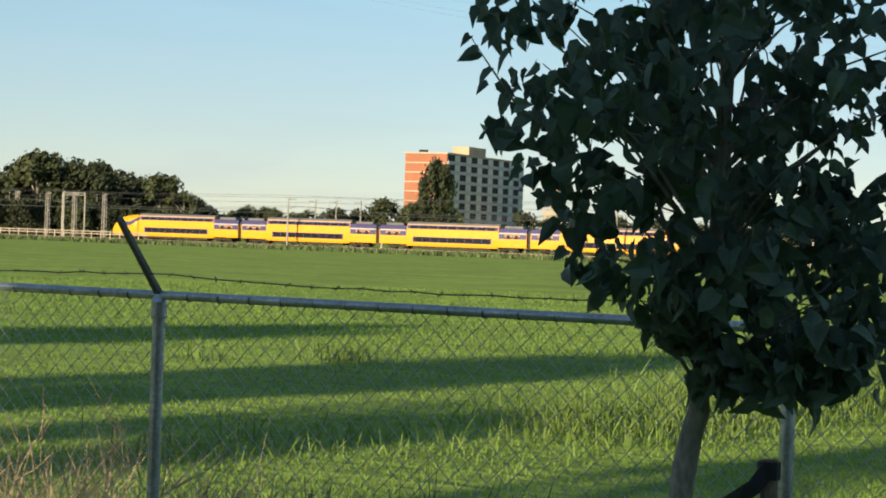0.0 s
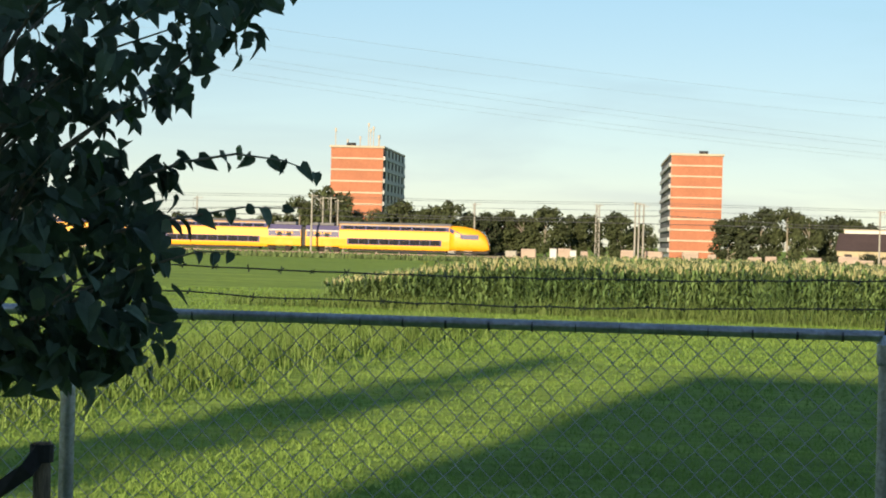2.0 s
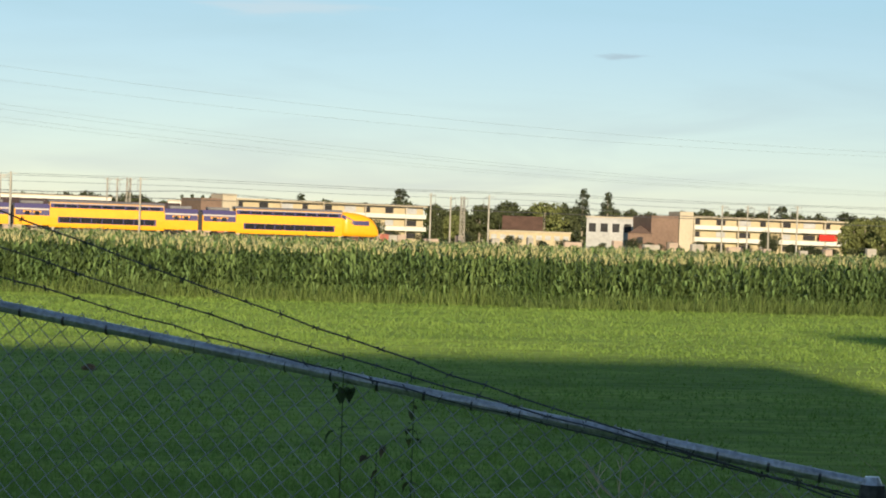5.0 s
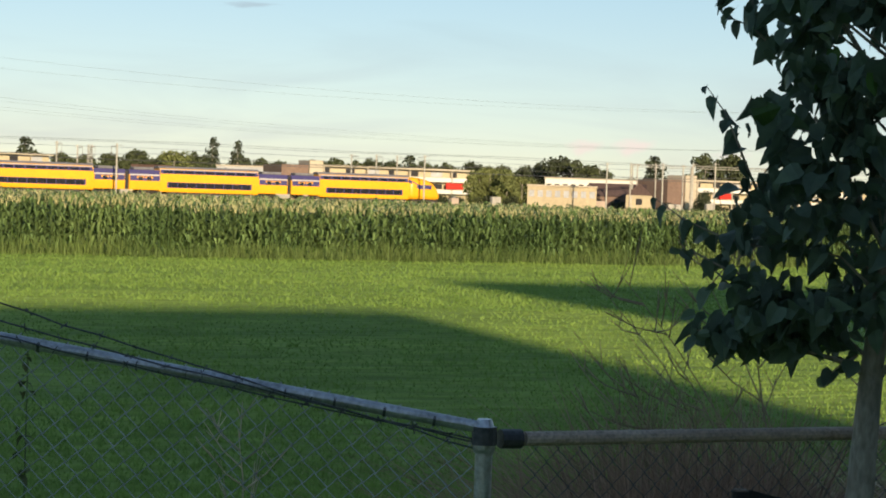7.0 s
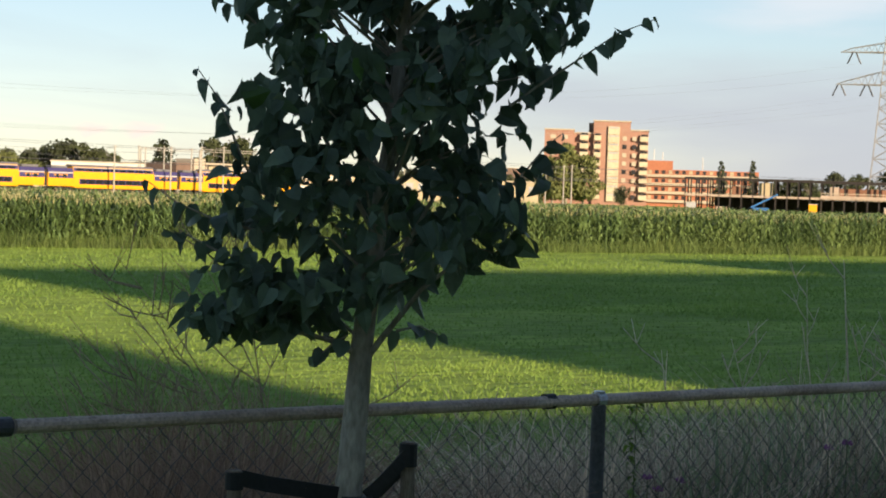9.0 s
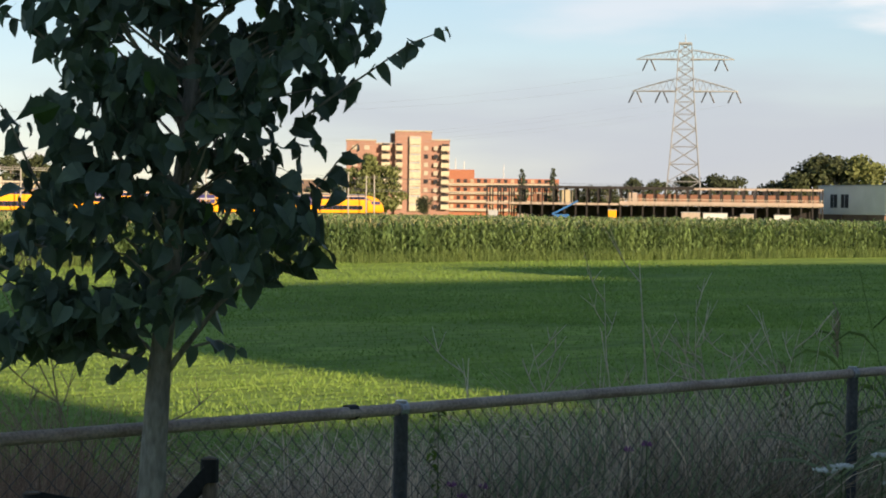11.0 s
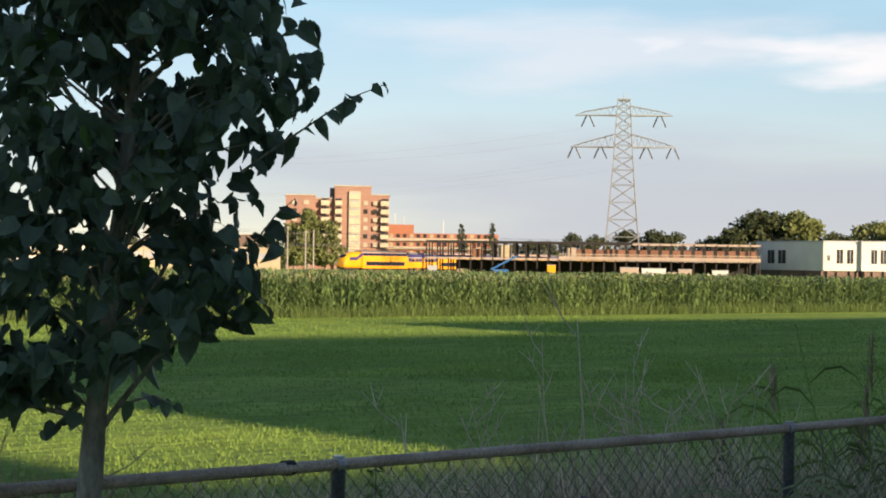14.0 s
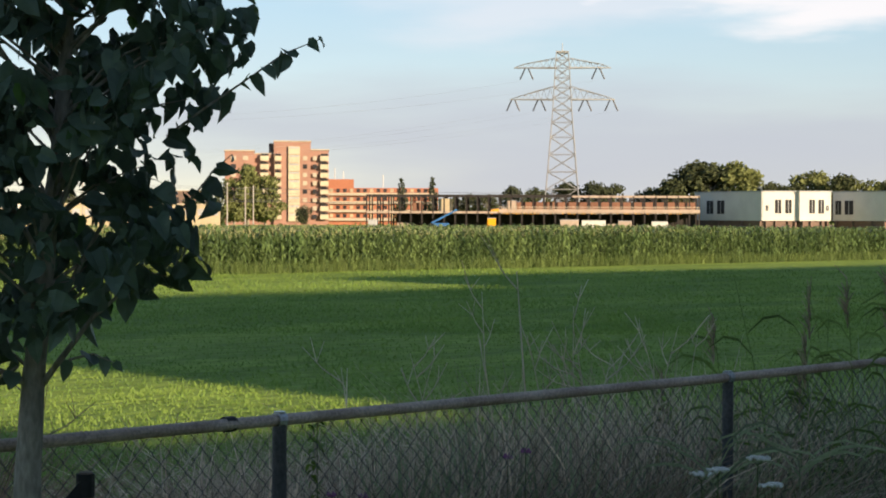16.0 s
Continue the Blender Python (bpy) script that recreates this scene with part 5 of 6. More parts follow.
def far_tree(kind, material, seed, name="tree", label="broad-leaved tree far behind the field"):
    """A tree one unit high: trunk, limbs and a crown of many small leaf clumps."""
    rng = random.Random(seed)
    t = thing(name, None, label, "tree", "trees on the far side of the railway")
    bm = bmesh.new()
    pipe(bm, [(0, 0, -0.01), (0.006, 0, 0.2), (-0.004, 0.004, 0.5), (0, 0, 0.85)], [0.028, 0.022, 0.014, 0.004], 7)
    lobes = []
    if kind == "round":
        for i in range(30):
            a, z = rng.uniform(0, math.tau), rng.uniform(0.14, 0.86)
            q = rng.uniform(0.1, 0.36) * math.sqrt(max(0.1, 1 - ((z - 0.45) / 0.5) ** 2))
            lobes.append((math.cos(a) * q, math.sin(a) * q, z, rng.uniform(0.08, 0.15)))
        lobes.append((0, 0, 0.86, 0.11))
    elif kind == "tall":
        for i in range(10):
            z = 0.12 + i * 0.083
            w = 0.10 * math.sin(math.pi * min(1, (z + 0.25) / 1.25)) + 0.015
            lobes.append((rng.uniform(-.02, .02), rng.uniform(-.02, .02), z, w))
    elif kind == "cone":
        for i in range(9):
            z = 0.12 + i * 0.1
            lobes.append((rng.uniform(-.02, .02), rng.uniform(-.02, .02), z, 0.19 * (1 - z) + 0.03))
    else:
        for i in range(9):
            a, q = rng.uniform(0, math.tau), rng.uniform(0.1, 0.42)
            lobes.append((math.cos(a) * q, math.sin(a) * q, rng.uniform(0.3, 0.8), rng.uniform(0.2, 0.3)))
    for x, y, z, r in lobes[:7]:
        pipe(bm, [(0, 0, max(0.12, z - 0.25)), (x * 0.5, y * 0.5, z - 0.08), (x, y, z)], [0.011, 0.007, 0.002], 4)
    part("trunk", bm, BARK, t)
    verts, faces = [], []
    for x, y, z, r in lobes:
        n = int(5200 * r * r) + 24
        for i in range(n):
            v = Vector((rng.gauss(0, 1), rng.gauss(0, 1), rng.gauss(0, 1))).normalized()
            p = Vector((x, y, z)) + v * r * rng.uniform(0.5, 1.14)
            if p.z < 0.05:
                continue
            s = rng.uniform(0.016, 0.036) * (0.8 if kind in ("tall", "cone") else 1)
            nrm = (v + Vector((rng.gauss(0, .7), rng.gauss(0, .7), rng.gauss(0, .7) + 0.3))).normalized()
            q = nrm.to_track_quat("Z", "Y")
            b = len(verts)
            for cx, cy in ((-1, -0.6), (0.2, -1), (1, 0.2), (0.1, 1)):
                verts.append(tuple(p + q @ Vector((cx * s * rng.uniform(.7, 1.2), cy * s * rng.uniform(.7, 1.2), rng.uniform(-.3, .3) * s))))
            faces.append((b, b + 1, b + 2, b + 3))
    raw_ob("crown", verts, faces, material, t)
    return t


KINDS = {
    "round": [far_tree("round", FAR_LEAF, 1), far_tree("round", FAR_LEAF, 2), far_tree("round", FAR_DARK, 3), far_tree("round", FAR_LIGHT, 4)],
    "tall": [far_tree("tall", FAR_DARK, 5, "poplar", "slender dark poplar far behind the field")],
    "cone": [far_tree("cone", FAR_DARK, 6, "conifer", "dark pointed conifer far behind the field")],
    "bush": [far_tree("bush", FAR_DARK, 7, "bush", "dark green bush beside the railway")],
}
USED = set()


def plant(kind, index, az, d, top, wide=1.0, turn=0.0):
    base = KINDS[kind][index % len(KINDS[kind])]
    p = bearing(az, d) if d else az
    top = top * 1.1 if kind == "round" else top
    m = Matrix.Translation((p.x, p.y, -0.02)) @ Matrix.Rotation(turn, 4, "Z") @ Matrix.Diagonal((top * wide, top * wide, top, 1))
    if base.name not in USED:
        USED.add(base.name)
        base.matrix_basis = m
        return base
    o = base.copy()
    scene.collection.objects.link(o)
    for c in base.children:
        k = c.copy()
        scene.collection.objects.link(k)
        k.parent = o
    o.matrix_basis = m
    return o


def belt(points, d, step=5.0, deep=14.0, seed=0, kinds=(0, 1, 2), wide=1.0):
    """A row of trees whose tops follow (bearing, height)."""
    rng = random.Random(seed)
    az, end = points[0][0], points[-1][0]
    while az > end:
        for (a0, h0), (a1, h1) in zip(points, points[1:]):
            if a0 >= az >= a1:
                top = h0 + (h1 - h0) * (a0 - az) / (a0 - a1)
        dd = d + rng.uniform(-deep / 2, deep / 2)
        plant("round", rng.choice(kinds), az + rng.uniform(-.1, .1), dd, max(2.5, top * rng.uniform(0.86, 1.04) * dd / d), wide * rng.uniform(0.85, 1.2), rng.uniform(0, 6.28))
        az -= math.degrees(step * rng.uniform(0.7, 1.3) * max(0.6, top / 11) / d)


belt([(14, 14), (12.7, 14), (11.8, 17), (11, 18), (9.6, 16.6), (8.6, 14.5), (7.5, 11), (6.8, 7)], 445, 4.5, 14, 41)
belt([(14, 13.5), (12.7, 13.5), (11.8, 16.8), (11, 17.9), (9.6, 16.3), (9.4, 14), (8.6, 14.9), (7.5, 11.5), (6.4, 6.2)], 430, 4.2, 24, 1)
belt([(14, 9), (6.6, 5)], 400, 5, 8, 31, (2, 2, 1))
belt([(6.2, 7.5), (5.8, 8.7), (4.7, 7.5), (4.0, 8.2), (2.4, 7.2), (1.95, 10.4), (1.3, 10.6), (0.6, 8)], 440, 5, 14, 2)
belt([(-2.3, 8.5), (-5, 8), (-9, 8.5), (-14, 7.5), (-15.8, 8)], 440, 6.5, 14, 3)
belt([(-16.0, 11.5), (-16.9, 14.2), (-17.35, 7.0), (-17.9, 8.5), (-18.9, 11.9), (-19.5, 9.5), (-20.0, 10.8), (-21.2, 8.4), (-21.8, 9.4), (-23.0, 9.7), (-24.4, 9.4), (-26.2, 7)], 410, 4.6, 16, 4)
belt([(-28.3, 8.4), (-29.2, 10.8), (-30.2, 11.9), (-31.2, 9.0), (-32.2, 9.0), (-33.0, 8.0)], 420, 4.4, 14, 5)
belt([(-33.2, 9.5), (-34.6, 9.8), (-36.6, 9.2), (-38.2, 8.2)], 520, 6, 14, 6)
belt([(-38.2, 9), (-42, 10), (-45, 10.5), (-49, 11), (-53, 11), (-57, 10.5)], 560, 7, 20, 7)
belt([(-45.0, 5.5), (-46.5, 8.5), (-47.4, 6.5), (-48.0, 9.5), (-48.8, 10.4), (-49.2, 7)], 450, 4.5, 10, 8, (0, 1, 3))
belt([(-57.2, 9.2), (-58.0, 9.5), (-59.0, 11), (-59.9, 10.6), (-60.4, 9.4), (-60.9, 7), (-65, 7)], 470, 4.5, 14, 9)
belt([(-57.0, 8.0), (-57.6, 8.8), (-58.1, 6.5), (-58.3, 5)], 395, 3.5, 6, 10, (3,))
belt([(-65, 8), (-72.8, 8.5)], 520, 7, 14, 11)
belt([(-79.6, 9), (-80.7, 10.6), (-81.9, 12.3), (-83.0, 12.0), (-83.7, 13.2), (-85.3, 12.4)], 600, 7, 14, 12)
belt([(-85.75, 12), (-86.1, 17.6), (-86.9, 19.6), (-88.2, 17.2), (-89.0, 13)], 600, 3.2, 18, 13, (1, 3), 1.15)
belt([(-89.4, 13.5), (-90.4, 17.2), (-91.5, 15), (-94, 14)], 600, 3.4, 18, 14, (1, 3), 1.15)
for i, (az, d, top, wide) in enumerate(((-41.13, 470, 11.5, 1.5), (-43.99, 470, 13.7, 1.7), (-49.27, 470, 15.4, 1.15), (-49.98, 470, 14.7, 1.1), (-54.97, 470, 12.4, 1.7),
                                         (-62.07, 440, 13.6, 1.9), (-62.0, 440, 9.0, 2.6))):
    plant("tall", 0, az, d, top, wide, i)
for i, (az, d, top, wide) in enumerate(((-63.5, 450, 12.8, 0.9), (-64.25, 450, 12.9, 0.85), (0.35, 500, 21.3, 0.55), (0.0, 505, 17.5, 0.6), (0.7, 500, 12, 0.8))):
    plant("round", i, az, d, top, wide, i)
for i, (az, d, top, wide) in enumerate(((-73.3, 560, 13.0, 0.9), (-73.7, 560, 16.4, 0.85), (-74.2, 560, 13.8, 0.9))):
    plant("round", 3, az, d, top, wide, i)
for az, top in ((-78.13, 15.3), (-79.02, 15.7), (-38.0, 9.8), (-38.3, 9.6), (-37.7, 9.6), (-38.55, 9.7), (-21.2, 10.4), (-21.5, 10.2)):
    plant("cone", 0, az, 600 if az < -70 else 480, top, 0.95, az)
rng = random.Random(77)
for i in range(56):                    # hedge and bushes behind the tracks
    az = -29.5 - i * 0.66 + rng.uniform(-.15, .15)
    d = (TRACK_D + 21) / math.cos(radians(az - TRACK_AZ))
    plant("bush", 0, az, d, rng.uniform(1.7, 2.9), rng.uniform(1.1, 1.7), i)
for az, d, top, wide in ((-42.05, 385, 5.2, 0.75), (-43.3, 385, 5.0, 0.8), (-54.6, 400, 5.4, 0.8), (-63.5, 400, 5.2, 0.8), (-75.3, 600, 7.0, 0.8)):
    plant("bush", 0, az, d, top, wide, az)

# unseen shadow casters behind the path, copied from the far trees
for i, (p, top, wide, kind) in enumerate(SHADE_TREES):
    plant(kind, i, p, 0, top, wide, i)

# ---- the distance: buildings ----
ORANGE_BRICK = mat("orange_brick", (0.40, 0.16, 0.095), 0.9, 0, 0.12, 0.15, 2.0, 0.0)
PALE_BAND = mat("pale_concrete_band", (0.46, 0.40, 0.32), 0.85, 0, 0.1, 0.3, 3, 0.0)
GREY_PANEL = mat("grey_facade_panel", (0.40, 0.41, 0.44), 0.8, 0, 0.15, 0.3, 2, 0.0)
PALE_PANEL = mat("pale_grey_spandrel", (0.50, 0.50, 0.52), 0.8, 0, 0.15, 0.3, 2, 0.0)
# near-black of windows; the shade inside loggias is put into this colour
DARK_GAP = mat("shaded_loggia", (0.028, 0.028, 0.034), 0.8, 0, 0.3, 0.3, 2, 0.0)
ROSE_BRICK = mat("rose_brick", (0.35, 0.20, 0.155), 0.9, 0, 0.12, 0.15, 2.0, 0.0)
CREAM_PANEL = mat("cream_balcony_panel", (0.56, 0.49, 0.36), 0.85, 0, 0.15, 0.3, 2, 0.0)
CREAM = mat("cream_facade", (0.45, 0.38, 0.26), 0.85, 0, 0.1, 0.2, 2, 0.0)
BROWN_WALL = mat("brown_brick_wall", (0.20, 0.135, 0.11), 0.9, 0, 0.15, 0.2, 2, 0.0)
RED_AWNING = mat("red_awning", (0.55, 0.03, 0.02), 0.8, 0, 0.1, 0.5, 3, 0.0)
DARK_ROOF = mat("dark_brown_roof", (0.10, 0.065, 0.06), 0.85, 0, 0.2, 0.2, 2, 0.0)


def plan_frame(p, q, side):
    """The frame of a building: origin at corner p, x towards q, y to the given side (1 left, -1 right) of that line."""
    x = (q - p).normalized()
    y = Vector((-x.y, x.x, 0)) * side
    z = Vector((0, 0, 1))
    m = Matrix.Identity(4)
    m.col[0][:3], m.col[1][:3], m.col[2][:3], m.col[3][:3] = x, y, z, (p.x, p.y, 0)
    return m


def placed(name, m, label, category, group=""):
    """A thing at a frame that may be mirrored: its parts' meshes are moved into world space."""
    o = thing(name, None, label, category, group)
    return o


def bpart(name, boxes, material, parent, m):
    bm = bmesh.new()
    for b in boxes:
        box(bm, *b)
    bmesh.ops.transform(bm, matrix=m, verts=bm.verts)
    if m.determinant() < 0:
        bmesh.ops.reverse_faces(bm, faces=bm.faces)
    return part(name, bm, material, parent)


def slab_tower(corner, far, side, width, height, storey, label, roof_box=None, loggia=True):
    """A slab of flats: brick gable with pale bands on the y side, window bays along x."""
    p, q = bearing(*corner), bearing(*far)
    m = plan_frame(p, q, side)
    length = (q - p).length
    o = placed("apartment_tower", m, label, "apartment tower", "towers of flats")
    n = int(height / storey)
    bpart("wall", [(0, length, 0, width, 0, height)], ORANGE_BRICK, o, m)
    bpart("roof", [(-0.4, length + 0.4, -0.4, width + 0.4, height, height + 0.55)], PALE_BAND, o, m)
    for k in range(1, n + 1):
        z = height - k * storey
        if z > 0.5:
            bpart("floor_band", [(-0.16, -0.01, -0.05, width + 0.05, z, z + 0.42)], PALE_BAND, o, m)
    bays = max(5, int(length / 8.4))
    w = length / bays
    bpart("facade", [(0.35, length, -0.10, -0.02, 0, height - 0.3)], GREY_PANEL, o, m)
    for k in range(n):
        z = height - (k + 1) * storey
        bpart("spandrel", [(0.2, length, -0.55, -0.08, z - 0.1, z + 0.95)], PALE_PANEL, o, m)
        for i in range(bays):
            bpart("window", [(0.6 + i * w, 0.6 + i * w + w * 0.56, -0.16, -0.09, z + 0.95, z + storey - 0.12)], DARK_GAP, o, m)
            if loggia:
                bpart("panel", [(0.6 + i * w + w * 0.57, 0.6 + (i + 1) * w - 0.05, -0.3, -0.09, z + 0.95, z + storey - 0.12)], RENDERED, o, m)
    bpart("vent", [(1.5, 3.0, width * 0.55, width * 0.72, height + 0.55, height + 1.4)], DARK_GAP, o, m)
    if roof_box:
        bpart("lift_house", [roof_box], CREAM, o, m)
    return o, m


slab_tower((-0.03, 630), (-2.22, 688), 1, 14.8, 29.6, 3.05, "orange brick slab of flats with grey window bays", (26, 40, 4, 10, 30, 33.4))
t2, m2 = slab_tower((-18.32, 528), (-18.92, 582), 1, 14.0, 27.2, 3.05, "orange brick tower of flats with aerials on its roof")
for i, (x, y, h) in enumerate(((1, 13, 4.8), (6, 7, 3.0), (4, 4.5, 6.5), (4.6, 4.0, 5.0), (2.5, 3.0, 5.5), (8, 2, 3.5), (3, 10, 2), (2, 1.5, 3.2))):
    bm = bmesh.new()
    tube(bm, (x, y, 27.5), (x, y, 27.6 + h), 0.12, n=6)
    box(bm, x - 0.25, x + 0.25, y - 0.2, y + 0.2, 26.6 + h, 27.6 + h)
    bmesh.ops.transform(bm, matrix=m2, verts=bm.verts)
    part("aerial", bm, PALE_BAND, t2)
slab_tower((-26.66, 528), (-26.39, 603), -1, 13.5, 27.2, 2.85, "orange brick tower of flats with pale floor bands", loggia=False)


def block(name, az0, az1, d, z0, z1, deep, material, parent, fore=0.0):
    """A plain block seen between two bearings, as a part."""
    a, b = bearing(az0, d - fore), bearing(az1, d - fore)
    m = plan_frame(a, b, 1)
    return bpart(name, [(0, (b - a).length, 0, deep, z0, z1)], material, parent, m)


def stepped_flats():
    o = thing("stepped_flats", None, "tall red brick block of flats with pale balcony stripes", "apartment block")
    d = 700
    vols = [(-73.03, -73.88, 26.0, 0), (-73.88, -74.46, 25.0, 1.5), (-74.44, -75.5, 29.4, 0), (-75.5, -76.02, 26.4, 1)]
    for a, b, z, f in vols:
        block("wall", a, b, d, 0, z, 16, ROSE_BRICK, o, -f)
        block("roof", a + 0.02, b - 0.02, d, z, z + 0.4, 16.4, PALE_BAND, o, 0.3 - f)
    block("stair_tower", -74.30, -74.62, d + 6, 0, 29.0, 8, BROWN_WALL, o)
    for k in range(9):
        z = 2.2 + k * 2.95
        for a, b in ((-74.86, -75.19),):
            block("balcony", a, b, d, z - 0.9, z + 1.9, 1.0, CREAM_PANEL, o, 1.0)
            block("glazing", a - 0.03, b + 0.03, d, z + 1.2, z + 1.7, 0.2, GREY_PANEL, o, 1.15)
        for a, b in ((-75.78, -76.02), (-74.46, -74.66), (-74.05, -74.30)):
            if z < 23.5:
                block("balcony", a, b, d, z - 0.2, z + 1.5, 1.0, CREAM_PANEL, o, 1.1)
                block("glazing", a - 0.02, b + 0.02, d, z + 1.6, z + 2.3, 0.4, DARK_GAP, o, 0.4)
        for a, b in ((-75.28, -75.40), (-75.56, -75.68), (-73.2, -73.35), (-73.55, -73.7)):
            if z < 23.5:
                block("window", a, b, d, z, z + 1.5, 0.3, PALE_BAND if k % 3 else DARK_GAP, o, 0.2)
    return o


stepped_flats()


def gallery_flats(az0, az1, d0, d1, top, storeys, label, material=None, red=None, end=None):
    """A long pale row of flats with open galleries."""
    p, q = bearing(az0, d0), bearing(az1, d1)
    m = plan_frame(p, q, 1)
    length = (q - p).length
    o = placed("gallery_flats", m, label, "apartment row", "long rows of flats")
    h = top / storeys
    bpart("wall", [(0, length, 1.3, 11, 0, top - 0.2)], material or CREAM, o, m)
    bpart("roof", [(-0.3, length + 0.3, 0, 11.3, top - 0.2, top + 0.15)], PALE_BAND, o, m)
    bays = max(3, int(length / 4.4))
    w = length / bays
    for k in range(storeys):
        z = k * h
        if k:
            bpart("gallery", [(0, length, 0, 1.3, z - 0.12, z + 0.75)], RENDERED, o, m)
        for i in range(bays):
            bpart("window", [(i * w + 0.5, i * w + w * (0.35 + 0.3 * ((i * 7 + k * 3) % 3) / 2), 1.2, 1.34, z + 0.9, z + h - 0.5)], DARK_GAP if (i * 5 + k) % 3 else GREY_PANEL, o, m)
    for i in range(0, bays + 1, 2):
        bpart("post", [(i * w - 0.12, i * w + 0.12, 0.0, 0.2, 0, top - 0.2)], PALE_BAND, o, m)
    bpart("stair_tower", [(-3.2, -0.2, 0.2, 6, 0, top + 0.9)], PALE_BAND, o, m)
    if end:
        bpart("end_wall", [(-3.2 - end, -3.3, 0.6, 10.5, 0, top - 0.1)], BROWN_WALL, o, m)
    if red:
        bpart("awning", [(red[0], red[1], -0.35, 0.05, h * (storeys - 2) + 0.9, h * (storeys - 1) - 0.3)], RED_AWNING, o, m)
    return o


gallery_flats(-39.3, -44.75, 395, 415, 7.7, 3, "long cream row of flats with galleries and a red awning", red=(7, 14.5), end=4.5)
gallery_flats(-52.5, -56.8, 405, 420, 7.4, 3, "long cream row of flats with galleries", red=(28, 32), end=6)
gallery_flats(-63.3, -67.5, 410, 440, 6.9, 3, "long cream row of flats beside the railway", red=(6, 9), end=4.5)


def gabled(name, az0, az1, d, eave, ridge, deep, wall, roof, label, category="building", along_x=True):
    a, b = bearing(az0, d), bearing(az1, d)
    m = plan_frame(a, b, 1)
    length = (b - a).length
    o = placed(name, m, label, category)
    bpart("wall", [(0, length, 0, deep, 0, eave)], wall, o, m)
    bm = bmesh.new()
    if along_x:
        prism(bm, [(-0.3, eave), (deep / 2, ridge), (deep + 0.3, eave)], -0.3, length + 0.3)
    else:
        f = [(0, eave), (length / 2, ridge), (length, eave)]
        va = [bm.verts.new((x, -0.2, z)) for x, z in f]
        vb = [bm.verts.new((x, deep, z)) for x, z in f]
        for i in range(3):
            bm.faces.new((va[i], va[(i + 1) % 3], vb[(i + 1) % 3], vb[i]))
        bm.faces.new(va), bm.faces.new(vb[::-1])
    bmesh.ops.transform(bm, matrix=m, verts=bm.verts)
    bmesh.ops.recalc_face_normals(bm, faces=bm.faces)
    part("roof", bm, roof, o)
    n = max(1, int(length / 3.5))
    for i in range(n):
        x = (i + 0.5) * length / n
        bpart("window", [(x - 0.6, x + 0.6, -0.06, 0.05, eave * 0.45, eave * 0.8)], DARK_GAP, o, m)
    return o


gabled("long_shed", -31.4, -37.7, 345, 2.9, 6.0, 22, CREAM, DARK_ROOF, "long low shed with a dark brown roof and pale wall", "shed")
gabled("house", -20.9, -22.5, 425, 2.6, 6.2, 9, BROWN_WALL, DARK_ROOF, "low house with a dark tiled roof among trees", "house")
gabled("house", -47.0, -48.1, 400, 3.4, 6.3, 9, CREAM, TILE, "low house with a red tiled roof among trees", "house")
gabled("house", -60.2, -61.8, 395, 3.0, 5.6, 9, BROWN_WALL, DARK_ROOF, "low brown house beside the railway", "house")
gabled("house", -61.25, -62.0, 380, 3.4, 5.7, 9, CREAM, DARK_ROOF, "pale gabled house beside the railway", "house", False)
gabled("house", -50.6, -51.3, 400, 3.6, 5.2, 9, BROWN_WALL, DARK_ROOF, "small brick house beside the railway", "house", False)


def flat_building(name, az0, az1, d, top, deep, wall, label, n=4, glass=None):
    o = thing(name, None, label, "building", "low buildings behind the railway")
    a, b = bearing(az0, d), bearing(az1, d)
    m = plan_frame(a, b, 1)
    length = (b - a).length
    bpart("wall", [(0, length, 0, deep, 0, top)], wall, o, m)
    bpart("roof", [(-0.2, length + 0.2, -0.2, deep + 0.2, top, top + 0.25)], PALE_BAND, o, m)
    for i in range(n):
        x = (i + 0.5) * length / n
        bpart("window", [(x - length / n * 0.3, x + length / n * 0.3, -0.06, 0.05, top * 0.55, top * 0.82)], glass or DARK_GAP, o, m)
    return o


flat_building("hall", -31.6, -35.7, 395, 7.0, 20, RENDERED, "white flat-roofed hall behind the shed", 10, GREY_PANEL)
flat_building("white_row", -37.3, -38.6, 410, 6.9, 10, RENDERED, "white two-storey row of houses", 6)
flat_building("low_building", -46.6, -48.95, 365, 3.0, 8, CREAM, "long low white building beside the railway", 9, GREY_PANEL)
flat_building("low_building", -49.4, -51.1, 420, 6.7, 10, GREY_PANEL, "grey flat-roofed building behind poplars", 5)
flat_building("low_building", -58.4, -60.4, 370, 4.5, 8, CREAM, "long low cream building beside the railway", 8, GREY_PANEL)
flat_building("white_row", -58.9, -61.7, 440, 6.6, 10, RENDERED, "white row of houses behind the low buildings", 12)
flat_building("peach_flats", -2.85, -3.5, 640, 23.0, 14, PALE_BAND, "pale peach tower of flats", 3, GREY_PANEL)
flat_building("low_building", -66.5, -72.9, 470, 5.6, 10, CREAM, "long low cream building behind the railway", 18, GREY_PANEL)
flat_building("low_building", -71.0, -72.6, 640, 11.0, 12, BROWN_WALL, "brown flat-roofed block of flats", 4)


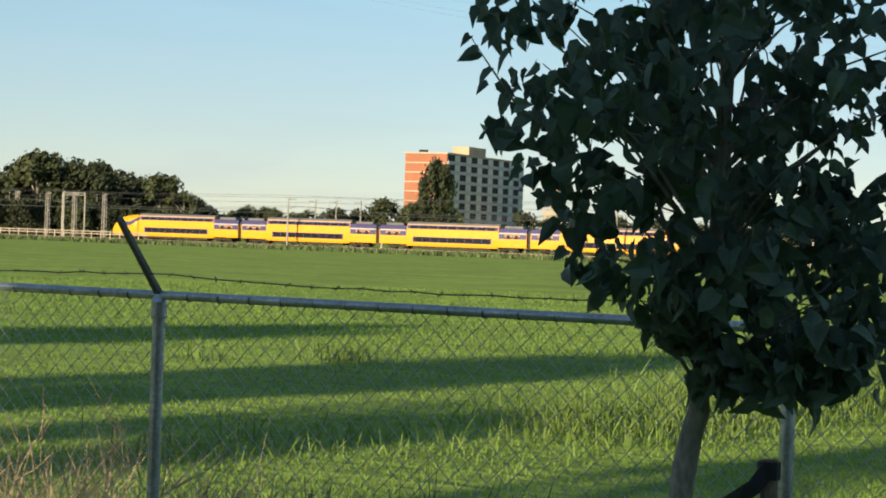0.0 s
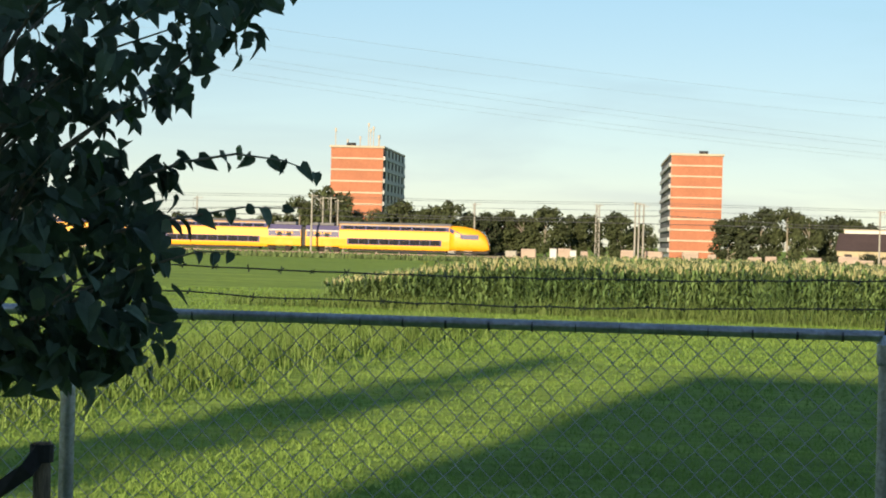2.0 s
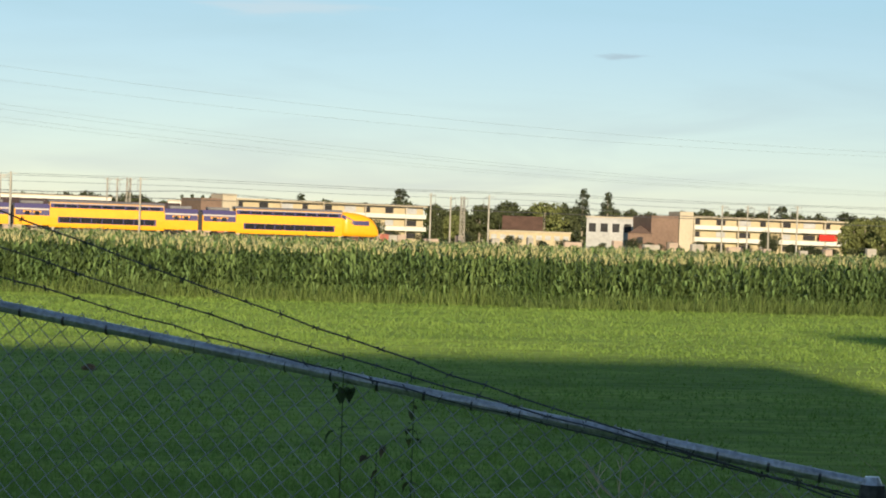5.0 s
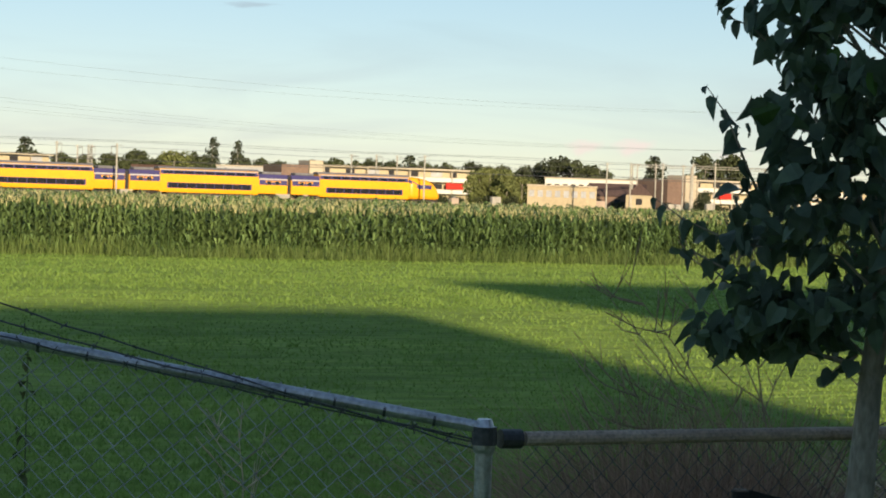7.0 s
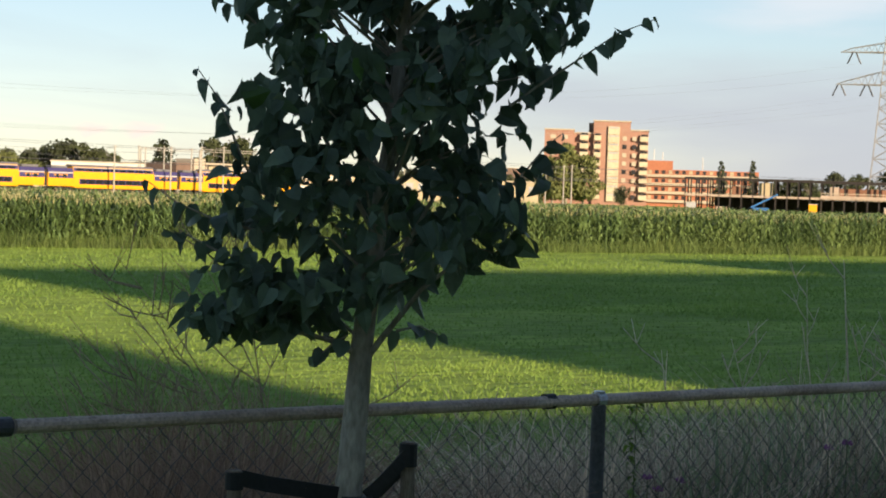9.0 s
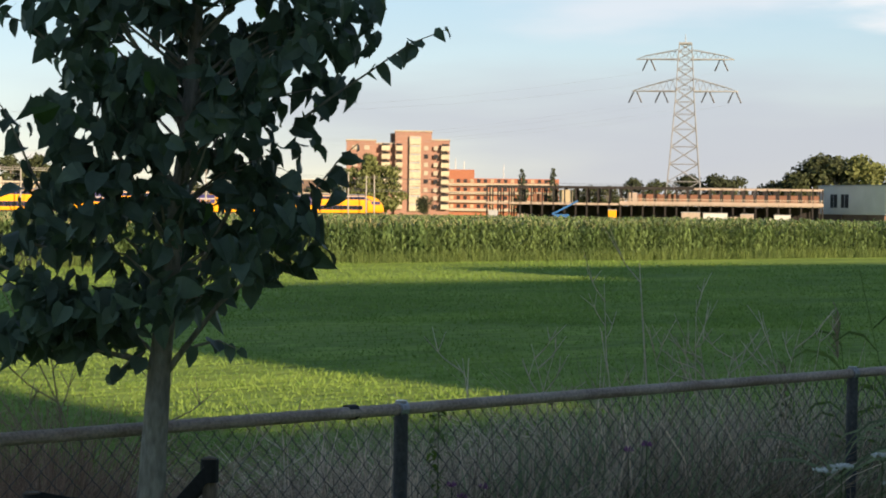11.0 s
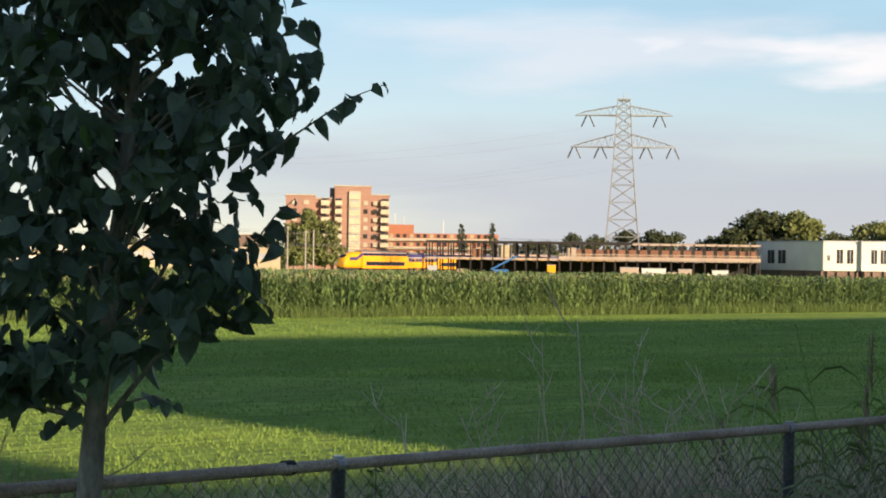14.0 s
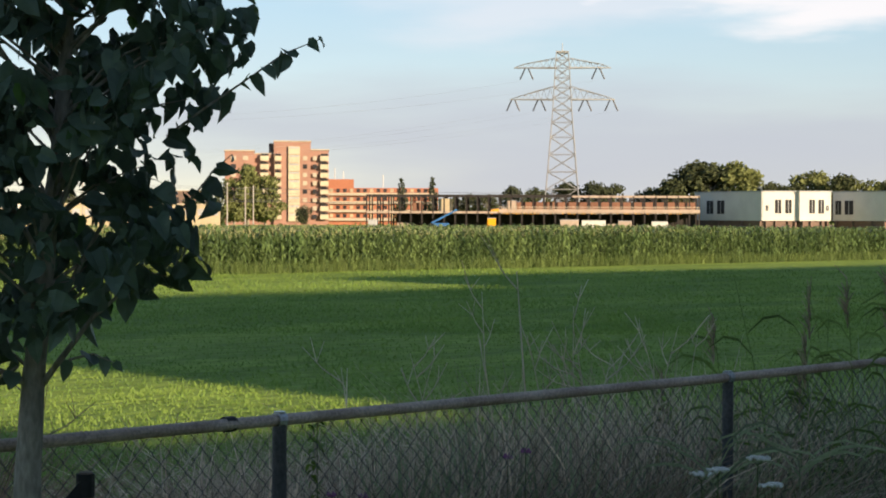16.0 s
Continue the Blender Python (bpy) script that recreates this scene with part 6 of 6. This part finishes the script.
def banded_flats():
    o = thing("banded_flats", None, "lower red brick flats with pale gallery bands", "apartment row")
    d = 730
    block("wall", -75.95, -76.75, d, 0, 16.8, 12, ORANGE_BRICK, o)
    block("wall", -76.7, -79.2, d, 0, 13.6, 12, ORANGE_BRICK, o)
    for k in range(4):
        z = 1.5 + k * 3.1
        block("gallery", -76.0, -79.2, d, z, z + 1.0, 1.0, PALE_BAND, o, 1.2)
        for i in range(16):
            a = -76.05 - i * 0.195
            block("window", a, a - 0.1, d, z + 1.2, z + 2.5, 0.2, DARK_GAP if i % 3 else CREAM, o, 0.2)
    for az, z in ((-76.2, 21), (-76.45, 20), (-77.6, 18.5)):
        bm = bmesh.new()
        p = bearing(az, d + 4)
        tube(bm, (p.x, p.y, 12), (p.x, p.y, z), 0.15, n=6)
        part("mast", bm, RENDERED, o)


banded_flats()


# ---- the building site ----
SITE_STEEL = mat("site_steel", (0.035, 0.03, 0.03), 0.7, 0.2, 0.3, 1, 5, 0.0)
SLAB = mat("raw_concrete", (0.45, 0.36, 0.30), 0.9, 0, 0.15, 0.4, 4, 0.1)


def steel_frame():
    o = thing("steel_frame_building", None, "unfinished two-storey steel frame with raw concrete floors", "building shell")
    a, b = bearing(-77.1, 380), bearing(-86.75, 380)
    m = plan_frame(a, b, 1)
    length = (b - a).length
    n = 30
    w = length / n
    bpart("floor_slab", [(length * 0.0, length, 0, 14, 3.55, 3.95)], SLAB, o, m)
    bpart("edge_board", [(length * 0.40, length, -0.25, -0.05, 3.7, 4.35)], SLAB, o, m)
    bpart("roof_beam", [(0, length * 0.62, 0, 0.35, 6.75, 7.15)], SITE_STEEL, o, m)
    bpart("roof_beam", [(0, length * 0.62, 13.6, 14, 6.75, 7.15)], SITE_STEEL, o, m)
    bpart("roof_beam", [(length * 0.62, length, 0, 0.35, 6.6, 7.0)], SLAB, o, m)
    bpart("roof_deck", [(length * 0.12, length * 0.45, 2, 12, 6.9, 7.15)], SITE_STEEL, o, m)
    bpart("back_wall", [(length * 0.45, length, 9.0, 9.3, 3.9, 5.8)], BRICK, o, m)
    bpart("back_wall", [(length * 0.08, length, 11.0, 11.3, 0, 3.5)], SITE_STEEL, o, m)
    for i in range(n + 1):
        for y in (0.0, 7.0, 13.6):
            x = min(i * w, length - 0.3)
            bpart("column", [(x, x + 0.28, y, y + 0.28, 0, 6.9)], SITE_STEEL, o, m)
    for i in range(0, n * 3):
        x = length * 0.4 + i * length * 0.6 / (n * 3)
        bpart("guard_post", [(x, x + 0.07, -0.15, -0.08, 3.9, 4.9)], PALE_BAND, o, m)
    bpart("guard_rail", [(length * 0.4, length, -0.14, -0.09, 4.75, 4.85)], PALE_BAND, o, m)
    for i, (x0, x1, z0, z1, mt) in enumerate(((14, 16.5, 4.0, 6.4, CREAM), (9, 10.5, 4.0, 5.6, BRICK), (27, 29, 4, 6.0, SLAB), (35, 36.5, 4, 5.8, BRICK), (6, 8, 0.2, 1.7, SLAB), (44, 50, 0.2, 1.6, PALE_BAND), (52, 55, 0.2, 1.3, RENDERED))):
        bpart("stacked_material", [(x0, x1, 1.0, 3.0, z0, z1)], mt, o, m)


steel_frame()


def prefab(az0, az1, d0, d1, label, windows, shade=None):
    p, q = bearing(az0, d0), bearing(az1, d1)
    m = plan_frame(p, q, 1)
    length = (q - p).length
    o = thing("prefab_house", None, label, "house", "white prefabricated houses")
    bpart("wall", [(0, length, 0, 9, 2.3, 7.8)], RENDERED, o, m)
    bpart("plinth", [(0.3, length - 0.3, 0.4, 8.6, 0, 2.3)], BROWN_WALL, o, m)
    bpart("roof", [(-0.15, length + 0.15, -0.15, 9.15, 7.8, 8.0)], GREY_PANEL, o, m)
    for x, w, z, h in windows:
        wi = bpart("window", [(x, x + w, -0.05, 0.1, z, z + h)], DARK_GAP, o, m)
        bpart("frame", [(x + w / 2 - 0.06, x + w / 2 + 0.06, -0.09, -0.05, z, z + h)], GREY_PANEL, wi, m)
    for x in (0.6, length * 0.35, length * 0.7, length - 0.8):
        bpart("support", [(x, x + 0.35, -0.1, 0.3, 0, 2.3)], BROWN_WALL, o, m)


prefab(-86.6, -88.5, 398, 378, "white prefabricated house with its side in shade", [(4.5, 2.4, 3.6, 2.6), (8.3, 2.6, 3.6, 2.6)])
prefab(-88.53, -89.55, 378, 380, "white prefabricated house on brick supports", [(2.4, 1.2, 3.7, 2.6), (4.4, 1.2, 3.7, 2.6), (0.6, 0.5, 4.2, 1.0)])
prefab(-89.57, -90.45, 379, 381, "white prefabricated house on brick supports", [(1.9, 1.1, 3.7, 2.6), (3.7, 1.1, 3.7, 2.6), (5.2, 0.5, 4.2, 1.0)])
prefab(-90.5, -92.0, 392, 381, "white prefabricated house with its side in shade", [(0.8, 1.6, 3.5, 2.7), (3.4, 2.4, 3.5, 2.7)])
prefab(-92.03, -94.2, 381, 386, "white prefabricated house on brick supports", [(2.4, 1.2, 3.7, 2.6), (6.4, 1.2, 3.7, 2.6)])


def lift_machine():
    o = thing("boom_lift", None, "blue boom lift standing on the building site", "machine")
    m = along(-79.3, 374)
    blue = mat("blue_machine_paint", (0.04, 0.16, 0.42), 0.4, 0, 0.2, 1, 5, 0.0)
    bm = bmesh.new()
    box(bm, -1.6, 1.4, -1, 1, 0.6, 1.7, 0.1, m=m)
    part("chassis", bm, blue, o)
    bm = bmesh.new()
    box(bm, -2.6, 2.9, -0.16, 0.16, -0.16, 0.16, m=m @ pose(0.4, 0, 2.9, 0, -28, 0))
    part("boom", bm, blue, o)
    for x in (-1.1, 0.9):
        bm = bmesh.new()
        tube(bm, m @ Vector((x, -1.1, 0.5)), m @ Vector((x, 1.1, 0.5)), 0.5, n=14)
        part("wheels", bm, BLACK, o)


lift_machine()


def site_box(az, d, w, h, material, name, label):
    o = thing(name, along(az, d), label, "container", "boxes on the building site")
    bm = bmesh.new()
    box(bm, -w / 2, w / 2, 0, 2.2, 0, h, 0.05)
    part("body", bm, material, o)
    bm = bmesh.new()
    box(bm, -w / 2 - 0.05, w / 2 + 0.05, -0.05, 2.25, h, h + 0.12)
    part("lid", bm, GREY_PANEL, o)


site_box(-80.75, 376, 1.6, 2.6, YELLOW, "skip_container", "yellow container on the building site")
site_box(-77.3, 374, 1.8, 2.2, GREY_PANEL, "site_cabin", "grey cabin at the foot of the steel frame")
for i, (az, w, h) in enumerate(((-83.0, 3.5, 2.3), (-83.7, 4.5, 2.2), (-84.6, 2.5, 2.1), (-85.6, 3.0, 2.0))):
    site_box(az, 372, w, h, RENDERED if i % 2 else SLAB, "pallet_stack", "pale stack of building boards")


# ---- overhead line of the railway ----
MAST = mat("mast_steel", (0.42, 0.40, 0.36), 0.6, 0.3, 0.2, 1, 6, 0.0)


def on_track(az, off):
    s = (TRACK_D + off) * math.tan(radians(TRACK_AZ - az))
    return s


def pole_mast(az, off, top, lattice=False, arm=0, thick=0.16):
    o = thing("catenary_mast", TRACK @ pose(on_track(az, off), off, 0), "grey steel mast of the railway's overhead line", "mast", "masts of the overhead line")
    bm = bmesh.new()
    if lattice:
        w = 0.34
        for x in (-w, w):
            for y in (-w, w):
                tube(bm, (x, y, 0.2), (x * 0.8, y * 0.8, top), 0.07, n=5)
        k, z = 0, 0.3
        while z < top - 0.8:
            for y in (-w, w):
                tube(bm, (-w * (-1) ** k, y, z), (w * (-1) ** k, y, z + 0.8), 0.045, n=4)
            tube(bm, (-w, -w, z), (w, -w, z), 0.05, n=4)
            z, k = z + 0.8, k + 1
    else:
        tube(bm, (0, 0, 0.2), (0, 0, top), thick, thick * 0.8, n=8)
    part("post", bm, MAST, o)
    bm = bmesh.new()
    if arm:
        tube(bm, (0, 0, top - 0.5), (0, arm, top - 0.4), 0.05, n=5)
        tube(bm, (0, 0, top - 2.2), (0, arm, top - 1.7), 0.045, n=5)
        tube(bm, (0, arm, top - 0.4), (0, arm, top - 2.0), 0.035, n=5)
    tube(bm, (-0.5, 0, top - 0.25), (0.9, 0, top - 0.25), 0.05, n=5)
    part("bracket", bm, MAST, o)
    bm = bmesh.new()
    box(bm, -0.45, 0.45, -0.45, 0.45, 0, 0.5, 0.05)
    part("footing", bm, CONCRETE, o)


for az, off, top, lat, arm in ((12.2, 14, 9.2, True, -2.5), (11.35, 14, 9.2, True, -2.5), (10.9, -4, 9.0, False, 2.5), (10.6, 14, 9.2, True, -2.5), (9.76, 14, 9.2, True, -2.5),
                               (4.52, -4, 9.0, False, 2.5), (3.73, 14, 9.0, False, -2.5), (3.13, 14, 9.0, False, -2.5), (2.42, 14, 9.0, False, -2.5),
                               (-5.0, -4, 9.0, False, 2.5), (-10.6, -4, 9, False, 2.5), (-13.0, 14, 9, False, -2.5),
                               (-16.3, -4, 9.4, False, 2.5), (-16.62, 14, 9.4, False, -2.5), (-16.85, 14, 9.4, False, -2.5), (-17.05, 14, 9.0, False, -2.5),
                               (-21.02, 14, 9.0, False, -2.5), (-24.58, 14, 9.3, True, -2.5), (-25.66, -4, 9.3, False, 2.5), (-25.77, 14, 9.6, False, -2.5), (-25.9, 14, 9.3, False, -2.5),
                               (-32.58, 14, 9.2, False, 0), (-32.87, -4, 9.2, False, 2.5), (-35.57, 14, 9.3, False, -2.5), (-35.85, 14, 9.3, False, -2.5), (-36.17, 14, 9.4, True, -2.5), (-36.51, -4, 9.1, False, 2.5),
                               (-44.87, 14, 8.9, False, -2.5), (-45.45, 14, 8.5, False, -2.5), (-45.8, 14, 8.6, True, -2.5), (-46.56, -4, 8.6, False, 2.5),
                               (-53.28, 14, 8.9, False, -2.5), (-54.0, 14, 9.0, False, -2.5), (-54.6, 14, 9.0, False, -2.5), (-55.4, -4, 8.9, False, 2.5),
                               (-60.68, -4, 9.0, False, 2.5), (-61.36, 14, 9.6, False, 0), (-61.55, 14, 9.4, False, 0), (-62.08, 14, 9.6, False, 0), (-62.28, -4, 9.4, False, 0), (-62.86, 14, 9.6, False, 0),
                               (-63.15, -4, 9.6, False, 0), (-63.78, -4, 9.8, False, 2.5), (-69.0, -4, 9.6, False, 2.5), (-69.9, 14, 9.6, False, -2.5), (-73.1, -4, 10.2, False, 2.5), (-73.62, -4, 9.4, False, 2.5), (-73.85, -4, 9.6, False, 2.5)):
    pole_mast(az, off, top, lat, arm)


def portal(az0, az1, off, z):
    s0, s1 = on_track(az0, off), on_track(az1, off)
    o = thing("signal_gantry", TRACK @ pose(s0, off, 0), "grey steel gantry over the railway", "gantry", "gantries over the railway")
    bm = bmesh.new()
    w = s1 - s0
    for y, zz in ((-0.2, z), (0.2, z), (0, z + 0.45)):
        tube(bm, (0, y, zz), (w, y, zz), 0.06, n=5)
    n = max(4, int(w))
    for i in range(n):
        tube(bm, (w * i / n, -0.2, z), (w * (i + 1) / n, 0, z + 0.45), 0.035, n=4)
    part("beam", bm, MAST, o)
    for x in (0.1, w - 0.1):
        bm = bmesh.new()
        tube(bm, (x, 0, 0.3), (x, 0, z + 0.3), 0.14, n=8)
        part("leg", bm, MAST, o)


portal(-32.56, -32.9, 14, 8.6)
portal(-61.4, -63.1, 14, 8.8)
portal(-63.1, -65.2, -4, 8.6)
portal(10.95, 10.3, -3.6, 8.3)


def make_catenary():
    o = thing("overhead_line", TRACK, "thin overhead wires above the railway tracks", "wire")
    for y in (0, 4.2, 8.4):
        for z, r in ((6.2, 0.018), (7.5, 0.018)):
            bm = bmesh.new()
            pts = []
            for i in range(0, 61):
                x = -420 + i * 20
                pts.append((x, y, z - (0.9 * (i % 3 != 0) if z > 7 else 0)))
            pipe(bm, pts, r, 4)
            part("wire", bm, DARK_STEEL, o)
    for y, z in ((-4, 9.2), (14, 9.3), (14, 8.4)):
        bm = bmesh.new()
        pipe(bm, [(-420 + i * 30, y, z - 0.25 * (i % 2)) for i in range(41)], 0.024, 4)
        part("feeder", bm, DARK_STEEL, o)


make_catenary()


def block_wall():
    """Pale concrete blocks and a low painted wall beside the tracks."""
    rng = random.Random(8)
    az = -19.0
    while az > -66:
        w = rng.uniform(1.0, 3.2)
        off = 17.5
        s = on_track(az, off)
        if not -44.2 < az < -38.6:
            o = thing("concrete_block", TRACK @ pose(s, off, 0, 0, 0, rng.uniform(-8, 8)), "weathered pale concrete block beside the railway", "concrete block", "blocks beside the railway")
            bm = bmesh.new()
            box(bm, -w / 2, w / 2, -0.5, 0.5, 0, rng.uniform(1.3, 2.2), 0.12)
            part("body", bm, SLAB if rng.random() < 0.6 else CONCRETE, o)
            bm = bmesh.new()
            tube(bm, (-0.12, 0, 1.2), (0.12, 0, 1.2), 0.05, n=6)
            part("lifting_eye", bm, RAIL_STEEL, o)
        az -= rng.uniform(0.45, 1.3)
    o = thing("painted_wall", TRACK, "low concrete wall with faded red and white paint", "wall")
    s0, s1 = on_track(-38.4, 17), on_track(-44.2, 17)
    n = 22
    for i in range(n):
        a, b = s0 + (s1 - s0) * i / n, s0 + (s1 - s0) * (i + 1) / n
        bm = bmesh.new()
        box(bm, a, b - 0.06, 16.9, 17.15, 0, 1.75 + 0.1 * (i % 2), 0.03)
        part("panel", bm, (SLAB, CONCRETE, mat("faded_red_paint", (0.45, 0.16, 0.12), 0.8, 0, 0.4, 1.2, 5, 0.0))[(i * 5) % 3], o)


block_wall()


def level_fence():
    """The low railing along the tracks beside the woods."""
    o = thing("railway_railing", TRACK, "low pale railing along the railway", "railing")
    s0, s1 = on_track(15, -4.5), on_track(8.5, -4.5)
    bm = bmesh.new()
    for z in (1.25, 1.7):
        box(bm, s0, s1, -4.6, -4.5, z, z + 0.14)
    part("rails", bm, PALE_BAND, o)
    n = 26
    for i in range(n):
        x = s0 + (s1 - s0) * i / n
        bm = bmesh.new()
        box(bm, x - 0.08, x + 0.08, -4.5, -4.35, 0.2, 1.85)
        part("post", bm, PALE_BAND, o)


level_fence()


def relay_box(az, w, h):
    o = thing("relay_cabinet", TRACK @ pose(on_track(az, -5), -5, 0), "white relay cabinet beside the railway", "cabinet", "cabinets beside the railway")
    bm = bmesh.new()
    box(bm, -w / 2, w / 2, -0.4, 0.4, 0, h, 0.04)
    part("body", bm, RENDERED, o)
    bm = bmesh.new()
    box(bm, -w / 2 - 0.06, w / 2 + 0.06, -0.46, 0.46, h, h + 0.1)
    part("lid", bm, GREY_PANEL, o)


relay_box(-23.32, 1.0, 2.0)
relay_box(-23.9, 0.9, 1.8)


# ---- the pylon and its wires ----
PYLON_STEEL = mat("pylon_steel", (0.34, 0.35, 0.36), 0.6, 0.2, 0.15, 1, 5, 0.0)
INSULATOR = mat("insulator", (0.05, 0.055, 0.065), 0.4, 0, 0.2, 2, 8, 0.0)
PYLON = along(-82.78, 400)
HANG = []


def make_pylon():
    o = thing("electricity_pylon", PYLON, "pale steel lattice pylon with two crossarms", "pylon")

    def half(z):
        pts = [(0, 4.0), (12, 2.9), (22, 2.1), (27, 1.75), (33, 1.45), (36.2, 1.2)]
        for (z0, w0), (z1, w1) in zip(pts, pts[1:]):
            if z <= z1:
                return w0 + (w1 - w0) * (z - z0) / (z1 - z0)
        return 1.2
    levels = [0, 4.5, 8.5, 12, 15.5, 19, 22, 24.5, 27, 29, 31, 33, 34.6, 36.2]
    for sx in (-1, 1):
        for sy in (-1, 1):
            bm = bmesh.new()
            pipe(bm, [(sx * half(a), sy * half(a), a) for a in levels], [0.13 if a < 22 else 0.1 for a in levels], 5)
            part("leg", bm, PYLON_STEEL, o)
    bm = bmesh.new()
    for i, (a, b) in enumerate(zip(levels, levels[1:])):
        ha, hb = half(a), half(b)
        for s in (-1, 1):
            tube(bm, (-ha, s * ha, a), (hb, s * hb, b), 0.06, n=4)
            tube(bm, (ha, s * ha, a), (-hb, s * hb, b), 0.06, n=4)
            tube(bm, (s * ha, -ha, a), (s * hb, hb, b), 0.06, n=4)
            tube(bm, (s * ha, ha, a), (s * hb, -hb, b), 0.06, n=4)
            tube(bm, (-hb, s * hb, b), (hb, s * hb, b), 0.055, n=4)
            tube(bm, (s * hb, -hb, b), (s * hb, hb, b), 0.055, n=4)
    part("bracing", bm, PYLON_STEEL, o)
    for z, rise, reach, strings in ((33.0, 1.9, 9.8, (7.2,)), (26.6, 2.6, 10.6, (4.6, 9.9))):
        for s in (-1, 1):
            bm = bmesh.new()
            h0 = half(z)
            tip = (s * reach, 0, z)
            for y in (-h0, h0):
                tube(bm, (s * h0, y, z), tip, 0.11, n=5)
            for y in (-h0, h0):
                tube(bm, (s * h0, y, z + rise), (s * reach * 0.8, y * 0.2, z + 0.75), 0.07, n=4)
                tube(bm, (s * reach * 0.8, y * 0.2, z + 0.75), tip, 0.07, n=4)
            for k in range(1, 7):
                u = h0 + (reach - h0) * k / 7
                v = h0 + (reach - h0) * (k - 0.5) / 7
                top = z + rise + (0.75 - rise) * (v - h0) / (reach * 0.8 - h0) if v < reach * 0.8 else z + 0.75 * (reach - v) / (reach * 0.2)
                tube(bm, (s * u, 0, z), (s * v, 0, top), 0.05, n=4)
                tube(bm, (s * (u - (reach - h0) / 7), 0, z), (s * v, 0, top), 0.05, n=4)
            part("crossarm", bm, PYLON_STEEL, o)
            for x in strings:
                bm = bmesh.new()
                low = Vector((s * x, 0, z - 2.3))
                for dx in (-1.3, 1.3):
                    tube(bm, (s * x + dx * 0.25, 0, z - 0.1), (s * x + dx, 0, z - 2.3), 0.16, n=6)
                part("insulator", bm, INSULATOR, o, "dark pair of hanging insulators")
                HANG.append(PYLON @ Vector((s * x, 0, z - 2.4)))
    bm = bmesh.new()
    tube(bm, (0, 0, 36), (0, 0, 38.0), 0.12, 0.05, n=5)
    box(bm, -1.3, 1.3, -1.2, 1.2, 36.0, 36.35)
    part("peak", bm, PYLON_STEEL, o)


make_pylon()


def make_lines():
    o = thing("power_line", None, "thin high-voltage wires across the sky", "wire")
    run = Vector((71.0 - 397.0, 211.0 - 50.0, 0))
    for p in HANG:
        fall = -7.0 if p.z > 28 else -4.6
        bm = bmesh.new()
        pts = []
        for i in range(0, 53):
            k = i / 40
            pts.append(p + run * k + Vector((0, 0, fall * k - 4 * 12.5 * k * (1 - k))))
        pipe(bm, pts, 0.009, 4)
        part("wire", bm, GALV, o)


make_lines()


# ---- small things in the meadow ----
def dead_leaf():
    o = thing("molehill", pose(20.82, 29.40, 0), "small brown mound of earth in the grass", "mound")
    bm = bmesh.new()
    bmesh.ops.create_icosphere(bm, subdivisions=3, radius=0.14)
    for v in bm.verts:
        v.co *= 1 + 0.35 * noise.noise(v.co * 9)
        v.co.z = max(-0.02, v.co.z * 0.8)
    part("earth", bm, mat("brown_earth", (0.22, 0.13, 0.07), 0.95, 0, 0.4, 8, 40, 0.5), o)


dead_leaf()

motions()
